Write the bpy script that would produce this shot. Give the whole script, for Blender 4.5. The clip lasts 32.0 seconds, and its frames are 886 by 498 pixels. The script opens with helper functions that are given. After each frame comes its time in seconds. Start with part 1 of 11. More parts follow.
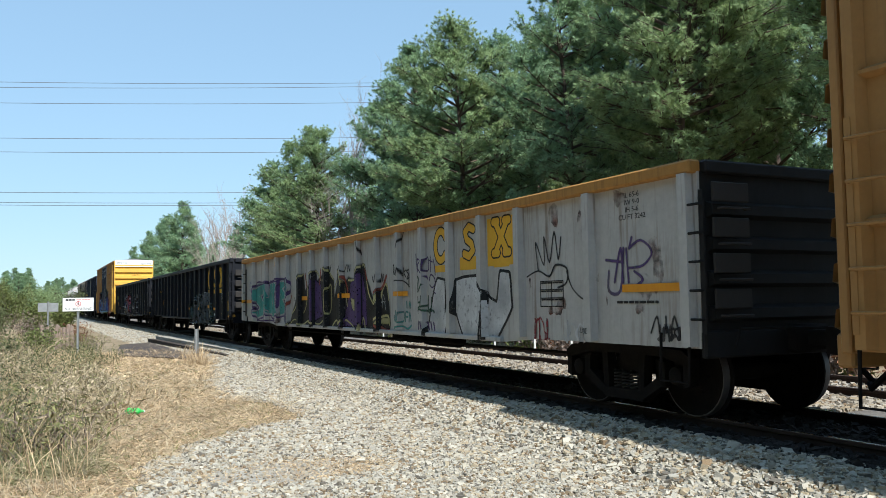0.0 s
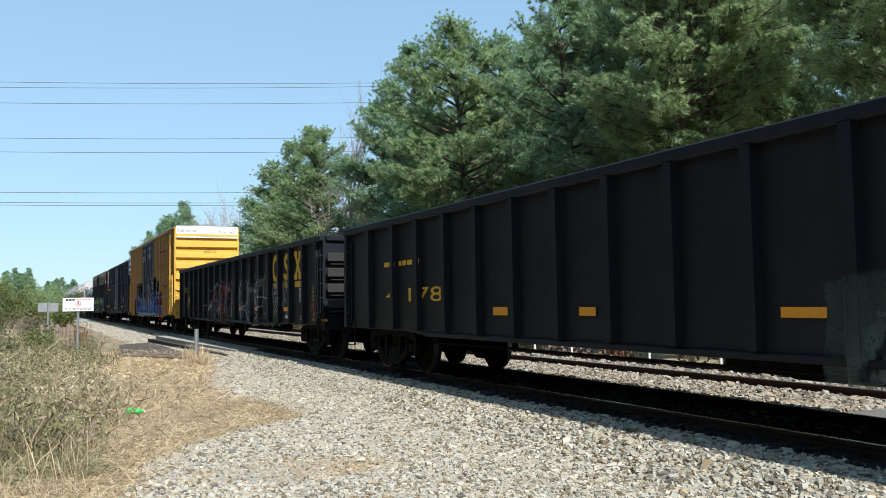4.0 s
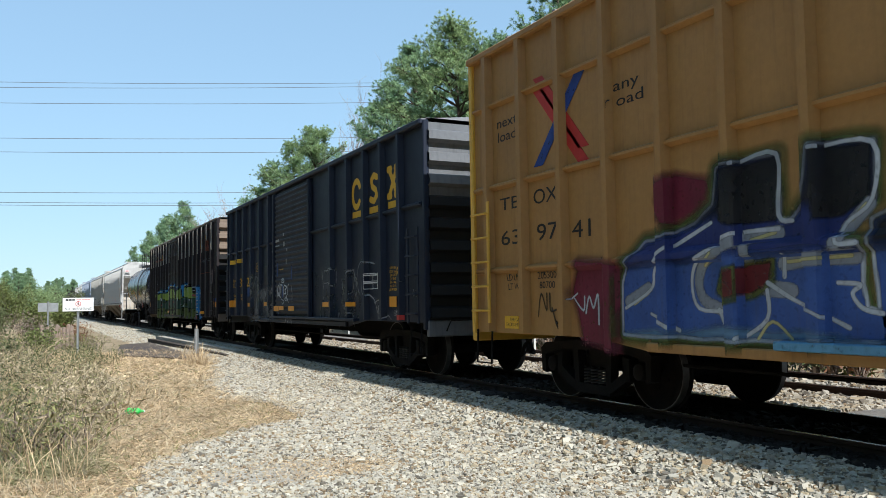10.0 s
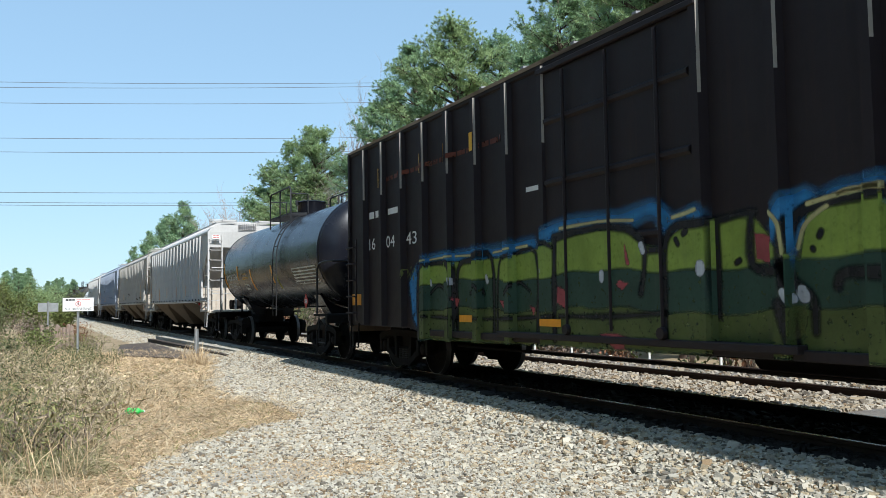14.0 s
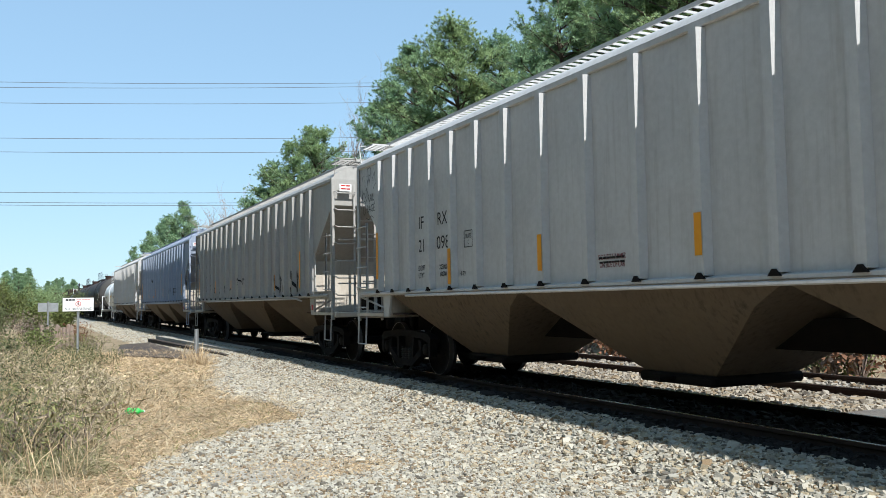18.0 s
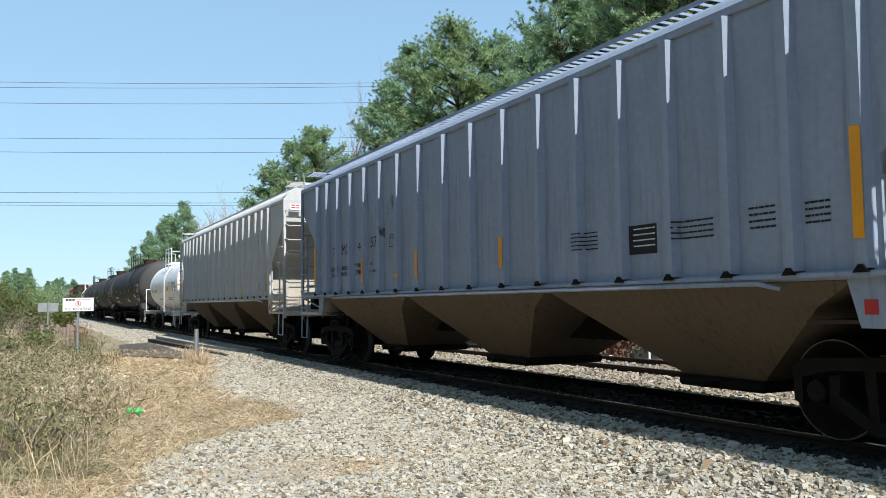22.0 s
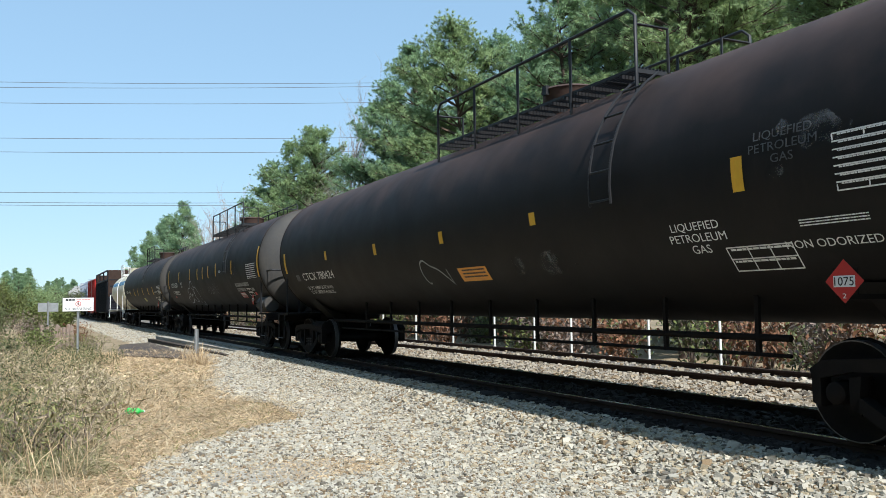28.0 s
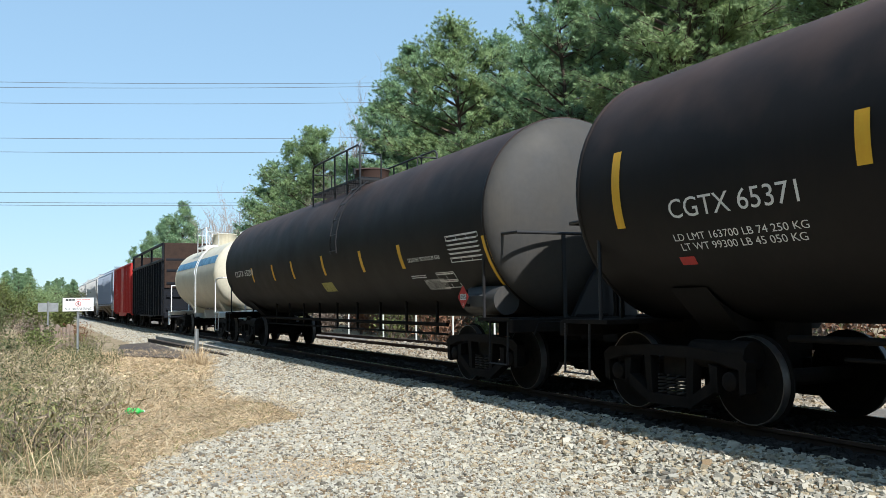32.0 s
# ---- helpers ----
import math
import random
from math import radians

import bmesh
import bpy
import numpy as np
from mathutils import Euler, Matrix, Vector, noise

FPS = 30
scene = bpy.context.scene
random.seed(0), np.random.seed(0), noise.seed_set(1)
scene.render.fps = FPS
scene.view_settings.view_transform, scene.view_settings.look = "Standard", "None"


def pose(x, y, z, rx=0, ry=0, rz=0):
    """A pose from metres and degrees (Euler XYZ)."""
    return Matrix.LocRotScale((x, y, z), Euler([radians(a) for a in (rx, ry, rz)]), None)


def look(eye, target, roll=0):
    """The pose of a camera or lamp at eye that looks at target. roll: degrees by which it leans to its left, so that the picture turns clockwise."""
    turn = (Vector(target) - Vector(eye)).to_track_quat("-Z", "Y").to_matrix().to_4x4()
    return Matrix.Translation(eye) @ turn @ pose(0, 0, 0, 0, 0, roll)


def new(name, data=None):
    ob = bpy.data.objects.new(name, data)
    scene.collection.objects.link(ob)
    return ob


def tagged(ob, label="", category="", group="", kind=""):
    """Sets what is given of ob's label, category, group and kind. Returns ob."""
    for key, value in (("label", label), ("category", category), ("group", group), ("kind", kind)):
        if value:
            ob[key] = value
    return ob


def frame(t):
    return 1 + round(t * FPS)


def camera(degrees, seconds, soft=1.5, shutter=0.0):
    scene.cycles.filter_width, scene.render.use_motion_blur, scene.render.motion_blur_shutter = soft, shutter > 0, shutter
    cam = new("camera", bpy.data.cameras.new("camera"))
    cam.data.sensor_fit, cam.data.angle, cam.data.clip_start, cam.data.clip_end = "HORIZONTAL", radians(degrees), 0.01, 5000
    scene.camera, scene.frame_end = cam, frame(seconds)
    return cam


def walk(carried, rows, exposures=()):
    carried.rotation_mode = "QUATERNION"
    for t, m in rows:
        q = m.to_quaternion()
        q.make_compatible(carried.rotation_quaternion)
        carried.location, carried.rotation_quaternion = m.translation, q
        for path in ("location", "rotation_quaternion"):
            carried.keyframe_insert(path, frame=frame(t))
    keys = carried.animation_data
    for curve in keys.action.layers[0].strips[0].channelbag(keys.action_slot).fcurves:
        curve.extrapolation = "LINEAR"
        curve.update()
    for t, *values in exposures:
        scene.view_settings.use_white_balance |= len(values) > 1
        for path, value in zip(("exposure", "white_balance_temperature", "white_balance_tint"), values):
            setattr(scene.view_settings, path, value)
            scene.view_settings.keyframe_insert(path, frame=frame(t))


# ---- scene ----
cam = camera(56.38, 32.0, soft=0.7)
EYE = (0.0, 0.0, 1.315)
CAM = look(EYE, (0.4457, 0.8931, 1.315 + 0.0634), -0.871)
walk(cam, [(0, CAM), (32, CAM)], exposures=[(0, 0.45, 5930, 8), (32, 0.45, 5930, 8)])

# how far the train has rolled after t seconds
def rolled(t):
    late = 0.26 * max(0.0, t - 30)
    return 7.959 * t + 0.21 * t * (t - 16) / 16 - 0.196 * t * (t - 16) * (t - 32) / 2000 + 0.273 * t * (t - 8) * (t - 16) * (t - 32) / 20000 - late

TRACK = 7.435          # centre line of the near track
TRACK2 = 11.25         # centre line of the second track
SUNWAY = Vector((0.05, -1.0, 1.0)).normalized()

# ---------------------------------------------------------------- world and sun
world = bpy.data.worlds.new("sky")
scene.world = world
world.use_nodes = True
wn, wl = world.node_tree.nodes, world.node_tree.links
sky = wn.new("ShaderNodeTexSky")
sky.sky_type, sky.sun_disc = "NISHITA", False
sky.sun_elevation = math.asin(SUNWAY.z)
sky.sun_rotation = math.atan2(SUNWAY.x, SUNWAY.y)
sky.air_density, sky.dust_density, sky.ozone_density = 1.1, 0.0, 1.9
# gamma evens the sky's brightness; the tint colours it and scales it up
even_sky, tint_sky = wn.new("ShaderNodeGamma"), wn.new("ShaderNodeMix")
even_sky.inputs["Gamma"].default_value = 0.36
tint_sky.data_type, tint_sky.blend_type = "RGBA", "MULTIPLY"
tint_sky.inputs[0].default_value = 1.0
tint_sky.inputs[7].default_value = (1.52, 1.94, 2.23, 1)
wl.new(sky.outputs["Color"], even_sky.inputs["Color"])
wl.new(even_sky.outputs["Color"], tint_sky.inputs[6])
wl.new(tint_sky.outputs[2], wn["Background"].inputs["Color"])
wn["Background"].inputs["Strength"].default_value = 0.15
sun = new("sun", bpy.data.lights.new("sun", "SUN"))
sun.data.energy, sun.data.angle, sun.data.color = 4.8, radians(0.53), (1.0, 0.95, 0.87)
sun.matrix_world = look((0, 0, 60), Vector((0, 0, 60)) - SUNWAY)

# ---------------------------------------------------------------- mesh tools
class Mesher:
    """Collects vertices and faces of one mesh; faces carry a material slot."""
    def __init__(self):
        self.v, self.f, self.m = [], [], []

    def add(self, verts, faces, slot=0):
        n = len(self.v)
        self.v.extend(tuple(p) for p in verts)
        self.f.extend(tuple(i + n for i in q) for q in faces)
        self.m.extend([slot] * len(faces))
        return self

    def box(self, x0, x1, y0, y1, z0, z1, slot=0, c=0.0):
        """A box; c rounds its edges by a chamfer."""
        if c <= 0:
            vs = [(x, y, z) for x in (x0, x1) for y in (y0, y1) for z in (z0, z1)]
            return self.add(vs, [(0, 1, 3, 2), (4, 6, 7, 5), (0, 4, 5, 1), (2, 3, 7, 6), (0, 2, 6, 4), (1, 5, 7, 3)], slot)
        c = min(c, (x1 - x0) / 2.2, (y1 - y0) / 2.2, (z1 - z0) / 2.2)
        vs, idx = [], {}
        for a in (0, 1):
            for b in (0, 1):
                for d in (0, 1):
                    for k in range(3):
                        q = [(x0, x1)[a], (y0, y1)[b], (z0, z1)[d]]
                        s = (1 - 2 * a, 1 - 2 * b, 1 - 2 * d)
                        for j in range(3):
                            if j != k:
                                q[j] += s[j] * c
                        idx[a, b, d, k] = len(vs)
                        vs.append(q)
        fs = []
        for k in range(3):
            i, j = (k + 1) % 3, (k + 2) % 3
            for e in (0, 1):
                ring = []
                for (u, w) in ((0, 0), (1, 0), (1, 1), (0, 1)):
                    key = [0, 0, 0]
                    key[k], key[i], key[j] = e, u, w
                    ring.append(idx[(*key, k)])
                fs.append(ring if e else ring[::-1])
            for u in (0, 1):
                for w in (0, 1):
                    a0, a1 = [0, 0, 0], [0, 0, 0]
                    a0[i] = a1[i] = u
                    a0[j] = a1[j] = w
                    a1[k] = 1
                    q = [idx[(*a0, i)], idx[(*a1, i)], idx[(*a1, j)], idx[(*a0, j)]]
                    fs.append(q if u == w else q[::-1])
        for a in (0, 1):
            for b in (0, 1):
                for d in (0, 1):
                    t = [idx[a, b, d, 0], idx[a, b, d, 1], idx[a, b, d, 2]]
                    fs.append(t if (a + b + d) % 2 else t[::-1])
        return self.add(vs, fs, slot)

    def tube(self, path, r, n=8, slot=0, cap=True):
        """A round bar along a path of points; r is one radius or one for each point."""
        path = [Vector(p) for p in path]
        rs = r if isinstance(r, (list, tuple)) else [r] * len(path)
        vs, fs, last = [], [], None
        for i, p in enumerate(path):
            d = (path[min(i + 1, len(path) - 1)] - path[max(i - 1, 0)]).normalized()
            side = last if last is not None else (Vector((0, 0, 1)) if abs(d.z) < 0.9 else Vector((1, 0, 0)))
            a = (side - d * side.dot(d)).normalized()
            last, b = a, d.cross(a)
            vs += [p + (a * math.cos(2 * math.pi * k / n) + b * math.sin(2 * math.pi * k / n)) * rs[i] for k in range(n)]
        for i in range(len(path) - 1):
            for k in range(n):
                fs.append((i * n + k, i * n + (k + 1) % n, (i + 1) * n + (k + 1) % n, (i + 1) * n + k))
        if cap:
            fs += [tuple(range(n))[::-1], tuple((len(path) - 1) * n + k for k in range(n))]
        return self.add(vs, fs, slot)

    def lathe(self, profile, n=24, axis="y", centre=(0, 0, 0), slot=0, a0=0.0, a1=2 * math.pi):
        """Turns a profile of (radius, along) round an axis."""
        full = abs(a1 - a0) > 6.28
        m = n if full else n + 1
        vs, fs = [], []
        for r, s in profile:
            for k in range(m):
                a = a0 + (a1 - a0) * k / n
                u, w = r * math.cos(a), r * math.sin(a)
                p = {"x": (s, u, w), "y": (u, s, w), "z": (u, w, s)}[axis]
                vs.append((p[0] + centre[0], p[1] + centre[1], p[2] + centre[2]))
        for i in range(len(profile) - 1):
            for k in range(n):
                q = (i * m + k, i * m + (k + 1) % m, (i + 1) * m + (k + 1) % m, (i + 1) * m + k)
                fs.append(q)
        return self.add(vs, fs, slot)

    def prism(self, outline, lo, hi, axis="x", slot=0):
        """A flat outline given thickness along an axis. Outline in the other two axes, in order."""
        n = len(outline)
        def at(p, s):
            return {"x": (s, p[0], p[1]), "y": (p[0], s, p[1]), "z": (p[0], p[1], s)}[axis]
        vs = [at(p, lo) for p in outline] + [at(p, hi) for p in outline]
        fs = [tuple(range(n))[::-1], tuple(range(n, 2 * n))]
        fs += [(k, (k + 1) % n, n + (k + 1) % n, n + k) for k in range(n)]
        return self.add(vs, fs, slot)

    def loft(self, rings, slot=0, close=True, cap=False):
        n = len(rings[0])
        vs = [p for ring in rings for p in ring]
        fs = []
        for i in range(len(rings) - 1):
            for k in range(n if close else n - 1):
                fs.append((i * n + k, i * n + (k + 1) % n, (i + 1) * n + (k + 1) % n, (i + 1) * n + k))
        if cap:
            fs += [tuple(range(n))[::-1], tuple((len(rings) - 1) * n + k for k in range(n))]
        return self.add(vs, fs, slot)

    def mesh(self, name, mats, smooth=None):
        me = bpy.data.meshes.new(name)
        me.from_pydata(self.v, [], self.f)
        for q in (mats if isinstance(mats, (list, tuple)) else [mats]):
            me.materials.append(q)
        if any(self.m):
            me.polygons.foreach_set("material_index", self.m)
        bm = bmesh.new()
        bm.from_mesh(me)
        bmesh.ops.recalc_face_normals(bm, faces=bm.faces)
        bm.to_mesh(me)
        bm.free()
        if smooth is not None:
            me.shade_smooth()
            me.set_sharp_from_angle(angle=radians(smooth))
        return me


def part(name, shape, material, parent=None, label="", smooth=None):
    """One mesh object under a thing or a part."""
    me = shape if isinstance(shape, bpy.types.Mesh) else shape.mesh(name, material, smooth)
    ob = new(name, me)
    ob.parent = parent
    return tagged(ob, label=label)


def thing(name, label, category, m=None, group="", kind=""):
    ob = new(name)
    ob.empty_display_size = 0.3
    if m is not None:
        ob.matrix_world = m
    return tagged(ob, label, category, group, kind)


FACING = {"side": Matrix(((0, 0, -1), (-1, 0, 0), (0, 1, 0))), "front": Matrix(((1, 0, 0), (0, 0, -1), (0, 1, 0)))}
def lettering(name, text, size, place, material, parent, face="side", wide=1.0, bold=0.0, align="CENTER", gap=1.0):
    """Painted words in the built-in font, a flat mesh 2 mm thick. place: the middle of the foot of the words."""
    cu = bpy.data.curves.new("words", "FONT")
    cu.body, cu.size, cu.align_x, cu.offset, cu.extrude = text, size * 1.37, align, bold * size, 0.001
    cu.space_character, cu.resolution_u, cu.space_line = gap, 3, 0.98
    tmp = bpy.data.objects.new("words", cu)
    me = bpy.data.meshes.new_from_object(tmp)
    bpy.data.objects.remove(tmp)
    bpy.data.curves.remove(cu)
    rot = FACING[face].to_4x4() @ Matrix.Diagonal((wide, 1, 1, 1))
    me.transform(Matrix.Translation(place) @ rot)
    me.materials.clear()
    me.materials.append(material)
    ob = new(name, me)
    ob.parent = parent
    return ob


def bars(name, parent, mat, x, y, z, w, rows, h=0.05, gap=0.04, seed=1, face="side"):
    """Lines of small print too fine to read, as plain bars. y, z: the middle of the top line."""
    rnd = random.Random(seed)
    m = Mesher()
    for k in range(rows):
        a, zz = -w / 2, z - k * (h + gap)
        while a < w / 2 - h:
            b = min(w / 2, a + h * rnd.uniform(1.2, 4.5))
            if face == "side":
                m.box(x - 0.003, x, y + a, y + b, zz - h, zz)
            else:
                m.box(y + a, y + b, x - 0.003, x, zz - h, zz)
            a = b + h * 0.6
    return part(name, m, mat, parent)


# ---------------------------------------------------------------- materials
def material(name, base, rough=0.6, metal=0.0, second=None, scale=4.0, amount=0.35, bump=0.0, bump_scale=60.0,
             streak=0.0, streak_colour=(0.06, 0.04, 0.03), stretch=(1, 1, 1), space="Object", island=0.0, spec=0.3, fine=0.12):
    """A surface: base colour, patches of a second colour, fine grain, streaks of dirt that run down, and relief."""
    m = bpy.data.materials.new(name)
    m.use_nodes = True
    nt, lk = m.node_tree.nodes, m.node_tree.links
    bsdf = nt["Principled BSDF"]
    bsdf.inputs["Roughness"].default_value, bsdf.inputs["Metallic"].default_value = rough, metal
    bsdf.inputs["Specular IOR Level"].default_value = spec
    co = nt.new("ShaderNodeTexCoord")
    mp = nt.new("ShaderNodeMapping")
    mp.inputs["Scale"].default_value = stretch
    lk.new(co.outputs[space], mp.inputs["Vector"])
    def noise_of(sc, detail=5, rough_=0.6, vec=None):
        n = nt.new("ShaderNodeTexNoise")
        n.inputs["Scale"].default_value, n.inputs["Detail"].default_value, n.inputs["Roughness"].default_value = sc, detail, rough_
        lk.new(vec or mp.outputs["Vector"], n.inputs["Vector"])
        return n.outputs["Fac"]
    def ramp(v, lo, hi):
        r = nt.new("ShaderNodeMapRange")
        r.inputs["From Min"].default_value, r.inputs["From Max"].default_value = lo, hi
        lk.new(v, r.inputs["Value"])
        return r.outputs["Result"]
    def mix(f, a, b, mode="MIX"):
        x = nt.new("ShaderNodeMix")
        x.data_type, x.blend_type = "RGBA", mode
        for s, val in ((0, f), (6, a), (7, b)):
            if isinstance(val, bpy.types.NodeSocket):
                lk.new(val, x.inputs[s])
            else:
                x.inputs[s].default_value = val if s == 0 else (*val[:3], 1)
        return x.outputs[2]
    def times(v, k):
        x = nt.new("ShaderNodeMath")
        x.operation = "MULTIPLY"
        lk.new(v, x.inputs[0])
        if isinstance(k, bpy.types.NodeSocket):
            lk.new(k, x.inputs[1])
        else:
            x.inputs[1].default_value = k
        return x.outputs[0]
    second = second or tuple(c * 0.6 for c in base)
    col = mix(times(ramp(noise_of(scale), 0.35, 0.7), amount), base, second)
    if fine:
        col = mix(fine, col, mix(ramp(noise_of(scale * 14, 3), 0.3, 0.7), (0.25, 0.25, 0.25), (0.75, 0.75, 0.75)), "OVERLAY")
    if streak:
        sm = nt.new("ShaderNodeMapping")
        sm.inputs["Scale"].default_value = (6, 6, 0.35)
        lk.new(co.outputs[space], sm.inputs["Vector"])
        s1 = ramp(noise_of(2.2, 4, 0.65, sm.outputs["Vector"]), 0.5, 0.78)
        col = mix(times(times(s1, ramp(noise_of(0.6, 2), 0.3, 0.65)), streak), col, streak_colour)
    if island:
        g = nt.new("ShaderNodeNewGeometry")
        col = mix(island, col, mix(g.outputs["Random Per Island"], (0.12, 0.12, 0.12), (0.88, 0.88, 0.88)), "OVERLAY")
    lk.new(col, bsdf.inputs["Base Color"])
    rr = nt.new("ShaderNodeMapRange")
    rr.inputs["To Min"].default_value, rr.inputs["To Max"].default_value = max(0.05, rough - 0.12), min(1, rough + 0.12)
    lk.new(noise_of(scale * 3), rr.inputs["Value"])
    lk.new(rr.outputs["Result"], bsdf.inputs["Roughness"])
    if bump:
        b = nt.new("ShaderNodeBump")
        b.inputs["Strength"].default_value, b.inputs["Distance"].default_value = bump, 0.02
        lk.new(noise_of(bump_scale, 6), b.inputs["Height"])
        lk.new(b.outputs["Normal"], bsdf.inputs["Normal"])
    return m


def paint(name, base, rough=0.5, dirt=0.5, **kw):
    return material(name, base, rough, 0.0, tuple(c * 0.72 + 0.01 for c in base), 0.9, 0.55, 0.08, 25, streak=dirt, **kw)


BLACKPAINT = paint("black_paint", (0.0065, 0.0077, 0.0120), 0.6, 0.5, streak_colour=(0.024, 0.022, 0.021), spec=0.2)
WHITEGON = paint("white_weathered_paint", (0.47, 0.455, 0.43), 0.6, 0.95, streak_colour=(0.16, 0.10, 0.06))
YELLOWTRIM = paint("yellow_trim_paint", (0.42, 0.205, 0.045), 0.7, 0.95, streak_colour=(0.09, 0.04, 0.02))
ORANGE = paint("orange_boxcar_paint", (0.37, 0.195, 0.062), 0.55, 0.6, streak_colour=(0.16, 0.09, 0.04))
YELLOWEND = paint("yellow_end_paint", (0.72, 0.42, 0.06), 0.5, 0.25, streak_colour=(0.3, 0.17, 0.05))
WHITEPAINT = paint("white_paint", (0.80, 0.80, 0.78), 0.5, 0.3, streak_colour=(0.35, 0.28, 0.2))
BLUEBOX = paint("navy_boxcar_paint", (0.0095, 0.0150, 0.0325), 0.6, 0.5, streak_colour=(0.06, 0.055, 0.05))
BLUEDOOR = paint("dark_blue_door_paint", (0.010, 0.019, 0.046), 0.5, 0.4)
BROWN = paint("brown_boxcar_paint", (0.014, 0.0085, 0.0105), 0.65, 0.7, streak_colour=(0.035, 0.018, 0.013))
HOPGREY = paint("pale_grey_hopper_paint", (0.54, 0.525, 0.505), 0.55, 0.5, streak_colour=(0.27, 0.23, 0.19))
HOPWARM = paint("cream_grey_hopper_paint", (0.40, 0.38, 0.35), 0.55, 0.6, streak_colour=(0.25, 0.19, 0.13))
HOPBLUE = paint("blue_grey_hopper_paint", (0.29, 0.33, 0.41), 0.55, 0.7, streak_colour=(0.13, 0.12, 0.12))
TAN = paint("dusty_tan_hopper_chute", (0.125, 0.092, 0.061), 0.85, 1.0, streak_colour=(0.02, 0.016, 0.013))
TANKBLACK = material("black_tank_paint", (0.0085, 0.0078, 0.0078), 0.62, 0.0, (0.016, 0.012, 0.0105), 0.45, 0.8, 0.03, 20, spec=0.2, streak=0.4, streak_colour=(0.022, 0.017, 0.014))
def tinted_above(m, lo, hi, tint):
    """A brown tint over the upper part of a tank, in uneven patches."""
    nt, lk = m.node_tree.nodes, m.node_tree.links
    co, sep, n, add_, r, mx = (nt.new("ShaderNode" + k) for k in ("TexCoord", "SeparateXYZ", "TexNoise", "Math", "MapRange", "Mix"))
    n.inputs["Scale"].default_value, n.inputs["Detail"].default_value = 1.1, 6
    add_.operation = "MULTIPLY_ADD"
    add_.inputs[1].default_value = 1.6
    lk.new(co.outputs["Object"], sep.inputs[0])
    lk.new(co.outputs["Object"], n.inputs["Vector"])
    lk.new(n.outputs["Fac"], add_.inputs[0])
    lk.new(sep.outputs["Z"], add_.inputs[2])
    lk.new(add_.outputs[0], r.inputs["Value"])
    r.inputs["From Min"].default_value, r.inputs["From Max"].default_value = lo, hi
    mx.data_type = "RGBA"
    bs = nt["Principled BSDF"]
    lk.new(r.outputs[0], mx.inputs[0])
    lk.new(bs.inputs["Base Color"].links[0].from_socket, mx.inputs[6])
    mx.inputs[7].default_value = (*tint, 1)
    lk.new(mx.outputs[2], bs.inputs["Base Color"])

tinted_above(TANKBLACK, 3.85, 5.0, (0.075, 0.047, 0.038))
TANKGLOSS = material("glossy_black_tank_paint", (0.006, 0.007, 0.012), 0.25, 0.0, (0.03, 0.03, 0.035), 0.5, 0.5, 0.03, 20, streak=0.2, streak_colour=(0.05, 0.045, 0.04))
TANKGREY = material("dusty_tank_head", (0.046, 0.046, 0.047), 0.65, 0.0, (0.07, 0.060, 0.047), 0.8, 0.8, 0.03, 20, streak=0.3, streak_colour=(0.12, 0.10, 0.08))
STEEL = material("dark_truck_steel", (0.009, 0.008, 0.0075), 0.9, 0.0, (0.020, 0.015, 0.012), 5, 0.6, 0.25, 50, spec=0.12)
SHINY = material("worn_wheel_rim_steel", (0.16, 0.15, 0.145), 0.45, 0.6, (0.08, 0.07, 0.065), 8, 0.5)
RAILTOP = material("polished_rail_head", (0.45, 0.44, 0.43), 0.25, 0.95, (0.3, 0.27, 0.25), 3, 0.5)
RUST = material("rusty_rail_steel", (0.055, 0.032, 0.023), 0.9, 0.1, (0.028, 0.019, 0.015), 4, 0.7, 0.3, 40)
MARK = paint("yellow_lettering_paint", (0.75, 0.42, 0.03), 0.55, 0.15)
REFLECT = paint("amber_reflector_tape", (0.80, 0.33, 0.02), 0.4, 0.15)
INK = paint("black_lettering_paint", (0.014, 0.014, 0.016), 0.55, 0.05)
WHITEINK = paint("white_lettering_paint", (0.78, 0.78, 0.76), 0.55, 0.1)
RED = paint("red_paint", (0.45, 0.03, 0.025), 0.5, 0.2)
DUSTPLATE = paint("dusty_brown_plate", (0.20, 0.14, 0.095), 0.8, 0.6, streak_colour=(0.08, 0.055, 0.04))
# black end: grime, plus the shade between cars put into the colour
GRIMYSHADE = paint("grimy_shaded_end", (0.0065, 0.006, 0.006), 0.75, 0.6, streak_colour=(0.02, 0.016, 0.014))
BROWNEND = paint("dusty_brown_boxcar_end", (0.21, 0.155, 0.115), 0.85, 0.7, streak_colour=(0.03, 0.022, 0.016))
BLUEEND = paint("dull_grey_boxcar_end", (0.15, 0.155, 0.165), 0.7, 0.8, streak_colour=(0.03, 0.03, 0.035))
HOPEND = paint("rusty_cream_hopper_end", (0.52, 0.46, 0.38), 0.7, 0.75, streak_colour=(0.20, 0.11, 0.06))
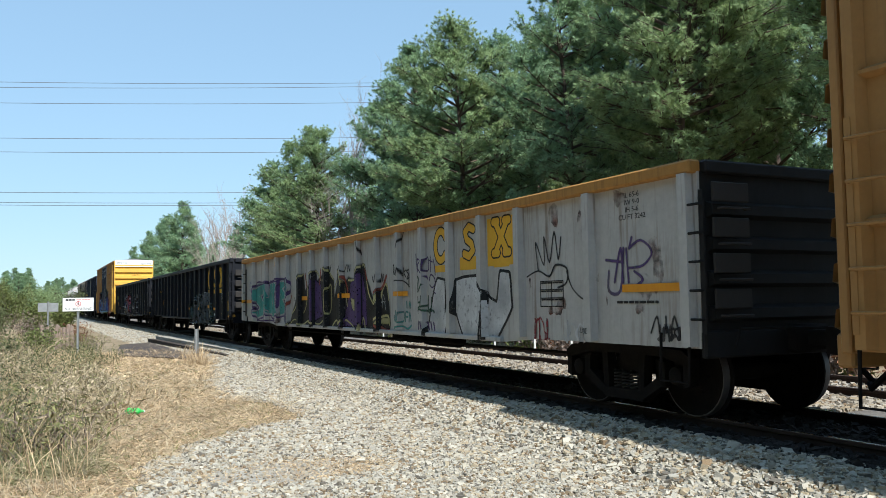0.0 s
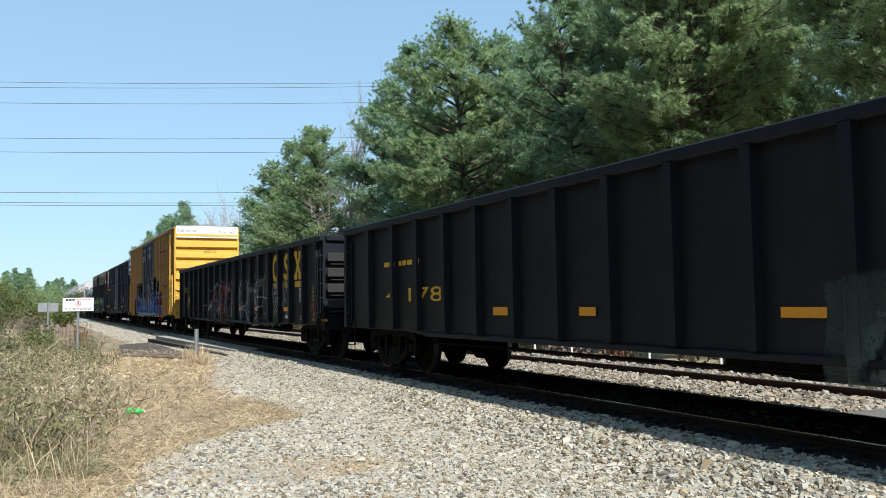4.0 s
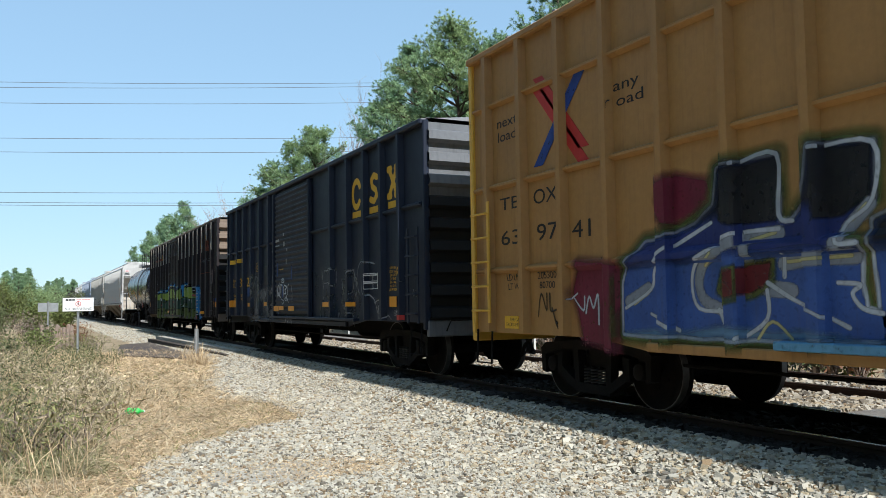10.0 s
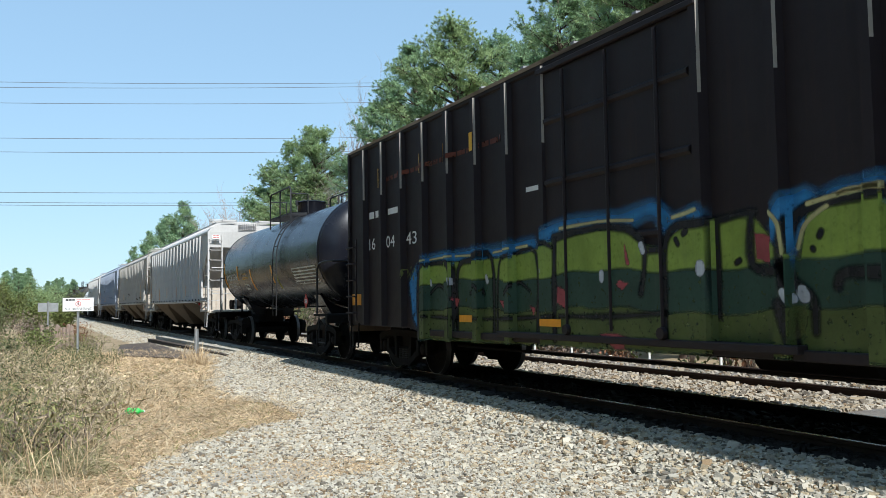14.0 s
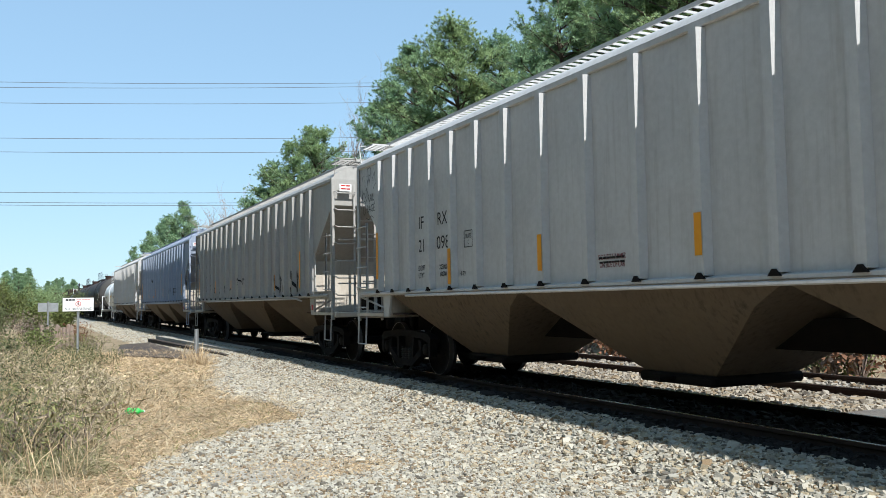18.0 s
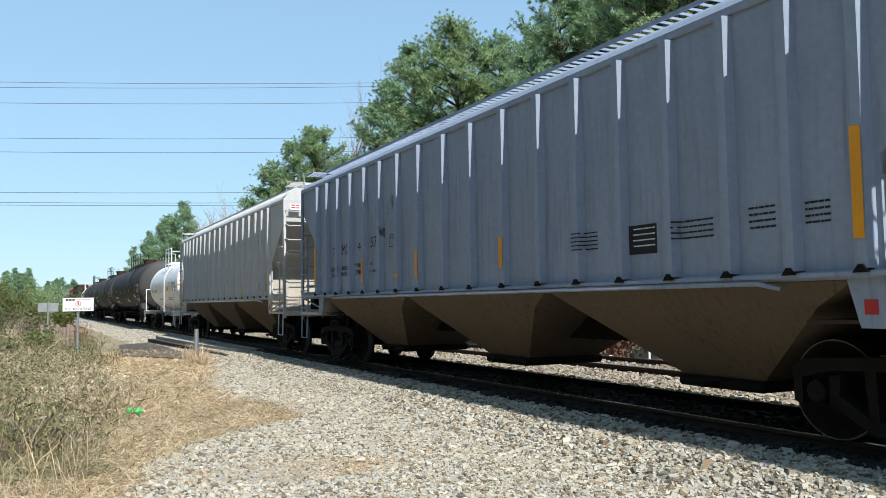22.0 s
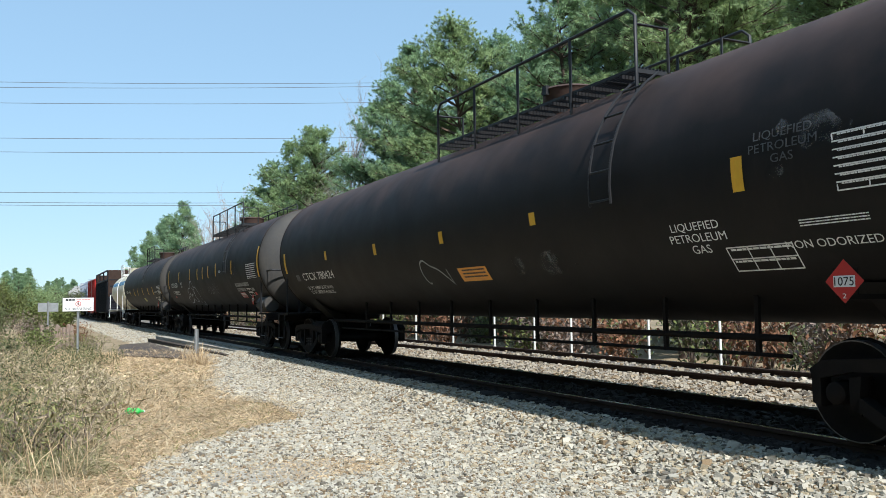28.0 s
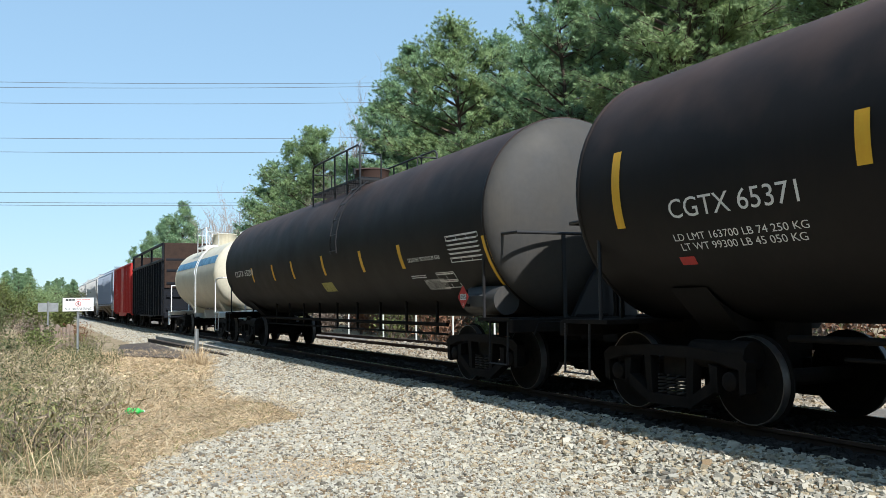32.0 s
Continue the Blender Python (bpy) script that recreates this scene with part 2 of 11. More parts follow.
# ---------------------------------------------------------------- ground
GRAVEL = material("crushed_grey_stone", (0.40, 0.37, 0.31), 0.95, 0.0, (0.29, 0.25, 0.195), 1.1, 0.5, 0.9, 45, fine=0.6)
BALLAST = material("grey_ballast_bed", (0.20, 0.182, 0.16), 0.95, 0.0, (0.12, 0.10, 0.085), 1.5, 0.5, 0.9, 45, fine=0.5)
STONE = material("crushed_stone", (0.445, 0.415, 0.350), 0.9, 0.0, (0.38, 0.35, 0.30), 9.0, 0.5, 0.3, 90, fine=0.2)
# near-black bed: oil stains plus the train's shade put into the colour
OILYSHADE = material("oily_shaded_ballast", (0.035, 0.030, 0.027), 0.9, 0.0, (0.016, 0.014, 0.013), 3.0, 0.6, 0.6, 60, island=0.5, fine=0.3)

def motley(m):
    """Gives each stone its own tint: pale grey, white, tan, brown or slate."""
    nt, lk = m.node_tree.nodes, m.node_tree.links
    geo, info, add_, rmp, mul = nt.new("ShaderNodeNewGeometry"), nt.new("ShaderNodeObjectInfo"), nt.new("ShaderNodeMath"), nt.new("ShaderNodeValToRGB"), nt.new("ShaderNodeMix")
    add_.operation = "ADD"
    wrap = nt.new("ShaderNodeMath")
    wrap.operation = "FRACT"
    lk.new(geo.outputs["Random Per Island"], add_.inputs[0])
    lk.new(info.outputs["Random"], add_.inputs[1])
    lk.new(add_.outputs[0], wrap.inputs[0])
    lk.new(wrap.outputs[0], rmp.inputs[0])
    cr = rmp.color_ramp
    cr.interpolation = "CONSTANT"
    tints = ((0.0, (1.0, 0.99, 0.96)), (0.26, (0.80, 0.78, 0.74)), (0.42, (1.20, 1.17, 1.10)), (0.53, (0.90, 0.80, 0.64)), (0.68, (0.52, 0.40, 0.28)), (0.78, (0.96, 0.92, 0.84)), (0.88, (0.36, 0.34, 0.32)))
    while len(cr.elements) < len(tints):
        cr.elements.new(0.5)
    for e, (p, c) in zip(cr.elements, tints):
        e.position, e.color = p, (*c, 1)
    mul.data_type, mul.blend_type = "RGBA", "MULTIPLY"
    mul.inputs[0].default_value = 1.0
    bs = nt["Principled BSDF"]
    lk.new(bs.inputs["Base Color"].links[0].from_socket, mul.inputs[6])
    lk.new(rmp.outputs[0], mul.inputs[7])
    lk.new(mul.outputs[2], bs.inputs["Base Color"])

motley(STONE)
TANSTONE = material("tan_ballast_stone", (0.36, 0.325, 0.275), 0.9, 0.0, (0.29, 0.24, 0.18), 9.0, 0.5, 0.3, 90, fine=0.2)
motley(TANSTONE)
GROUNDM = material("dry_grass_soil", (0.32, 0.24, 0.15), 0.95, 0.0, (0.20, 0.16, 0.09), 0.9, 0.8, 0.8, 20, fine=0.5)
STRAW = material("dry_straw", (0.55, 0.415, 0.255), 0.8, 0.0, (0.35, 0.25, 0.145), 1.5, 0.6, island=0.6, spec=0.2)
TIMBER = material("weathered_timber", (0.085, 0.066, 0.052), 0.9, 0.0, (0.04, 0.032, 0.027), 3, 0.7, 0.6, 30, stretch=(8, 1, 8))
ASPHALT = material("old_asphalt", (0.075, 0.062, 0.055), 0.95, 0.0, (0.14, 0.105, 0.075), 1.5, 0.7, 0.8, 50, fine=0.4)
SIGNWHITE = paint("sign_white_sheet", (0.78, 0.78, 0.76), 0.45, 0.15, streak_colour=(0.4, 0.35, 0.3))
GALV = material("galvanised_sign_post", (0.36, 0.37, 0.37), 0.5, 0.7, (0.25, 0.25, 0.25), 6, 0.5)
OLDWOOD = material("bleached_old_post", (0.34, 0.26, 0.21), 0.95, 0.0, (0.2, 0.14, 0.11), 6, 0.7, 0.6, 30, stretch=(6, 6, 1))
WHITEPOST = paint("whitewashed_stake", (0.68, 0.67, 0.62), 0.8, 0.4, streak_colour=(0.3, 0.25, 0.2))
GREENPLASTIC = material("bright_green_plastic", (0.05, 0.55, 0.10), 0.3, 0.0, (0.12, 0.65, 0.16), 30, 0.6)

def lie(x, y):
    """Height of the ground."""
    z = -0.42
    bed = max(0.0, min(1.0, (x - 4.9) / 1.1))
    z += 0.30 * bed * bed * (3 - 2 * bed)
    if x > 12.6:
        z -= 0.35 * min(1.0, (x - 12.6) / 2.5)
    if x < 1.5:
        z -= 0.12 * min(1.0, (1.5 - x) / 4)
    return z

# where the gravel ends and the dry grass begins: a line across, for each distance y
EDGE = [(-40, -4.0), (0, -1.5), (7.0, 0.3), (8.1, 0.8), (10.0, 1.45), (11.3, 2.3), (12.3, 3.75), (14.3, 3.95), (15.7, 3.3), (18.6, 3.65), (23.6, 4.6), (26.5, 5.3), (41, 4.3), (60, 4.2), (120, 4.6), (900, 5.0)]
def edge(y):
    for (a, b), (c, d) in zip(EDGE, EDGE[1:]):
        if y <= c:
            return b + (d - b) * (y - a) / (c - a)
    return 5.0

def sheet(m, xs_of, ys, lift, slot=0):
    n = None
    rows = []
    for y in ys:
        xs = xs_of(y)
        rows.append([(x, y, lie(x, y) + lift) for x in xs])
    n = len(rows[0])
    m.add([p for r in rows for p in r], [(j * n + i, j * n + i + 1, (j + 1) * n + i + 1, (j + 1) * n + i) for j in range(len(rows) - 1) for i in range(n - 1)], slot)

def ground_sheet():
    xs = [-2500, -600, -200, -80, -40, -20, -12, -8, -5, -3, -1.5, 0, 1.5, 3, 4, 4.9, 5.2, 5.5, 5.8, 6.0, 6.5, 8.3, 9, 10, 12.6, 13.5, 15, 18, 25, 40, 80, 200, 600, 2500]
    ys = [-2500, -400, -100, -30, -10, 0, 4, 8, 12, 16, 20, 25, 30, 40, 55, 80, 120, 200, 400, 900, 2500]
    m = Mesher()
    sheet(m, lambda y: xs, ys, -0.02)
    return part("ground", m, GROUNDM)

tagged(ground_sheet(), "dry straw-coloured ground beside the railway", "ground", kind="structure")

def gravel_xs(y):
    e = edge(y) + 0.18 * noise.noise((0, y * 1.7, 0.3))
    return [e + (5.0 - e) * k / 5 for k in range(6)] + [5.2, 5.4, 5.6, 5.8, 6.0, 6.1]

gys = [-40, -20, -8, 0, 3] + [5 + 0.4 * k for k in range(90)] + [42, 46, 52, 60, 80, 120, 200, 400, 900]
gm = Mesher()
sheet(gm, gravel_xs, gys, 0.0)
gravel_road = tagged(part("pavement", gm, GRAVEL), "pale grey crushed stone track beside the rails", "gravel", kind="structure")
bm_ = Mesher()
sheet(bm_, lambda y: [8.75, 9.0, 10.2, 11.2, 12.0, 12.6, 13.2], [-40, 0, 10, 20, 40, 80, 200, 900], 0.004)
ballast = tagged(part("ballast", bm_, BALLAST), "grey stone ballast under both tracks", "gravel", kind="structure")

# dark strip under the near track, where the train's shade falls
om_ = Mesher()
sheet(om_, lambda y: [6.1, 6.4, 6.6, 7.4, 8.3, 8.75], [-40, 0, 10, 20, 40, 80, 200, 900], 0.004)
shaded_oily_bed = tagged(part("ballast", om_, OILYSHADE), "near-black oily ballast under the busy track, with shade put into its colour", "gravel", kind="structure")

# ---------------------------------------------------------------- tracks
def track(name, xc, polished):
    tr = thing(name, "railway track of steel rails on timber ties in ballast", "railway track", kind="structure")
    for s in (-1, 1):
        x = xc + s * 0.755
        prof = [(x - 0.07, -0.165), (x + 0.07, -0.165), (x + 0.07, -0.15), (x + 0.012, -0.13), (x + 0.010, -0.045), (x + 0.035, -0.035), (x + 0.035, -0.006), (x + 0.028, 0.0), (x - 0.028, 0.0), (x - 0.035, -0.006), (x - 0.035, -0.035), (x - 0.010, -0.045), (x - 0.012, -0.13), (x - 0.07, -0.15)]
        part("rail", Mesher().prism(prof, -60, 900, "y"), RUST, tr)
        part("rail_head", Mesher().box(x - 0.026, x + 0.026, -60, 900, 0.0005, 0.0025), polished, tr, "worn bright running surface")
    tie = Mesher().box(-1.3, 1.3, -0.115, 0.115, -0.34, -0.158, c=0.015).mesh("tie", TIMBER)
    plate = Mesher().box(-0.18, 0.18, -0.09, 0.09, -0.158, -0.140, c=0.004).box(-0.10, -0.075, -0.05, -0.02, -0.14, -0.12).box(0.075, 0.10, 0.02, 0.05, -0.14, -0.12).mesh("tie_plate", RUST)
    y = 2.0
    while y < 62:
        t = part("tie", tie, None, tr)
        t.location = (xc + random.uniform(-0.04, 0.04), y, 0)
        t.rotation_euler = (0, 0, random.uniform(-0.02, 0.02))
        for s in (-1, 1):
            part("tie_plate", plate, None, tr).location = (xc + s * 0.755, y, 0.001)
        y += 0.53
    return tr

track("track_1", TRACK, RAILTOP)
track("track_2", TRACK2, RAILTOP)

# ---------------------------------------------------------------- crushed stone
def stones(name, places, sizes, seed, mat, parent, label=""):
    """Many broken stones in one mesh: jittered eight-cornered lumps."""
    rng = np.random.default_rng(seed)
    n = len(places)
    base = np.array([(x, y, z) for x in (-1, 1) for y in (-1, 1) for z in (-1, 1)], float) * 0.5
    v = base[None] * (1 + rng.uniform(-0.45, 0.35, (n, 8, 3)))
    v *= rng.uniform(0.55, 1.25, (n, 1, 3)) * np.array([1, 1, 0.7]) * sizes[:, None, None]
    a, b = rng.uniform(0, 6.28, n), rng.uniform(-0.7, 0.7, n)
    ca, sa, cb, sb = np.cos(a)[:, None], np.sin(a)[:, None], np.cos(b)[:, None], np.sin(b)[:, None]
    x, y, z = v[..., 0], v[..., 1] * cb - v[..., 2] * sb, v[..., 1] * sb + v[..., 2] * cb
    v = np.stack((x * ca - y * sa, x * sa + y * ca, z), -1) + places[:, None, :]
    quads = np.array([(0, 1, 3, 2), (4, 6, 7, 5), (0, 4, 5, 1), (2, 3, 7, 6), (0, 2, 6, 4), (1, 5, 7, 3)])
    f = (quads[None] + 8 * np.arange(n)[:, None, None]).reshape(-1)
    me = bpy.data.meshes.new(name)
    me.vertices.add(n * 8)
    me.vertices.foreach_set("co", v.reshape(-1).astype(np.float32))
    me.loops.add(n * 24)
    me.loops.foreach_set("vertex_index", f.astype(np.int32))
    me.polygons.add(n * 6)
    me.polygons.foreach_set("loop_start", np.arange(0, n * 24, 4, dtype=np.int32))
    me.polygons.foreach_set("use_smooth", np.zeros(n * 6, dtype=bool))
    me.update(calc_edges=True)
    me.validate()
    me.materials.append(mat)
    return part(name, me, None, parent, label)

def strew(n, x0, x1, y0, y1, seed, power=1.0, inside=True):
    rng = np.random.default_rng(seed)
    out = []
    while len(out) < n:
        y = y0 + (y1 - y0) * rng.random() ** power
        x = rng.uniform(x0, x1)
        if inside and x < edge(y) + 0.25 * noise.noise((x * 1.3, y * 1.3, 0)) + rng.exponential(0.12) - 0.15:
            continue
        # thin out on the worn patch of straw in front
        if inside and ((x - 2.4) / 1.0) ** 2 + ((y - 8.5) / 0.55) ** 2 < 1 and rng.random() < 0.82:
            continue
        out.append((x, y, lie(x, y)))
    return np.array(out)

near = strew(54000, 0.3, 6.24, 3.7, 13.5, 5, 1.25)
size = np.random.default_rng(6).gamma(5.0, 0.0040, len(near)) + 0.008 + 0.016 * np.clip((near[:, 0] - 4.2) / 1.2, 0, 1)
near[:, 2] += size * 0.16
order = np.argsort(near[:, 1])
STONEMESH = []
for k in range(8):
    ob = stones("stone", np.zeros((1, 3)), np.array([1.0]), 40 + k, STONE, None)
    STONEMESH.append(ob.data)
    bpy.data.objects.remove(ob)
for k in order[:280]:
    st = part("stone", STONEMESH[k % 8], None, gravel_road)
    st.location, st.scale = near[k], (size[k],) * 3
    st.rotation_euler = (random.uniform(-0.4, 0.4), random.uniform(-0.4, 0.4), random.uniform(0, 6.28))
tagged(stones("loose_stones", near[order[280:]], size[order[280:]], 7, STONE, gravel_road), kind="stuff")
mid = strew(32000, 2.0, 6.2, 13.5, 34, 8, 1.5)
ms = np.random.default_rng(9).gamma(5.0, 0.0047, len(mid)) + 0.010
tagged(stones("loose_stones", mid + np.array([0, 0, 0.01]), ms, 10, STONE, gravel_road), kind="stuff")
fara = strew(7000, 4.0, 6.6, 34, 90, 11, 1.4)
tagged(stones("loose_stones", fara, np.full(len(fara), 0.065), 12, STONE, gravel_road), kind="stuff")
bl = np.concatenate([strew(7000, 8.7, 10.35, 7, 30, 13, 1.3, False), strew(3500, 10.6, 12.9, 8, 30, 14, 1.3, False), strew(3000, 8.7, 10.35, 30, 70, 24, 1.3, False)])
bl[:, 2] += 0.012
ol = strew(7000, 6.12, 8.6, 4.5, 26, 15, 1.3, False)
tagged(stones("loose_stones", ol, np.random.default_rng(18).gamma(5, 0.010, len(ol)) + 0.02, 19, OILYSHADE, shaded_oily_bed), kind="stuff")
tagged(stones("loose_stones", bl, np.random.default_rng(16).gamma(5, 0.0075, len(bl)) + 0.016, 17, TANSTONE, ballast), kind="stuff")

# ---------------------------------------------------------------- old crossing, posts and signs
crossing = thing("old_crossing", "abandoned road crossing of dark asphalt with a timber edge", "road crossing", kind="structure")
part("asphalt_pad", Mesher().prism([(2.7, 31.2), (5.5, 25.9), (5.62, 26.4), (4.95, 41.0), (3.6, 39.5)], -0.46, -0.385, "z"), ASPHALT, crossing)
for a, b in (((5.55, 26.0), (5.42, 31.0)), ((5.42, 31.05), (5.28, 36.0)), ((5.28, 36.05), (5.1, 41.2))):
    part("timber_beam", Mesher().prism([(a[0] - 0.13, a[1]), (a[0] + 0.13, a[1]), (b[0] + 0.13, b[1]), (b[0] - 0.13, b[1])], -0.45, -0.22, "z"), TIMBER, crossing)
part("gravel_fill", Mesher().prism([(5.72, 26.0), (6.6, 26.0), (6.6, 41.0), (5.3, 41.0)], -0.4, -0.10, "z"), GRAVEL, crossing)

def sign_post(name, label, x, y, z0, z1, mat, w=0.035):
    p = thing(name, label, "post", pose(x, y, 0))
    part("post", Mesher().prism([(-w, -0.02), (-w * 0.4, 0.02), (w * 0.4, 0.02), (w, -0.02), (w * 0.9, -0.026), (w * 0.35, 0.008), (-w * 0.35, 0.008), (-w * 0.9, -0.026)], z0, z1, "z"), mat, p)
    return p

trespass = sign_post("warning_sign", "white rectangular railway warning sign on a steel post", 1.56, 33.1, -0.5, 1.65, GALV, 0.045)
tagged(trespass, category="sign")
bd = part("sign_board", Mesher().box(-0.62, 0.62, -0.045, -0.03, 1.20, 1.78, c=0.006), SIGNWHITE, trespass)
bd.scale, bd.location = (0.84, 1, 0.84), (0, 0, 0.155)
lettering("words", "NO TRESPASSING", 0.115, (0.0, -0.047, 1.25), INK, bd, "front", wide=0.86)
lg = part("owner_mark", Mesher().box(-0.50, -0.40, -0.05, -0.046, 1.655, 1.735).box(-0.37, -0.27, -0.05, -0.046, 1.655, 1.735).box(-0.24, -0.14, -0.05, -0.046, 1.655, 1.735), INK, bd)
bars("small_print", bd, RED, -0.046, 0.20, 1.71, 0.56, 1, 0.035, seed=3, face="front")
ringm = Mesher()
for k in range(20):
    a, b = k * math.pi / 10, (k + 1) * math.pi / 10
    ringm.prism([(0.115 * math.cos(a), 1.52 + 0.115 * math.sin(a)), (0.115 * math.cos(b), 1.52 + 0.115 * math.sin(b)), (0.09 * math.cos(b), 1.52 + 0.09 * math.sin(b)), (0.09 * math.cos(a), 1.52 + 0.09 * math.sin(a))], -0.05, -0.046, "y")
ringm.prism([(-0.075, 1.585), (-0.06, 1.60), (0.075, 1.455), (0.06, 1.44)], -0.052, -0.046, "y")
part("forbidden_ring", ringm, RED, bd, "red ring with a slash")
part("pictogram", Mesher().box(-0.02, 0.02, -0.049, -0.046, 1.46, 1.58).box(-0.04, 0.04, -0.049, -0.046, 1.50, 1.53), INK, bd)
back = sign_post("road_sign", "grey back of a small sign on a thin post", 0.80, 46.5, -0.5, 1.62, GALV, 0.05)
tagged(back, category="sign")
part("sign_board", Mesher().box(-0.47, 0.47, 0.03, 0.04, 1.10, 1.55, c=0.005), GALV, back)
tagged(sign_post("marker_post", "bare steel marker post in dry weeds", 4.38, 25.1, -0.5, 0.62, GALV, 0.06), category="post")
for k in range(8):
    x, y = 0.46 + 0.155 * k + 0.03 * (k % 2), 37.6 + 0.35 * (k % 3)
    st = thing("fence_post", "bleached wooden fence post leaning in the brush", "post", pose(x, y, 0, (k * 37 % 7 - 3) * 1.2, (k * 23 % 7 - 3) * 1.4), group="old fence posts")
    part("post", Mesher().lathe([(0.0, 0.62 - 0.07 * (k % 3)), (0.07, 0.60 - 0.07 * (k % 3)), (0.085, -0.5)], 8, "z"), OLDWOOD, st)
for k, (y, hh) in enumerate([(34.0, 0.9), (30.2, 0.95), (27.0, 0.9), (24.2, 0.92), (21.4, 0.95), (19.3, 1.0), (17.5, 0.9), (14.6, 0.95), (12.4, 0.9)]):
    st = thing("stake", "whitewashed wooden stake beyond the second track", "post", pose(12.35 + 0.05 * (k % 2), y, 0), group="white stakes")
    part("stake_body", Mesher().box(-0.028, 0.028, -0.02, 0.02, -0.4, hh, c=0.008), WHITEPOST, st)
bottle = thing("plastic_bottle", "crumpled bright green plastic bottle in the dry grass", "litter", pose(1.50, 14.0, -0.34, 0, 8, 35))
part("bottle_body", Mesher().lathe([(0.0, -0.16), (0.045, -0.15), (0.055, -0.10), (0.04, -0.03), (0.056, 0.04), (0.035, 0.10), (0.017, 0.14), (0.017, 0.17), (0.0, 0.17)], 9, "x"), GREENPLASTIC, bottle)
part("bottle_cap", Mesher().lathe([(0.0, 0.19), (0.021, 0.188), (0.021, 0.165)], 8, "x"), SIGNWHITE, bottle)

# ---------------------------------------------------------------- power lines far down the line
WIRE = material("dull_conductor", (0.16, 0.17, 0.18), 0.6, 0.4)
for k, (za, zb) in enumerate([(30.6, 35.3), (29.9, 34.7), (27.85, 32.2), (23.25, 26.75), (21.45, 24.6), (16.2, 18.4), (14.9, 16.8), (14.55, 16.45)]):
    g = (zb - za) / 46.0
    wire = thing("power_line", "thin overhead power line crossing the railway", "power line", group="overhead lines")
    part("conductor", Mesher().tube([(x, 120, za + g * (x + 4) + 0.00025 * (x - 19) ** 2 - 0.13) for x in range(-90, 131, 10)], 0.035, 5), WIRE, wire)
# ---------------------------------------------------------------- running gear
CARS, WHEELS = [], []
WR = 0.457

def wheelset_mesh():
    m = Mesher()
    prof = [(0.02, -0.06), (0.09, -0.06), (0.10, -0.045), (0.30, -0.02), (0.39, -0.035), (0.42, -0.055), (WR, -0.06), (WR + 0.003, 0.03), (WR + 0.026, 0.05), (WR + 0.024, 0.075), (0.40, 0.078), (0.36, 0.04), (0.12, 0.05), (0.10, 0.09), (0.07, 0.09)]
    for s in (-1, 1):
        m.lathe([(r, s * (0.765 - x)) for r, x in prof[:6] + [(0.446, -0.059)]], 28, "x", slot=0)
        m.lathe([(r, s * (0.765 - x)) for r, x in [(0.446, -0.059)] + prof[6:8]], 28, "x", slot=1)
        m.lathe([(r, s * (0.765 - x)) for r, x in prof[7:]], 28, "x", slot=0)
        for k in range(6):
            a = k * math.pi / 3
            m.box(s * 0.80 - 0.012, s * 0.80 + 0.012, 0.2 * math.cos(a) - 0.02, 0.2 * math.cos(a) + 0.02, 0.2 * math.sin(a) - 0.02, 0.2 * math.sin(a) + 0.02)
    m.lathe([(0.0, -1.05), (0.08, -1.05), (0.09, -0.85), (0.09, 0.85), (0.08, 1.05), (0.0, 1.05)], 14, "x")
    return m.mesh("wheelset", [STEEL, SHINY], 40)


def frame_mesh(s):
    """One cast side frame of a truck: arched top chord, two windows, spring pocket, bearing jaws."""
    m = Mesher()
    x0, x1 = (s * 1.10, s * 0.96) if s < 0 else (s * 0.96, s * 1.10)
    top = [(-1.12, 0.56), (-1.14, 0.66), (-1.02, 0.74), (-0.35, 0.79), (0.35, 0.79), (1.02, 0.74), (1.14, 0.66), (1.12, 0.56), (0.95, 0.60), (0.72, 0.655), (0.30, 0.67), (-0.30, 0.67), (-0.72, 0.655), (-0.95, 0.60)]
    m.prism(top, x0, x1)
    for k in (-1, 1):
        m.prism([(k * 1.12, 0.60), (k * 1.12, 0.36), (k * 1.03, 0.33), (k * 1.03, 0.58)], x0, x1)
        m.prism([(k * 0.74, 0.60), (k * 0.74, 0.33), (k * 0.66, 0.33), (k * 0.62, 0.62)], x0, x1)
        m.prism([(k * 0.74, 0.36), (k * 0.64, 0.44), (k * 0.30, 0.24), (k * 0.34, 0.14)], x0, x1)
        m.prism([(k * 0.40, 0.68), (k * 0.29, 0.68), (k * 0.27, 0.22), (k * 0.36, 0.22)], x0 + 0.01, x1 - 0.01)
    m.prism([(-0.36, 0.13), (0.36, 0.13), (0.33, 0.25), (-0.33, 0.25)], x0, x1)
    return m.mesh("side_frame", STEEL, 30)


def spring_mesh():
    m = Mesher()
    for y in (-0.15, 0.0, 0.15):
        for x in (-0.03,):
            m.tube([(x + 0.062 * math.cos(a * 0.9), y + 0.062 * math.sin(a * 0.9), 0.25 + 0.21 * a / 38) for a in range(0, 39)], 0.013, 5)
    return m.mesh("spring", SPRINGSTEEL, 60)


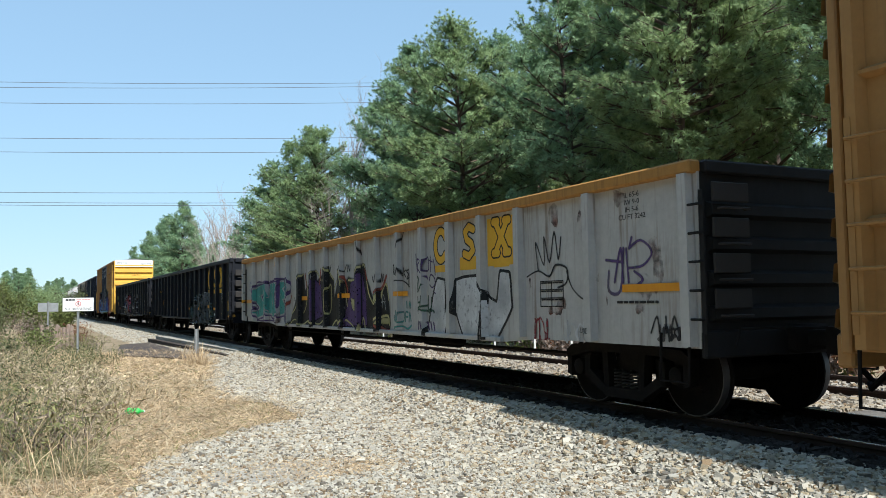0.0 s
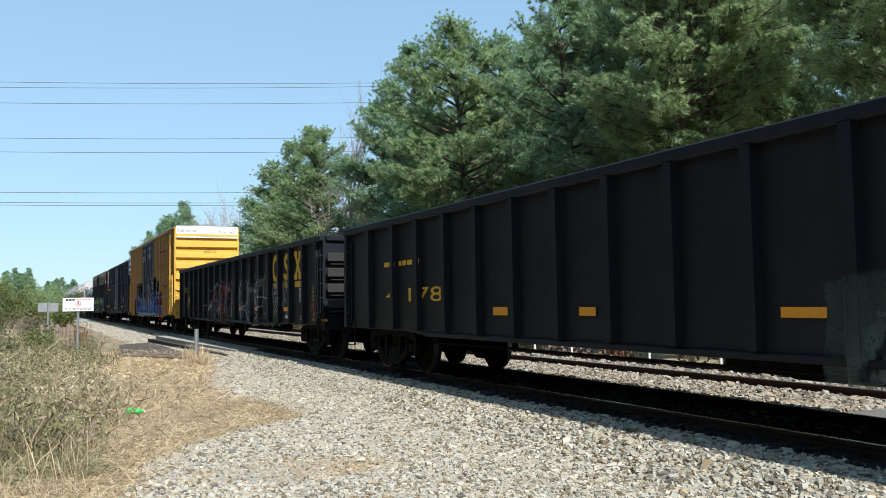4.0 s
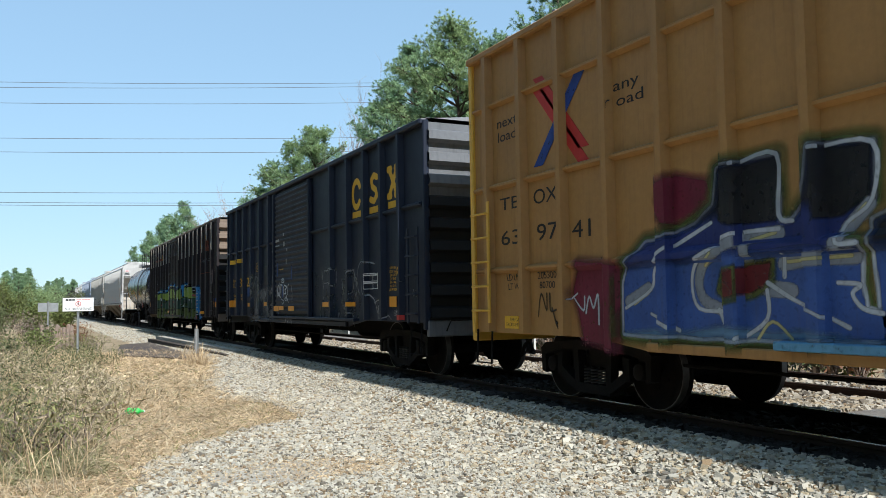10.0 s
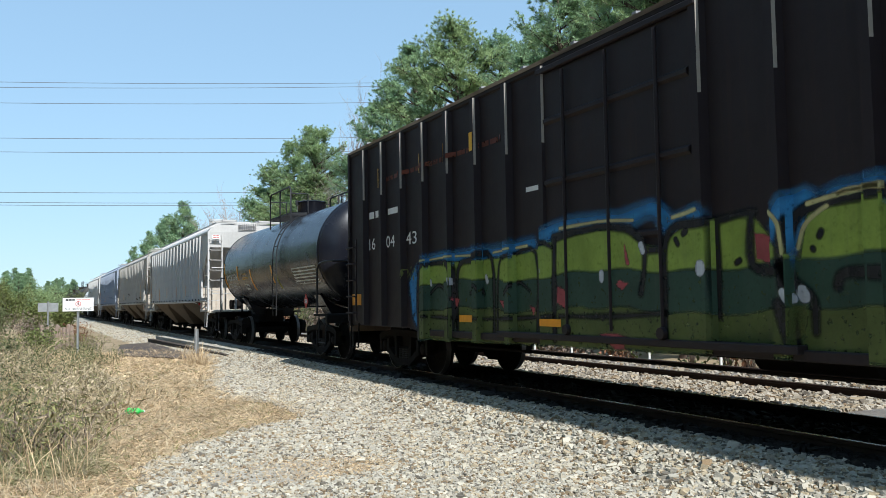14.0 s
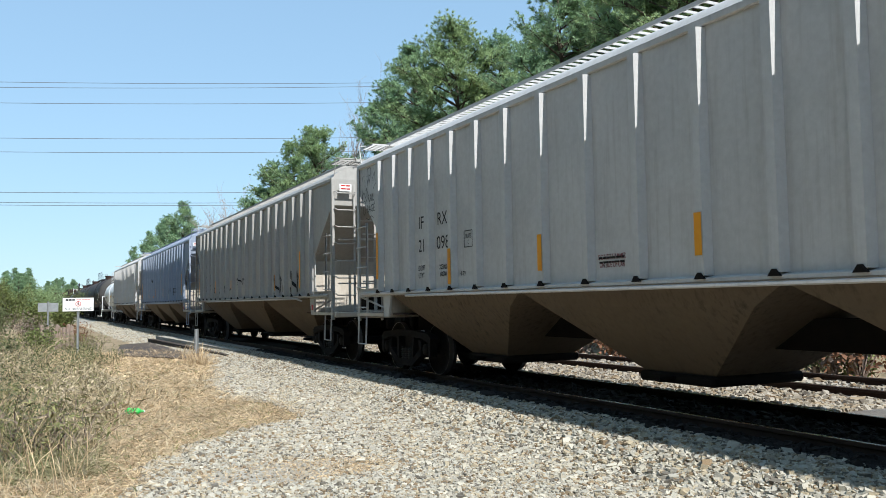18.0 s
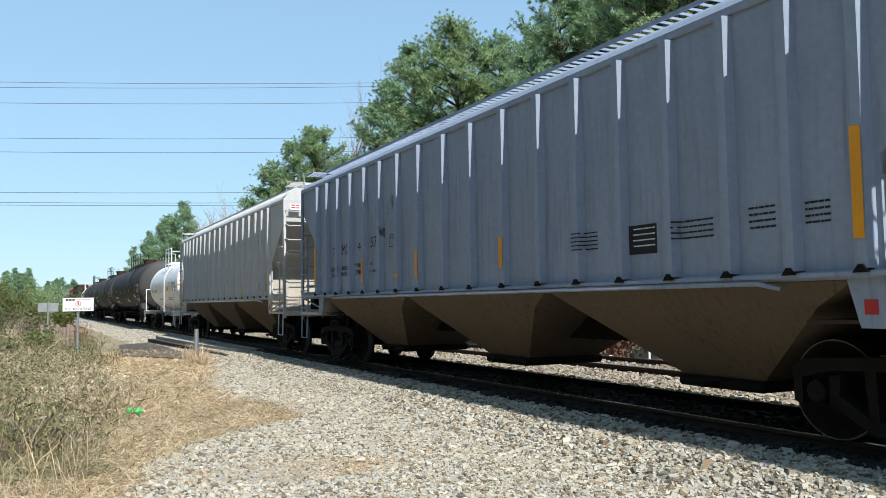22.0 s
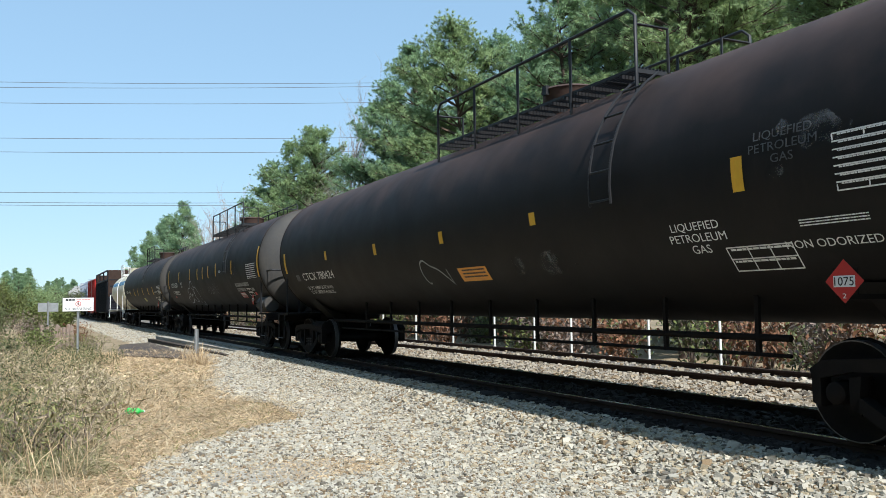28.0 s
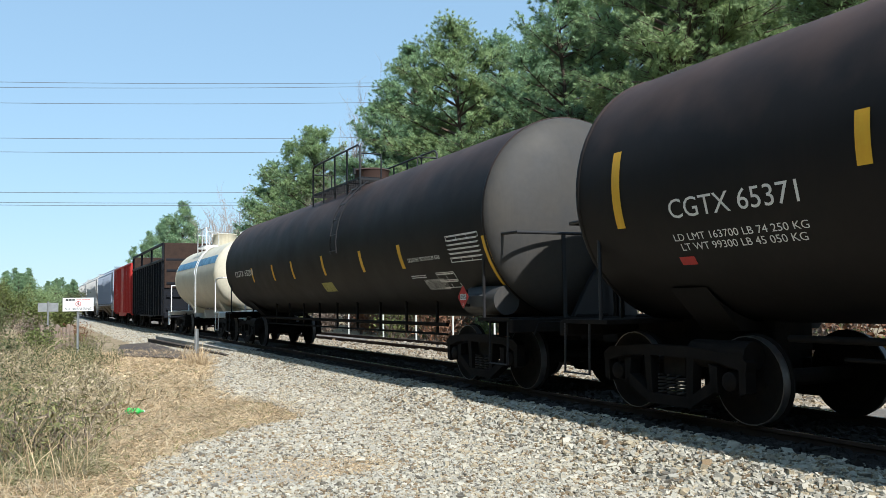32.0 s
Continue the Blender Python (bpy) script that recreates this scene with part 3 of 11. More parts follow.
SPRINGSTEEL = material("greasy_spring_steel", (0.03, 0.027, 0.025), 0.7, 0.2)
WHEELMESH, FRAMEL, FRAMER, SPRINGM = wheelset_mesh(), frame_mesh(-1), frame_mesh(1), spring_mesh()
CAPM = Mesher().lathe([(0.0, -0.05), (0.07, -0.05), (0.10, -0.03), (0.11, 0.05), (0.11, 0.12)], 14, "x").mesh("bearing_cap", STEEL, 40)
BOLSTERM = Mesher().box(-1.0, 1.0, -0.20, 0.20, 0.42, 0.70, c=0.03).box(-0.35, 0.35, -0.35, 0.35, 0.66, 0.78, c=0.03).mesh("truck", STEEL)
BRAKEM = Mesher().box(-0.72, 0.72, -0.05, 0.05, 0.36, 0.44).box(-0.85, -0.68, -0.04, 0.06, 0.28, 0.60).box(0.68, 0.85, -0.04, 0.06, 0.28, 0.60).mesh("brake_beam", STEEL)


def trucks(car, ys):
    for yc in ys:
        tr = part("truck", BOLSTERM, None, car)
        tr.location = (0, yc, 0)
        part("side_frame", FRAMEL, None, tr)
        part("side_frame", FRAMER, None, tr)
        for s in (-1, 1):
            sp = part("spring", SPRINGM, None, tr)
            sp.location = (s * 1.02 + 0.03, 0, 0)
            bb = part("brake_beam", BRAKEM, None, tr)
            bb.location = (0, s * 0.36, 0)
            for k in (-1, 1):
                cp = part("bearing_cap", CAPM, None, tr)
                cp.location = (s * 1.06, k * 0.89, WR)
                cp.rotation_euler = (0, 0, 0 if s < 0 else math.pi)
            ws = part("wheelset", WHEELMESH, None, car, "steel wheels with bright worn rims")
            ws.location = (0, yc + s * 0.89, WR)
            WHEELS.append(ws)


def coupler_mesh():
    m = Mesher()
    m.box(-0.10, 0.10, -0.50, 0.25, 0.78, 0.96, c=0.02)
    m.prism([(-0.20, -0.78), (-0.05, -0.86), (0.02, -0.74), (0.16, -0.70), (0.20, -0.50), (-0.20, -0.48)], 0.72, 1.00, "z")
    m.box(-0.25, 0.25, -0.18, 0.0, 0.72, 1.02, c=0.03)
    m.tube([(0.25, -0.2, 0.80), (0.30, -0.45, 0.60), (0.22, -0.7, 0.42), (0.08, -0.82, 0.45)], 0.03, 7)
    m.tube([(-0.05, -0.30, 0.98), (-0.45, -0.26, 1.00), (-1.1, -0.22, 1.0), (-1.2, -0.24, 0.82)], 0.014, 6)
    return m.mesh("coupler", STEEL, 40)


COUPLERM = coupler_mesh()
def couplers(car, half):
    part("coupler", COUPLERM, None, car).location = (0, -half, 0)
    c = part("coupler", COUPLERM, None, car)
    c.location, c.rotation_euler = (0, half, 0), (0, 0, math.pi)


def new_car(name, label, front, rear):
    """A car between two end planes, given for the start of the clip. Its own space has y away from the eye, z = 0 on the rails."""
    car = thing(name, label, "freight car", group="cars of the train")
    CARS.append((car, (front + rear) / 2))
    couplers(car, (rear - front) / 2)
    return car, (rear - front) / 2


def ladder(parent, mat, x, y0, y1, z0, z1, rungs, r=0.014, axis="y", name="ladder"):
    """Two stiles and rungs. axis: the way the rungs run."""
    m = Mesher()
    for a in (y0, y1):
        if axis == "y":
            m.box(x - 0.012, x + 0.012, a - 0.03, a + 0.03, z0, z1)
        else:
            m.box(a - 0.03, a + 0.03, x - 0.012, x + 0.012, z0, z1)
    lad = part(name, m, mat, parent)
    if axis == "y":
        rung = Mesher().tube([(x, y0, 0), (x - 0.05, y0, 0), (x - 0.05, y1, 0), (x, y1, 0)], r, 6).mesh("rung", mat, 50)
    else:
        rung = Mesher().tube([(y0, x, 0), (y0, x - 0.05, 0), (y1, x - 0.05, 0), (y1, x, 0)], r, 6).mesh("rung", mat, 50)
    for k in range(rungs):
        part("rung", rung, None, lad).location = (0, 0, z0 + (z1 - z0) * (k + 0.5) / rungs)
    return lad


def end_ladder(parent, mat, y, s, x0, x1, z0, z1, rungs):
    """Angle-iron stile with hooked rungs on the end of a car."""
    lad = part("ladder", Mesher().box(x1 - 0.022, x1 + 0.022, y - s * 0.05 - 0.008, y - s * 0.05 + 0.008, z0, z1), mat, parent)
    rung = Mesher().tube([(x0, y - s * 0.06, 0), (x0 + 0.02, y + s * 0.02, 0), (x0 + 0.05, y + s * 0.03, -0.03), (x1 - 0.02, y + s * 0.03, -0.03), (x1, y + s * 0.02, 0), (x1, y - s * 0.05, 0)], 0.013, 6).mesh("rung", mat, 50)
    for k in range(rungs):
        part("rung", rung, None, lad).location = (0, 0, z0 + (z1 - z0) * (k + 0.5) / rungs)
    return lad


def step(parent, mat, x, y, z0=0.45, z1=0.95, w=0.42):
    """A stirrup step below the sill."""
    return part("stirrup_step", Mesher().tube([(x, y - w / 2, z1), (x - 0.02, y - w / 2, z0), (x - 0.02, y + w / 2, z0), (x, y + w / 2, z1)], 0.017, 6), mat, parent, smooth=50)


def reflector(parent, x, y, z, w, h, mat=None):
    return part("reflector", Mesher().box(x - 0.004, x, y - w / 2, y + w / 2, z - h / 2, z + h / 2), mat or REFLECT, parent)


def data_panel(parent, mat, x, y, z, w, h, rows, cols):
    """A framed table of small print."""
    m = Mesher()
    t = 0.012
    for k in range(rows + 1):
        zz = z - h / 2 + h * k / rows
        m.box(x - 0.003, x, y - w / 2, y + w / 2, zz - t / 2, zz + t / 2)
    for k in range(cols + 1):
        yy = y - w / 2 + w * k / cols
        m.box(x - 0.003, x, yy - t / 2, yy + t / 2, z - h / 2, z + h / 2)
    return part("data_table", m, mat, parent)


# ---------------------------------------------------------------- gondolas
def gondola(label, front, rear, top, paint_mat, chord_mat, posts, end_mat):
    car, h = new_car("gondola", label, front, rear)
    W, zb = 1.40, 0.80
    side = [(-h, zb), (-h + 3.0, zb), (-h + 3.9, 0.73), (h - 3.9, 0.73), (h - 3.0, zb), (h, zb), (h, top - 0.1), (-h, top - 0.1)]
    for s in (-1, 1):
        x = s * W
        part("side", Mesher().prism(side, min(x, x - s * 0.03), max(x, x - s * 0.03)), paint_mat, car)
        part("top_chord", Mesher().box(min(x + s * 0.10, x - s * 0.06), max(x + s * 0.10, x - s * 0.06), -h, h, top - 0.12, top + 0.02, c=0.02), chord_mat, car)
        part("bottom_sill", Mesher().box(min(x + s * 0.055, x - s * 0.05), max(x + s * 0.055, x - s * 0.05), -h + 3.9, h - 3.9, 0.73, 0.80, c=0.012), paint_mat, car)
    zlow = 0.74
    pm = Mesher()
    pm.loft([[(-W - 0.001, -0.075, z), (-W - 0.105, -0.062, z), (-W - 0.105, 0.062, z), (-W - 0.001, 0.075, z)] for z in (zb + 0.02, top - 0.115)], cap=True)
    pm = pm.mesh("side_post", paint_mat)
    pr = Mesher().loft([[(W + 0.001, -0.075, z), (W + 0.105, -0.062, z), (W + 0.105, 0.062, z), (W + 0.001, 0.075, z)] for z in (zb + 0.02, top - 0.115)], cap=True).mesh("side_post", paint_mat)
    for y in posts:
        part("side_post", pm, None, car).location = (0, y, 0)
        part("side_post", pr, None, car).location = (0, y, 0)
    part("floor", Mesher().box(-W + 0.03, W - 0.03, -h + 0.03, h - 0.03, 0.98, 1.03).box(-0.22, 0.22, -h + 0.4, h - 0.4, 0.70, 0.98), STEEL, car)
    for s in (-1, 1):
        y = s * (h - 0.03)
        part("end_panel", Mesher().box(-W + 0.03, W - 0.03, min(y, y + s * 0.03), max(y, y + s * 0.03), 0.82, top - 0.1), end_mat, car)
        part("end_chord", Mesher().box(-W + 0.06, W - 0.06, min(y - s * 0.04, y + s * 0.10), max(y - s * 0.04, y + s * 0.10), top - 0.12, top + 0.015, c=0.02), end_mat, car)
        for k in range(4):
            z = 1.15 + k * (top - 1.5) / 3.4
            part("end_rib", Mesher().prism([(y, z - 0.10), (y + s * 0.12, z - 0.05), (y + s * 0.12, z + 0.05), (y, z + 0.10)], -W + 0.10, W - 0.10), end_mat, car)
        part("end_sill", Mesher().box(-W, W, min(y, y + s * 0.08), max(y, y + s * 0.08), 0.70, 0.98, c=0.02), end_mat, car)
        ladder(car, end_mat, -W - 0.03, s * (h - 0.12) - 0.2, s * (h - 0.12) + 0.05 , 0.95, top - 0.3, 5)
        step(car, STEEL, -W - 0.04, s * (h - 0.35))
        step(car, STEEL, W + 0.04, s * (h - 0.35))
    trucks(car, (-h + 1.65, h - 1.65))
    part("brake_rigging", Mesher().box(-0.5, -0.2, -1.0, 0.2, 0.50, 0.75, c=0.05).tube([(-0.9, -h + 3, 0.60), (-0.9, h - 3, 0.58)], 0.02, 6).tube([(0.2, -1.6, 0.55), (0.2, -0.2, 0.55)], 0.16, 10), STEEL, car, smooth=40)
    return car, h


# ---------------------------------------------------------------- boxcars
def boxcar(label, front, rear, top, paint_mat, end_mat, step_mat, post_ys, door, rails=(), zb=0.86, top_band=None, W=1.44, sill_z=None, truck=1.85, pitch=0.38, eave=0.11, low_end=None):
    """Outside-post boxcar. door: (from, to) along the car. rails: heights of outside girts."""
    car, h = new_car("boxcar", label, front, rear)
    sill_z = sill_z or 0.62
    side = [(-h, zb), (-h + 2.9, zb), (-h + 3.9, sill_z), (h - 3.9, sill_z), (h - 2.9, zb), (h, zb), (h, top - 0.06), (-h, top - 0.06)]
    for s in (-1, 1):
        x = s * W
        part("side", Mesher().prism(side, min(x, x - s * 0.03), max(x, x - s * 0.03)), paint_mat, car)
        part("eave", Mesher().box(min(x + s * eave, x - s * 0.05), max(x + s * eave, x - s * 0.05), -h, h, top - 0.10, top, c=0.02), paint_mat, car)
        part("side_sill", Mesher().box(min(x + s * 0.06, x - s * 0.05), max(x + s * 0.06, x - s * 0.05), -h + 3.9, h - 3.9, sill_z, sill_z + 0.10, c=0.012), paint_mat, car)
    z0, z1 = zb + 0.02, top - 0.09
    d = 0.105
    for s, nm in ((-1, "l"), (1, "r")):
        me = Mesher().loft([[(s * (W + 0.001), -0.085, z), (s * (W + d), -0.05, z), (s * (W + d), 0.05, z), (s * (W + 0.001), 0.085, z)] for z in (z0, z1)], cap=True).mesh("side_post", paint_mat)
        for y in post_ys:
            part("side_post", me, None, car).location = (0, y, 0)
    for z in rails:
        for a, b in ((-h + 0.12, door[0] - 0.05), (door[1] + 0.05, h - 0.12)):
            part("girt", Mesher().prism([(-W - 0.001, z - 0.05), (-W - 0.07, z - 0.015), (-W - 0.07, z + 0.015), (-W - 0.001, z + 0.05)], a, b, "y"), paint_mat, car)
    # low gabled roof with cross seams
    rf = Mesher()
    rf.prism([(-W - 0.08, top - 0.005), (0, top + 0.16), (W + 0.08, top - 0.005), (W, top - 0.05), (-W, top - 0.05)], -h, h, "y")
    part("roof", rf, ROOFSTEEL, car)
    seam = Mesher().prism([(-W - 0.08, top), (0, top + 0.165), (W + 0.08, top), (W + 0.08, top + 0.03), (0, top + 0.20), (-W - 0.08, top + 0.03)], -0.035, 0.035, "y").mesh("roof_seam", ROOFSTEEL)
    for k in range(1, 16):
        part("roof_seam", seam, None, car).location = (0, -h + 2 * h * k / 16, 0)
    for s in (-1, 1):
        y = s * h
        m = Mesher()
        # corrugated steel end: pressed ribs that slope out at the top and step back below
        prof = [(0.0, 0.90)]
        for a in np.arange(1.0, top - pitch + 0.05, pitch):
            prof += [(0.0, a), (0.13, a + 0.05), (0.11, a + pitch * 0.52), (0.0, a + pitch * 0.62)]
        prof += [(0.0, top + 0.02)]
        # lower ribs take a darker material: the car ahead's shade put into colour
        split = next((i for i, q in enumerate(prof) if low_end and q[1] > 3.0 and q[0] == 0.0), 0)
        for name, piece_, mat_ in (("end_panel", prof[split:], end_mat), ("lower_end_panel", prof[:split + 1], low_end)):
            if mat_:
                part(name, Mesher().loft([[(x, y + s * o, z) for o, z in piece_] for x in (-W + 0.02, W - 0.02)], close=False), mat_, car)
        part("corner_post", Mesher().box(-W - 0.05, -W + 0.06, y - s * 0.02 - 0.05, y - s * 0.02 + 0.05, 0.84, top - 0.02, c=0.015), step_mat, car)
        part("corner_post", Mesher().box(W - 0.06, W + 0.05, y - s * 0.02 - 0.05, y - s * 0.02 + 0.05, 0.84, top - 0.02, c=0.015), step_mat, car)
        part("end_sill", Mesher().box(-W, W, y - 0.05, y + 0.05 + (0.06 if s > 0 else 0), 0.72, 1.0, c=0.02), end_mat, car)
        if top_band:
            part("end_band", Mesher().box(-W + 0.02, W - 0.02, min(y, y + s * 0.12), max(y, y + s * 0.12), top - 0.50, top + 0.05), top_band, car, "white painted band")
        step(car, STEEL, -W - 0.04, s * (h - 0.35), 0.42, 0.9)
        step(car, STEEL, W + 0.04, s * (h - 0.35), 0.42, 0.9)
    part("floor", Mesher().box(-W + 0.03, W - 0.03, -h + 0.05, h - 0.05, 1.0, 1.06).box(-0.25, 0.25, -h + 0.4, h - 0.4, 0.62, 1.0), STEEL, car)
    part("air_tank", Mesher().tube([(0.5, -1.4, 0.62), (0.5, 0.2, 0.62)], 0.19, 12).tube([(-0.8, -h + 3.6, 0.55), (-0.8, h - 3.6, 0.55)], 0.02, 6), STEEL, car, smooth=40)
    trucks(car, (-h + truck, h - truck))
    return car, h


ROOFSTEEL = material("galvanised_roof_steel", (0.30, 0.30, 0.31), 0.5, 0.5, (0.2, 0.16, 0.13), 1.2, 0.6)

# ---------------------------------------------------------------- covered hoppers
HRIBS = [0.08 + s * v for s in (-1, 1) for v in (0.465, 1.42, 2.335, 3.185, 4.005, 4.805, 5.60, 6.32, 7.02)]

def hopper(label, front, rear, paint_mat, roof_mat, ribs=15, top=4.08):
    car, h = new_car("covered_hopper", label, front, rear)
    W, zb = 1.45, 1.50
    inset = 1.4
    side = [(-h + inset, zb), (h - inset, zb), (h - inset, 2.43), (h - 0.12, 3.50), (h - 0.05, top), (-h + 0.05, top), (-h + 0.12, 3.50), (-h + inset, 2.43)]
    for s in (-1, 1):
        x = s * W
        part("side", Mesher().prism(side, min(x, x - s * 0.03), max(x, x - s * 0.03)), paint_mat, car)
        part("side_sill", Mesher().prism([(x - s * 0.02, zb - 0.055), (x + s * 0.09, zb - 0.03), (x + s * 0.09, zb + 0.005), (x - s * 0.02, zb + 0.03)], -h + 0.3, h - 0.3, "y"), paint_mat, car)
        part("eave", Mesher().box(min(x + s * 0.035, x - s * 0.04), max(x + s * 0.035, x - s * 0.04), -h + 0.05, h - 0.05, top - 0.06, top + 0.03, c=0.012), paint_mat, car)
        me = Mesher().loft([[(s * (W + 0.001), -0.085, z), (s * (W + dd), -0.055, z), (s * (W + dd), 0.055, z), (s * (W + 0.001), 0.085, z)] for z, dd in ((zb + 0.03, 0.10), (top - 0.07, 0.10))], cap=True).mesh("side_rib", paint_mat)
        for y in HRIBS:
            part("side_rib", me, None, car).location = (0, y, 0)
        lug = Mesher().prism([(-0.07, zb - 0.005), (0.07, zb - 0.005), (0.02, zb + 0.06), (-0.02, zb + 0.06)], -W - 0.12, -W - 0.09).mesh("rib_gusset", STEEL)
        if s < 0:
            for y in HRIBS:
                part("rib_gusset", lug, None, car).location = (0, y, 0)
    # curved roof with a gridded running board
    arc = [(W * math.cos(a), top + 0.40 * math.sin(a)) for a in np.linspace(0, math.pi, 13)]
    part("roof", Mesher().prism(arc, -h + 0.08, h - 0.08, "y"), roof_mat, car, smooth=40)
    rb = Mesher()
    for x in (-0.95, -0.42, 0.42, 0.95):
        rb.box(x - 0.012, x + 0.012, -h - 0.12, h + 0.12, top + 0.43, top + 0.48)
    for k in range(int(2 * h / 0.16)):
        y = -h + 0.16 * k
        rb.box(-0.95, -0.42, y - 0.008, y + 0.008, top + 0.44, top + 0.47)
        rb.box(0.42, 0.95, y - 0.008, y + 0.008, top + 0.44, top + 0.47)
    part("running_board", rb, roof_mat, car)
    hb = Mesher().box(-0.36, 0.36, -h + 0.9, h - 0.9, top + 0.36, top + 0.50, c=0.03)
    part("hatch", hb, roof_mat, car)
    for s in (-1, 1):
        y = s * h
        # sloped end sheet and its flat top
        m = Mesher()
        m.add([(-W + 0.02, y - s * 0.05, top + 0.0), (W - 0.02, y - s * 0.05, top + 0.0), (W - 0.02, y - s * 0.12, 3.50), (-W + 0.02, y - s * 0.12, 3.50)], [(0, 1, 2, 3)])
        m.add([(-W + 0.02, y - s * 0.12, 3.50), (W - 0.02, y - s * 0.12, 3.50), (W - 0.02, y - s * (inset + 0.25), 2.30), (-W + 0.02, y - s * (inset + 0.25), 2.30)], [(0, 1, 2, 3)])
        arch = [(W * math.cos(a), y - s * 0.06, top + 0.40 * math.sin(a)) for a in np.linspace(0, math.pi, 13)]
        m.add(arch, [tuple(range(13))])
        part("end_sheet", m, paint_mat, car)
        # end sill deck, posts and shear plate
        part("end_sill", Mesher().box(-W, W, y - 0.10, y + 0.05, 1.0, 1.12, c=0.02), HOPEND, car)
        for x in (-W, W):
            part("end_channel", Mesher().box(x - 0.03, x + 0.03, min(y - s * 0.05, y - s * 1.36), max(y - s * 0.05, y - s * 1.36), 1.42, 1.58).box(x - 0.05, x + 0.05, min(y - s * 0.05, y - s * 1.36), max(y - s * 0.05, y - s * 1.36), 1.575, 1.59), paint_mat, car)
            part("bolster_post", Mesher().prism([(y - s * 1.36, 1.50), (y - s * 1.75, 1.50), (y - s * 1.62, 1.05), (y - s * 1.40, 1.05)], x - 0.02, x + 0.02), paint_mat, car)
            part("sill_angle", Mesher().box(x - 0.04, x + 0.04, min(y, y - s * 1.4), max(y, y - s * 1.4), 1.05, 1.11), HOPEND, car)
        part("end_deck", Mesher().box(-W + 0.05, W - 0.05, min(y, y - s * 2.2), max(y, y - s * 2.2), 1.08, 1.11), RUST, car)
        yb = y - s * (inset + 0.24)
        part("end_bulkhead", Mesher().box(-W + 0.03, W - 0.03, yb - 0.015, yb + 0.015, 1.08, 2.32), HOPEND, car, "sunlit cream lower end wall")
        for x in (-W + 0.02, W - 0.05):
            part("side_gusset", Mesher().prism([(yb, 1.46), (yb + s * 0.50, 1.46), (yb + s * 0.18, 1.70), (yb + s * 0.12, 2.35), (yb, 2.40)], x, x + 0.03), paint_mat, car)
        for x in (-0.42, 0.42):
            part("end_post", Mesher().box(x - 0.03, x + 0.03, y - s * 0.14 - 0.03, y - s * 0.14 + 0.03, 1.1, 3.52), paint_mat, car)
        for x in (-W, W):
            part("corner_post", Mesher().box(x - 0.035, x + 0.035, y - s * 0.06 - 0.006, y - s * 0.06 + 0.006, 0.95, top - 0.05).box(x - 0.035, x - 0.023, y - s * 0.12 - 0.03, y - s * 0.04, 0.95, top - 0.05) if s > 0 else Mesher().box(x - 0.035, x + 0.035, y + 0.054, y + 0.066, 0.95, top - 0.05).box(x - 0.035, x - 0.023, y + 0.04, y + 0.15, 0.95, top - 0.05), paint_mat, car)
            part("brace", Mesher().tube([(x * 0.97, yb, 1.15), (x * 0.97, y - s * 0.10, 1.42)], 0.022, 6), paint_mat, car)
        end_ladder(car, paint_mat, y, s, -W + 0.02, -W + 0.50, 0.95, top - 0.10, 8)
        ladder(car, paint_mat, -W - 0.01, y - s * 0.52, y - s * 0.54, 1.05, 2.9, 0, r=0.013)
        rg = Mesher().tube([(-W - 0.01, y - s * 0.08, 0), (-W - 0.07, y - s * 0.10, 0), (-W - 0.07, y - s * 0.50, 0), (-W - 0.01, y - s * 0.53, 0)], 0.014, 6).mesh("rung", paint_mat, 50)
        for k in range(5):
            part("rung", rg, None, car).location = (0, 0, 1.22 + 0.40 * k)
        for z in (1.75, 2.72):
            part("handrail", Mesher().tube([(-W + 0.1, y, z), (W - 0.1, y, z)], 0.016, 6), paint_mat, car, smooth=50)
        step(car, paint_mat, -W - 0.03, y - s * 0.32, 0.50, 1.05)
        # walkway bracket that juts out over the roof end
        for e in (-1, 1):
            gr = Mesher()
            for k in range(9):
                gr.box(e * 0.9 - 0.42 + 0.105 * k - 0.006, e * 0.9 - 0.42 + 0.105 * k + 0.006, y - s * 0.24 - 0.29, y - s * 0.24 + 0.29, top + 0.40, top + 0.43)
            for k in range(6):
                gr.box(e * 0.9 - 0.42, e * 0.9 + 0.42, y - s * 0.24 - 0.29 + 0.116 * k - 0.006, y - s * 0.24 - 0.29 + 0.116 * k + 0.006, top + 0.40, top + 0.43)
            part("roof_platform", gr, paint_mat, car)
        part("roof_grab", Mesher().tube([(-W + 0.05, y - s * 0.1, top + 0.05), (-W + 0.05, y + s * 0.02, top + 0.46), (-W + 0.55, y + s * 0.02, top + 0.46)], 0.014, 6), paint_mat, car, smooth=50)
        part("crossover_platform", Mesher().box(-0.55, 0.55, min(y, y + s * 0.12), max(y, y + s * 0.12), 1.0, 1.06), ROOFSTEEL, car)
    # three pairs of chutes under the sill
    n = 3
    span = 2 * h - 2 * inset - 0.6
    for k in range(n):
        yc = -span / 2 + span * (k + 0.5) / n
        w = span / n / 2
        ch = Mesher()
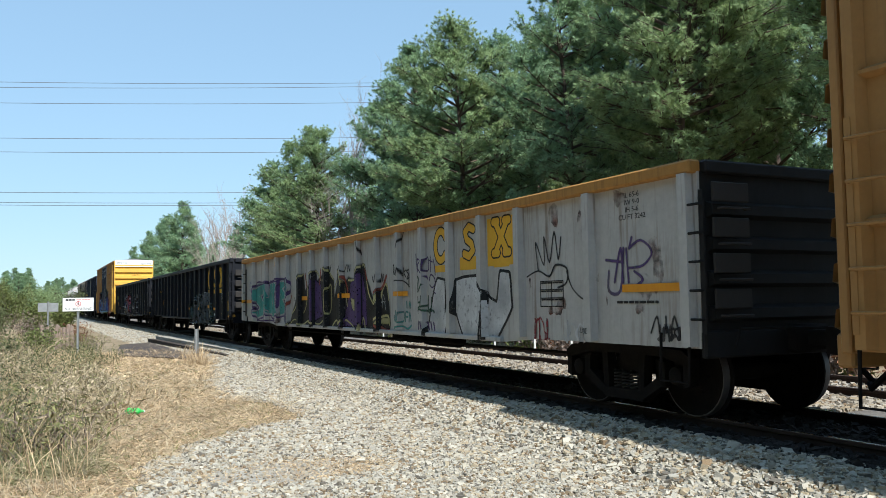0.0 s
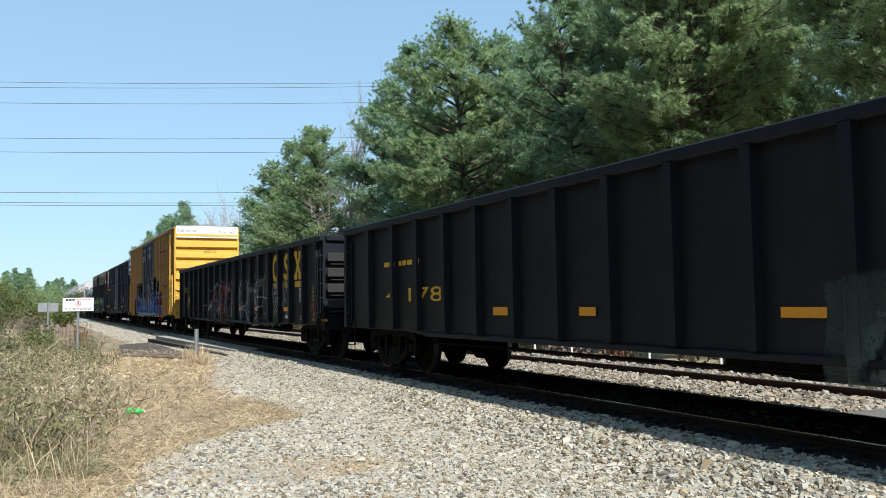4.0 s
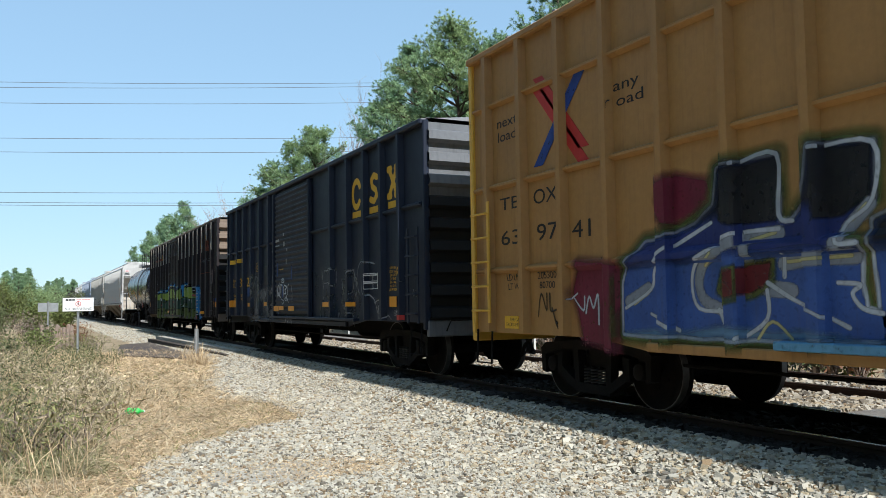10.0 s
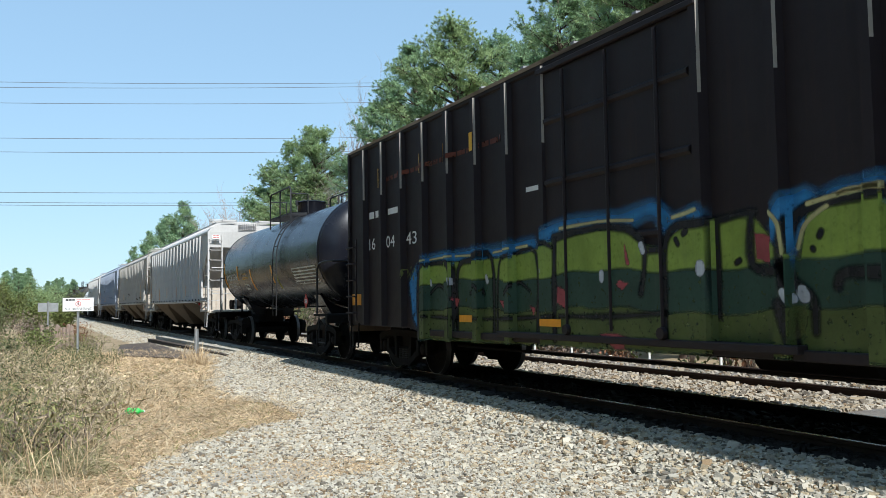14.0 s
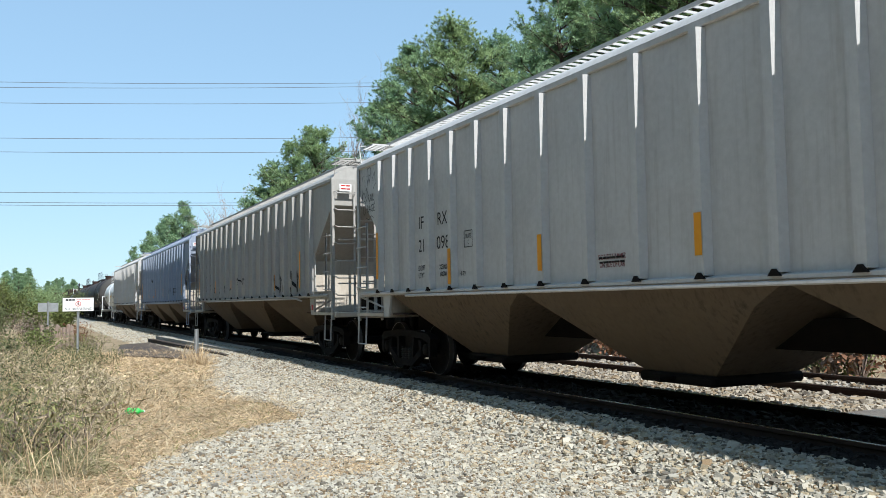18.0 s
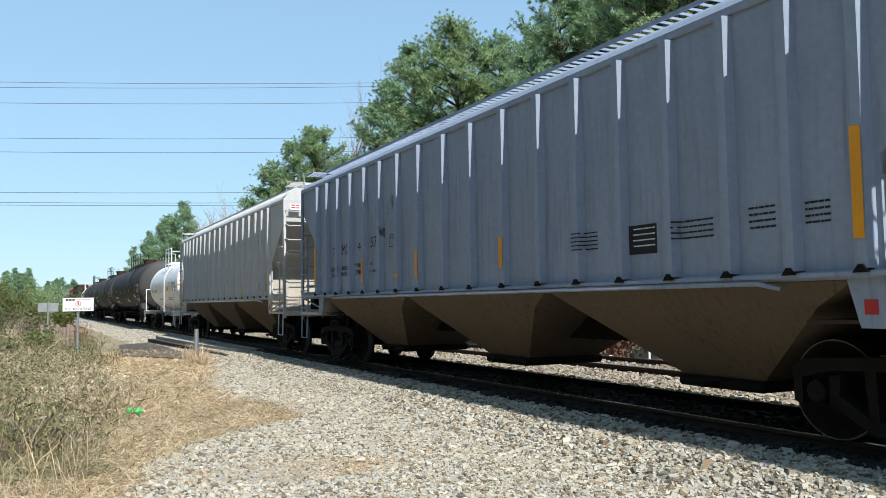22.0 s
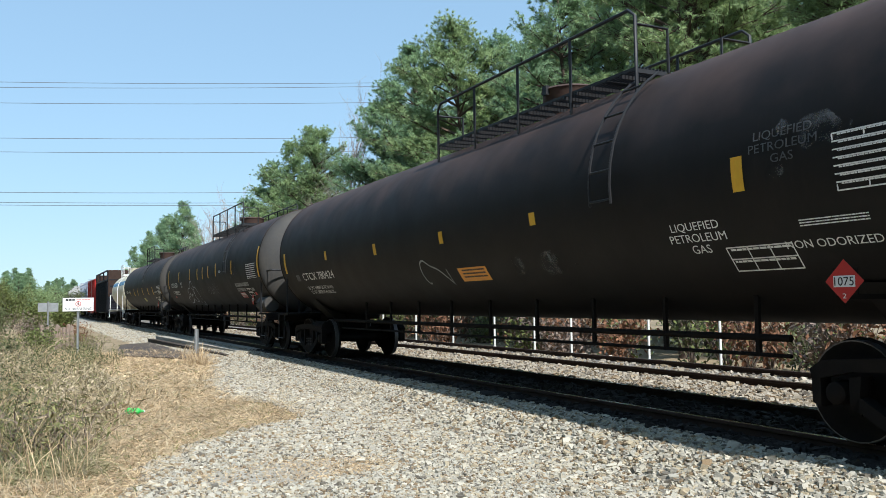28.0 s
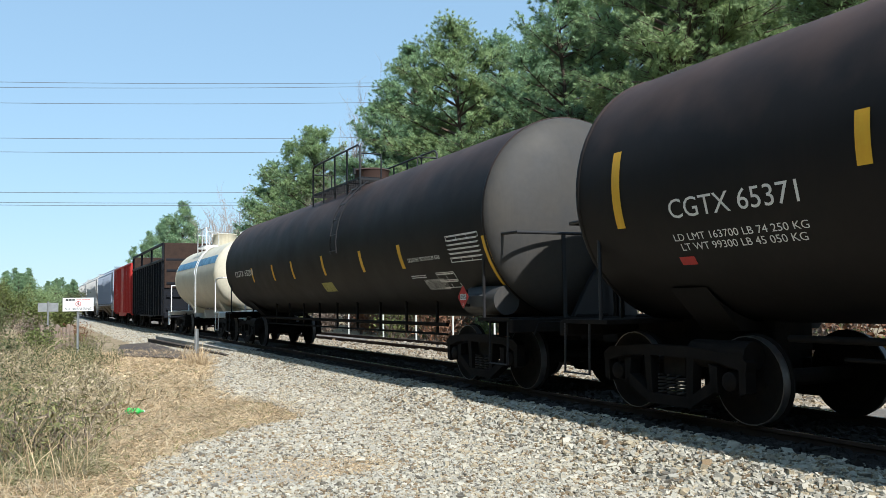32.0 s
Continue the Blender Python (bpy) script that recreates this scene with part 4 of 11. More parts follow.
        ch.loft([[(-W + 0.03, yc - w, zb - 0.06), (W - 0.03, yc - w, zb - 0.06), (W - 0.03, yc + w, zb - 0.06), (-W + 0.03, yc + w, zb - 0.06)],
                 [(-W + 0.14, yc - w * 0.80, 1.22), (W - 0.14, yc - w * 0.80, 1.22), (W - 0.14, yc + w * 0.80, 1.22), (-W + 0.14, yc + w * 0.80, 1.22)],
                 [(-0.62, yc - 0.55, 0.42), (0.62, yc - 0.55, 0.42), (0.62, yc + 0.55, 0.42), (-0.62, yc + 0.55, 0.42)]], cap=True)
        part("chute", ch, TAN, car)
        part("outlet_gate", Mesher().box(-0.72, 0.72, yc - 0.62, yc + 0.62, 0.32, 0.44, c=0.03).tube([(-0.95, yc, 0.38), (0.95, yc, 0.38)], 0.03, 8), STEEL, car, smooth=40)
    part("centre_sill", Mesher().box(-0.25, 0.25, -h + 0.3, h - 0.3, 0.75, 1.08), STEEL, car)
    part("train_line", Mesher().tube([(-W - 0.02, -h + 2.4, 1.38), (-W - 0.1, -h + 2.6, 1.43), (-W - 0.1, h - 2.6, 1.43)], 0.022, 6), paint_mat, car, smooth=50)
    part("brake_gear", Mesher().tube([(0.2, h - 1.1, 1.45), (0.2, h - 0.5, 1.45)], 0.2, 12), STEEL, car, smooth=40)
    part("brake_cylinder", Mesher().box(-0.5, -0.1, -h + 0.5, -h + 0.9, 1.15, 1.5, c=0.03), STEEL, car)
    trucks(car, (-h + 1.5, h - 1.5))
    return car, h


# ---------------------------------------------------------------- tank cars
def tank_car(label, front, rear, r, zc, paint_mat, head_mat, rail_mat, tank_half, jacket=None, platform=2.2, dome=0.42, step_side=True, pipe=True, shift=0.0):
    """front, rear: the end handrails. tank_half: half length of the shell."""
    car, h = new_car("tank_car", label, front, rear)
    th = tank_half
    hd = 0.45
    shell = [(r, -th + hd + (2 * th - 2 * hd) * k / 6) for k in range(7)]
    m = Mesher().lathe(shell, 56, "y", (0, 0, zc))
    part("tank_shell", m, paint_mat, car, smooth=50)
    for s in (-1, 1):
        prof = [(r * math.sin(a), s * (th - hd + hd * math.cos(a))) for a in np.linspace(math.pi / 2, 0.0, 14)]
        part("tank_head", Mesher().lathe(prof, 56, "y", (0, 0, zc)), head_mat, car, smooth=60)
        part("weld_band", Mesher().lathe([(r + 0.001, s * (th - hd) - 0.03), (r + 0.012, s * (th - hd) - 0.02), (r + 0.012, s * (th - hd) + 0.02), (r + 0.001, s * (th - hd) + 0.03)], 56, "y", (0, 0, zc)), paint_mat, car, smooth=50)
        y = s * h
        part("end_sill", Mesher().box(-0.3, 0.3, min(y, s * (th - 2.2)), max(y, s * (th - 2.2)), 0.72, 1.10, c=0.02).box(-1.45, 1.45, y - 0.08, y + 0.08, 0.86, 1.06, c=0.02), STEEL if rail_mat is INKRAIL else rail_mat, car)
        for e in (-1, 1):
            part("end_platform", Mesher().box(min(e * 1.45, e * 0.3), max(e * 1.45, e * 0.3), min(y, y - s * 0.9), max(y, y - s * 0.9), 1.02, 1.07), STEEL if rail_mat is INKRAIL else rail_mat, car)
        # a saddle under the shell
        sad = [(r * 1.02 * math.sin(a), zc - r * 1.02 * math.cos(a)) for a in np.linspace(-0.75, 0.75, 11)]
        part("saddle", Mesher().prism(sad + [(0.6, 0.95), (-0.6, 0.95)], s * (th - 1.75) - 0.28, s * (th - 1.75) + 0.28, "y"), paint_mat, car)
        # handrail round the end
        ye = y
        rail = [(-1.42, s * (h - 0.75), 1.05), (-1.42, s * (h - 0.75), 2.10), (-1.40, s * (h - 0.68), 2.24), (-1.36, s * (h - 0.45), 2.28), (-1.30, ye, 2.28), (1.30, ye, 2.28), (1.36, s * (h - 0.45), 2.28), (1.40, s * (h - 0.68), 2.24), (1.42, s * (h - 0.75), 2.10), (1.42, s * (h - 0.75), 1.05)]
        part("handrail", Mesher().tube(rail, 0.024, 8), rail_mat, car, smooth=50)
        for x in (-0.5, 0.5):
            part("rail_post", Mesher().box(x - 0.03, x + 0.03, ye - 0.012, ye + 0.012, 1.0, 2.28), rail_mat, car)
        step(car, rail_mat, -1.44, s * (h - 0.30), 0.42, 1.02, 0.5)
        step(car, rail_mat, 1.44, s * (h - 0.30), 0.42, 1.02, 0.5)
        trucks(car, (s * (h - 1.5),))
    # dome housing and top platform, gathered under one empty walkway
    zt = zc + r
    dm = part("dome", Mesher().lathe([(0.0, zt + dome), (dome, zt + dome), (dome + 0.03, zt + dome - 0.03), (dome, zt + dome - 0.06), (dome, zt - 0.15)], 24, "z", (0, shift, 0)), paint_mat, car, smooth=50)
    part("dome_clasp", Mesher().box(-dome - 0.06, -dome + 0.02, shift - 0.05, shift + 0.05, zt + dome - 0.12, zt + dome + 0.02), rail_mat, dm)
    ph, pw = platform / 2, 0.95
    pa, pb = shift - ph, shift + ph
    for s in (-1, 1):
        pl = Mesher()
        for k in range(9):
            x = s * (0.50 + 0.055 * k)
            pl.box(x - 0.008, x + 0.008, pa, pb, zt - 0.06, zt - 0.02)
        for k in range(int(platform / 0.3) + 1):
            y = pa + platform * k / int(platform / 0.3)
            pl.box(min(s * 0.48, s * 0.96), max(s * 0.48, s * 0.96), y - 0.012, y + 0.012, zt - 0.10, zt - 0.05)
        wk = part("top_walkway", pl, rail_mat, car)
        rl = Mesher()
        rl.tube([(s * pw, pa, zt - 0.35), (s * pw, pa, zt + 0.60), (s * pw, pa + 0.12, zt + 0.70), (s * pw, pb - 0.12, zt + 0.70), (s * pw, pb, zt + 0.60), (s * pw, pb, zt - 0.35)], 0.023, 7)
        part("top_railing", rl, rail_mat, wk, smooth=50)
        for q in ((0.25, 0.5, 0.75) if platform > 3 else (0.5,)):
            y = pa + platform * q
            part("railing_post", Mesher().tube([(s * pw, y, zt - 0.35), (s * pw, y, zt + 0.70)], 0.022, 7), rail_mat, wk, smooth=50)
        for y in (pa, pb):
            part("railing_return", Mesher().tube([(s * pw, y, zt + 0.5), (s * (pw - 0.5), y, zt + 0.5), (s * (pw - 0.5), y, zt - 0.05)], 0.02, 7), rail_mat, wk, smooth=50)
    # side ladders that follow the shell
    for s in (-1, 1):
        ld = Mesher()
        for y in (pa - 0.30, pa + 0.08):
            ld.tube([(s * (r + 0.09) * math.cos(a), y, zc + (r + 0.09) * math.sin(a)) for a in np.linspace(-0.12, 1.0, 9)] if not step_side else
                    [(s * (r + 0.09), y, 1.0)] + [(s * (r + 0.09) * math.cos(a), y, zc + (r + 0.09) * math.sin(a)) for a in np.linspace(0.0, 1.0, 9)], 0.016, 6)
        z = 1.2 if step_side else zc - 0.15
        while z < zc + r * 0.8:
            a = math.asin((z - zc) / (r + 0.09)) if z > zc else 0.0
            x = s * (r + 0.09) * math.cos(a)
            ld.tube([(x, pa - 0.30, z), (x, pa + 0.08, z)], 0.014, 6)
            z += 0.34
        part("ladder", ld, rail_mat, car, smooth=50)
    if pipe:
        part("brake_pipe", Mesher().tube([(-0.9, -h + 3.0, 0.91), (-0.9, h - 3.0, 0.91)], 0.035, 8), STEEL, car, smooth=50)
        part("brake_rod", Mesher().tube([(-0.9, -h + 3.0, 0.74), (-0.9, h - 3.6, 0.74)], 0.02, 6), STEEL, car, smooth=50)
        nh = int((2 * h - 6) / 1.35)
        hm = Mesher().box(-0.92, -0.88, -0.025, 0.025, 0.72, zc - r + 0.5).mesh("pipe_hanger", STEEL)
        for k in range(nh):
            part("pipe_hanger", hm, None, car).location = (0, -h + 3.4 + 1.35 * k, 0)
    part("air_reservoir", Mesher().tube([(-0.95, h - 2.6, 0.72), (-0.95, h - 1.8, 0.72)], 0.15, 12), STEEL, car, smooth=50)
    return car, h


INKRAIL = paint("black_rail_paint", (0.02, 0.02, 0.022), 0.5, 0.2)
CREAM = paint("cream_tank_paint", (0.66, 0.60, 0.46), 0.5, 0.4, streak_colour=(0.3, 0.2, 0.1))
WHITETANK = paint("white_tank_paint", (0.80, 0.79, 0.77), 0.4, 0.35, streak_colour=(0.40, 0.30, 0.2))

# ---------------------------------------------------------------- the train, front to rear
def even(a, b, n):
    return [a + (b - a) * k / (n - 1) for k in range(n)]

H0 = 9.4
G1POSTS = [-9.8, -8.15, -6.56] + even(-5.5, 5.9, 12) + [7.05, 8.5, 9.8]
G2POSTS = [-9.78, -8.69] + even(-7.53, 7.3, 15) + [8.5, 9.78]
TBPOSTS = [-8.55, -7.75, -6.85, -5.9, -4.9, -3.8, -2.72] + even(3.3, 8.85, 7)
BLPOSTS = [-6.83, -5.97, -5.08, -4.1, -3.01] + [2.3, 3.35, 4.35, 5.3, 6.22, 7.16]
BRPOSTS = even(-8.42, -0.9, 9) + even(1.9, 8.35, 8)
LEAD, LEADH = boxcar("orange high-cube boxcar with ribbed sides, on the near track", 4.62 - 2 * H0, 4.62, 5.0, ORANGE, ORANGE, ORANGE, even(-9.2, -2.6, 6) + even(2.6, 9.2, 6), (-2.4, 2.4), (1.9, 3.1, 4.1))
GON1, G1H = gondola("white weathered gondola car with yellow top rail and graffiti", 6.3, 26.15, 2.70, WHITEGON, YELLOWTRIM, G1POSTS, GRIMYSHADE)
GON2, G2H = gondola("black gondola car with yellow markings and silver graffiti", 27.85, 47.65, 2.85, BLACKPAINT, BLACKPAINT, G2POSTS, BLACKPAINT)
GON3, G3H = gondola("black gondola car with white and red graffiti", 49.3, 69.45, 2.87, BLACKPAINT, BLACKPAINT, G2POSTS, BLACKPAINT)
TBX, TBH = boxcar("orange high-cube boxcar with dark blue doors and graffiti", 70.9, 89.65, 4.98, ORANGE, YELLOWEND, YELLOWEND, TBPOSTS, (-2.35, 2.5), (1.75, 2.95, 4.15), top_band=WHITEPAINT, sill_z=0.74, truck=2.38, pitch=0.5)
BLU, BLH = boxcar("navy blue ribbed boxcar with yellow markings", 91.35, 107.0, 4.45, BLUEBOX, BLUEEND, BLUEBOX, BLPOSTS, (-1.4, 1.62), (3.0,), zb=0.96, sill_z=0.82, low_end=GRIMYSHADE)
BRN, BRH = boxcar("rusty brown boxcar with green and blue graffiti", 108.8, 127.4, 4.45, BROWN, BROWNEND, BROWN, BRPOSTS, (-0.85, 1.86), (), sill_z=0.75, eave=0.03, low_end=GRIMYSHADE)
AXL, AXH = tank_car("glossy black tank car with white lettering", 129.0, 141.5, 1.36, 2.55, TANKGLOSS, TANKGLOSS, INKRAIL, 5.75, shift=-0.6, pipe=False)
HP1, HP1H = hopper("pale grey covered hopper with tan chutes", 142.8, 159.6, HOPGREY, HOPGREY, 18)
HP2, HP2H = hopper("cream grey covered hopper with scrawled graffiti", 161.1, 178.1, HOPWARM, HOPWARM, 18)
HP3, HP3H = hopper("blue-grey streaked covered hopper", 179.55, 196.5, HOPBLUE, HOPBLUE, 18)
HP4, HP4H = hopper("off-white covered hopper with black lettering", 198.0, 215.0, HOPGREY, HOPGREY, 18)
WTK, WTH = tank_car("short white pressure tank car with white railings", 216.5, 228.2, 1.25, 2.35, WHITETANK, WHITETANK, WHITEPAINT, 5.1, platform=2.0, dome=0.38, shift=-0.2, pipe=False)
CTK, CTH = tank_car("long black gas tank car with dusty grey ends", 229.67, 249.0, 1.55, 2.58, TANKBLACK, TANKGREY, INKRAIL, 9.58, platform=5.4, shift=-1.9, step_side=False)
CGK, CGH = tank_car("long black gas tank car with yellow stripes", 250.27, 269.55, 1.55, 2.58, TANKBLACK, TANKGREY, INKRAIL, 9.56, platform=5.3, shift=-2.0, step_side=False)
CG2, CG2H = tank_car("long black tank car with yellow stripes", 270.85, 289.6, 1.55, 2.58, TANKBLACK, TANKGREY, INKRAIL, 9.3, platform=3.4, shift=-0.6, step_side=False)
CRM, CRH = tank_car("cream tank car with a faded blue band", 290.8, 302.8, 1.34, 2.50, CREAM, CREAM, WHITEPAINT, 5.0, platform=2.0, dome=0.5, pipe=False)
BLK, BLKH = gondola("high-sided black gondola car", 304.6, 318.2, 3.7, BLACKPAINT, BLACKPAINT, even(-6.6, 6.6, 14), BLACKPAINT)
REDCAR, REDH = boxcar("faded red boxcar far down the train", 319.4, 331.2, 4.2, RED, RED, RED, even(-5.7, -1.6, 5) + even(1.6, 5.7, 5), (-1.5, 1.5), ())
HP5, HP5H = hopper("grey-blue covered hopper far down the line", 332.8, 349.5, HOPBLUE, HOPBLUE, 12)
HP6, HP6H = hopper("white covered hopper far down the line", 351.0, 367.7, HOPGREY, HOPGREY, 12)
HP7, HP7H = hopper("grey covered hopper at the tail of the train", 369.2, 385.9, HOPGREY, HOPGREY, 12)
# ---------------------------------------------------------------- pines and woods
NEEDLE = material("pine_needles", (0.31, 0.42, 0.22), 0.6, 0.0, (0.22, 0.335, 0.20), 0.35, 0.9, island=0.45, fine=0.0, spec=0.3)
NEEDLEY = material("yellow_green_pine_needles", (0.34, 0.42, 0.19), 0.6, 0.0, (0.24, 0.34, 0.165), 0.4, 0.9, island=0.45, fine=0.0, spec=0.3)
BARK = material("pine_bark", (0.11, 0.075, 0.055), 0.95, 0.0, (0.05, 0.036, 0.03), 4, 0.7, 0.8, 14, stretch=(1, 1, 0.3))
TWIG = material("bare_grey_twigs", (0.20, 0.155, 0.125), 0.9, 0.0, (0.12, 0.085, 0.07), 1.2, 0.6, island=0.4)
DEADLEAF = material("reddish_dead_leaves", (0.20, 0.10, 0.055), 0.9, 0.0, (0.12, 0.06, 0.035), 1.5, 0.7, island=0.5)
for leafy in (NEEDLE, NEEDLEY):
    nt_, lk_ = leafy.node_tree.nodes, leafy.node_tree.links
    tr_, mx_ = nt_.new("ShaderNodeBsdfTranslucent"), nt_.new("ShaderNodeMixShader")
    lk_.new(nt_["Principled BSDF"].inputs["Base Color"].links[0].from_socket, tr_.inputs["Color"])
    mx_.inputs[0].default_value = 0.42
    lk_.new(nt_["Principled BSDF"].outputs[0], mx_.inputs[1])
    lk_.new(tr_.outputs[0], mx_.inputs[2])
    lk_.new(mx_.outputs[0], nt_["Material Output"].inputs[0])
SHRUB = material("dull_green_shrub_leaves", (0.065, 0.085, 0.034), 0.7, 0.0, (0.13, 0.12, 0.05), 1.0, 0.8, island=0.5)
BUD = material("spring_yellow_green_leaves", (0.13, 0.15, 0.045), 0.7, 0.0, (0.10, 0.12, 0.035), 1.0, 0.8, island=0.5)

def blades(name, roots, ways, lengths, widths, mat, parent=None, bend=0.0, seed=0):
    """Many thin pointed blades in one mesh, each two triangles with a bend."""
    rng = np.random.default_rng(seed)
    n = len(roots)
    ways = ways / np.linalg.norm(ways, axis=1, keepdims=True)
    side = np.cross(ways, rng.normal(size=(n, 3)))
    side /= np.linalg.norm(side, axis=1, keepdims=True) + 1e-9
    mid = roots + ways * lengths[:, None] * 0.5
    tip = roots + ways * lengths[:, None] + np.array([0, 0, -1.0]) * (bend * lengths)[:, None]
    w = side * widths[:, None] * 0.5
    v = np.stack((roots - w * 0.5, mid - w, mid + w, roots + w * 0.5, tip), 1)
    me = bpy.data.meshes.new(name)
    me.vertices.add(n * 5)
    me.vertices.foreach_set("co", v.reshape(-1).astype(np.float32))
    loops = (np.array([0, 1, 2, 3, 1, 4, 2])[None] + 5 * np.arange(n)[:, None]).reshape(-1)
    me.loops.add(n * 7)
    me.loops.foreach_set("vertex_index", loops.astype(np.int32))
    me.polygons.add(n * 2)
    starts = (np.array([0, 4])[None] + 7 * np.arange(n)[:, None]).reshape(-1)
    me.polygons.foreach_set("loop_start", starts.astype(np.int32))
    me.update(calc_edges=True)
    me.validate()
    me.materials.append(mat)
    return part(name, me, None, parent)

def tufts(points, aims, per, length, width, seed, spread=0.75):
    rng = np.random.default_rng(seed)
    n = len(points)
    roots = np.repeat(points, per, 0)
    ways = np.repeat(aims, per, 0) + rng.normal(size=(n * per, 3)) * spread
    return roots, ways, rng.uniform(0.7, 1.15, n * per) * length, rng.uniform(0.7, 1.3, n * per) * width

def pine_meshes(seed, height, crown_from, spread, mat, tuft_n=9, per=24, needle=0.21):
    """Trunk, limbs and a crown of needle tufts of one pine of that height."""
    rnd = random.Random(seed)
    wood = Mesher()
    lean = (rnd.uniform(-0.02, 0.02), rnd.uniform(-0.02, 0.02))
    def axis(z):
        return Vector((lean[0] * z + 0.1 * math.sin(z * 0.4 + seed), lean[1] * z + 0.1 * math.cos(z * 0.33 + seed), z))
    r0 = height * 0.0125
    wood.tube([axis(height * k / 9) - Vector((0, 0, 0.3 if k == 0 else 0)) for k in range(10)], [r0 * (1 - k / 9.6) for k in range(10)], 8)
    pts, aims = [], []
    z = height * crown_from * 0.6
    while z < height * 0.985:
        u = (z - height * crown_from) / (height * (1 - crown_from))
        thin = u < 0
        count = rnd.choice((1, 2)) if thin else rnd.choice((3, 4, 4, 5))
        for _ in range(count):
            a = rnd.uniform(0, 2 * math.pi)
            reach = spread * (0.45 if thin else (min(1.0, 0.62 + 1.3 * u) * (1 - max(0, u) ** 2.2) + 0.07)) * rnd.uniform(0.55, 1.15)
            rise = 0.12 + 0.75 * max(0, u) + rnd.uniform(-0.15, 0.2)
            base = axis(z)
            d = Vector((math.cos(a), math.sin(a), rise)).normalized()
            path = [base + d * reach * q + Vector((0, 0, 0.10 * reach * q * q - 0.05 * reach * q)) for q in (0, 0.35, 0.7, 1.0)]
            rr = 0.012 + 0.018 * reach
            wood.tube(path, [rr, rr * 0.75, rr * 0.45, rr * 0.15], 4, cap=False)
            if thin and rnd.random() < 0.6:
                continue
            nb = max(2, int(reach * 3.1))
            for j in range(nb):
                q = 0.35 + 0.65 * (j + rnd.random()) / nb
                p = base + d * reach * q + Vector((0, 0, 0.10 * reach * q * q - 0.05 * reach * q))
                sa = a + rnd.choice((-1, 1)) * rnd.uniform(0.4, 1.2)
                sl = reach * 0.34 * (1.15 - q * 0.7) * rnd.uniform(0.7, 1.4) + 0.15
                sd = Vector((math.cos(sa), math.sin(sa), rise * 0.6 + rnd.uniform(-0.1, 0.35))).normalized()
                wood.tube([p, p + sd * sl], [rr * 0.35, rr * 0.1], 3, cap=False)
                for i in range(tuft_n):
                    w = (i + 1) / tuft_n
                    jit = Vector((rnd.gauss(0, 1), rnd.gauss(0, 1), rnd.gauss(0, 0.8))) * 0.15
                    pts.append(p + sd * sl * w + jit)
                    aims.append(sd * 0.5 + jit * 2.0 + Vector((0, 0, 0.35)))
        z += rnd.uniform(0.30, 0.55) * height / 16
    for k in range(14):
        p = axis(height * (0.93 + 0.07 * k / 14))
        pts.append(p)
        aims.append(Vector((rnd.gauss(0, 0.6), rnd.gauss(0, 0.6), 0.8)))
    pts, aims = np.array([tuple(p) for p in pts]), np.array([tuple(p) for p in aims])
    crown = blades("crown", *tufts(pts, aims, per, needle, 0.022 if per > 10 else (0.05 if per > 6 else 0.13), seed, 0.9), mat, None, 0.12, seed)
    cm = crown.data
    bpy.data.objects.remove(crown)
    return wood.mesh("trunk", BARK, 60), cm

KINDS = [pine_meshes(1, 16, 0.18, 3.6, NEEDLE), pine_meshes(2, 16, 0.30, 3.2, NEEDLE), pine_meshes(3, 16, 0.42, 3.4, NEEDLEY), pine_meshes(4, 16, 0.22, 3.9, NEEDLEY), pine_meshes(5, 16, 0.10, 3.0, NEEDLE, 5, 9, 0.42), pine_meshes(6, 16, 0.10, 3.0, NEEDLE, 3, 4, 0.8)]

def pine(kind, x, y, height, turn, wide=1.0, label="tall green pine tree at the edge of the woods"):
    t = thing("pine_tree", label, "tree", Matrix.Translation((x, y, lie(x, y))) @ Matrix.Rotation(turn, 4, "Z"), group="pines along the railway")
    s = height / 16
    for me, nm in zip(KINDS[kind], ("trunk", "crown")):
        part(nm, me, None, t).scale = (s * wide, s * wide, s)
    return t

FRONT = [(24, 197.1, 16.7), (23, 166.2, 18.4), (21, 131.8, 17.7), (21, 80.1, 15.9), (23, 78.7, 17.7), (20, 62.1, 15.6), (21, 49.5, 16.2), (23, 48.9, 18.6),
         (19, 35.7, 15.9), (22, 36.9, 15.9), (25, 38.0, 16.4), (19, 26.4, 15.0), (22.5, 27.5, 16.4), (17.6, 19.0, 14.6), (20.6, 21.0, 16.5), (24, 17.0, 17.0), (19.4, 12.6, 13.4)]
for k, (x, y, hh) in enumerate(FRONT):
    kind = (4 if y > 100 else (0, 1, 3, 0, 2, 3)[k % 6]) if k < 11 else (2, 3, 0, 1, 2, 2, 3, 1)[k % 8]
    pine(kind, x, y, hh, k * 1.3, 1.14 if k < 11 else 1.05)
rw = random.Random(8)
for k, (x, y, hh) in enumerate([(23, 218, 16.5), (22, 181, 17.2), (25, 150, 17.5), (20, 141, 16.5), (25, 88, 14.5), (19, 71, 12), (20, 43, 12.5), (27, 44, 16), (27, 30, 16.5), (26.5, 23, 17), (31, 45, 18), (28, 52, 17), (30, 28, 18)]):
    pine(4 if y > 80 or x > 26.5 else (0, 3, 2)[k % 3], x, y, hh, 0.7 + k * 1.9)
for k in range(26):
    y = 8 + 8.2 * k + rw.uniform(-3, 3)
    x = rw.uniform(28, 40)
    tall = rw.uniform(11, 14.5)
    pine(5 if y > 60 else 4, x, y, tall * (0.45 if 28 < y < 54 else 1.0), k * 2.1, label="pine tree deeper in the woods")

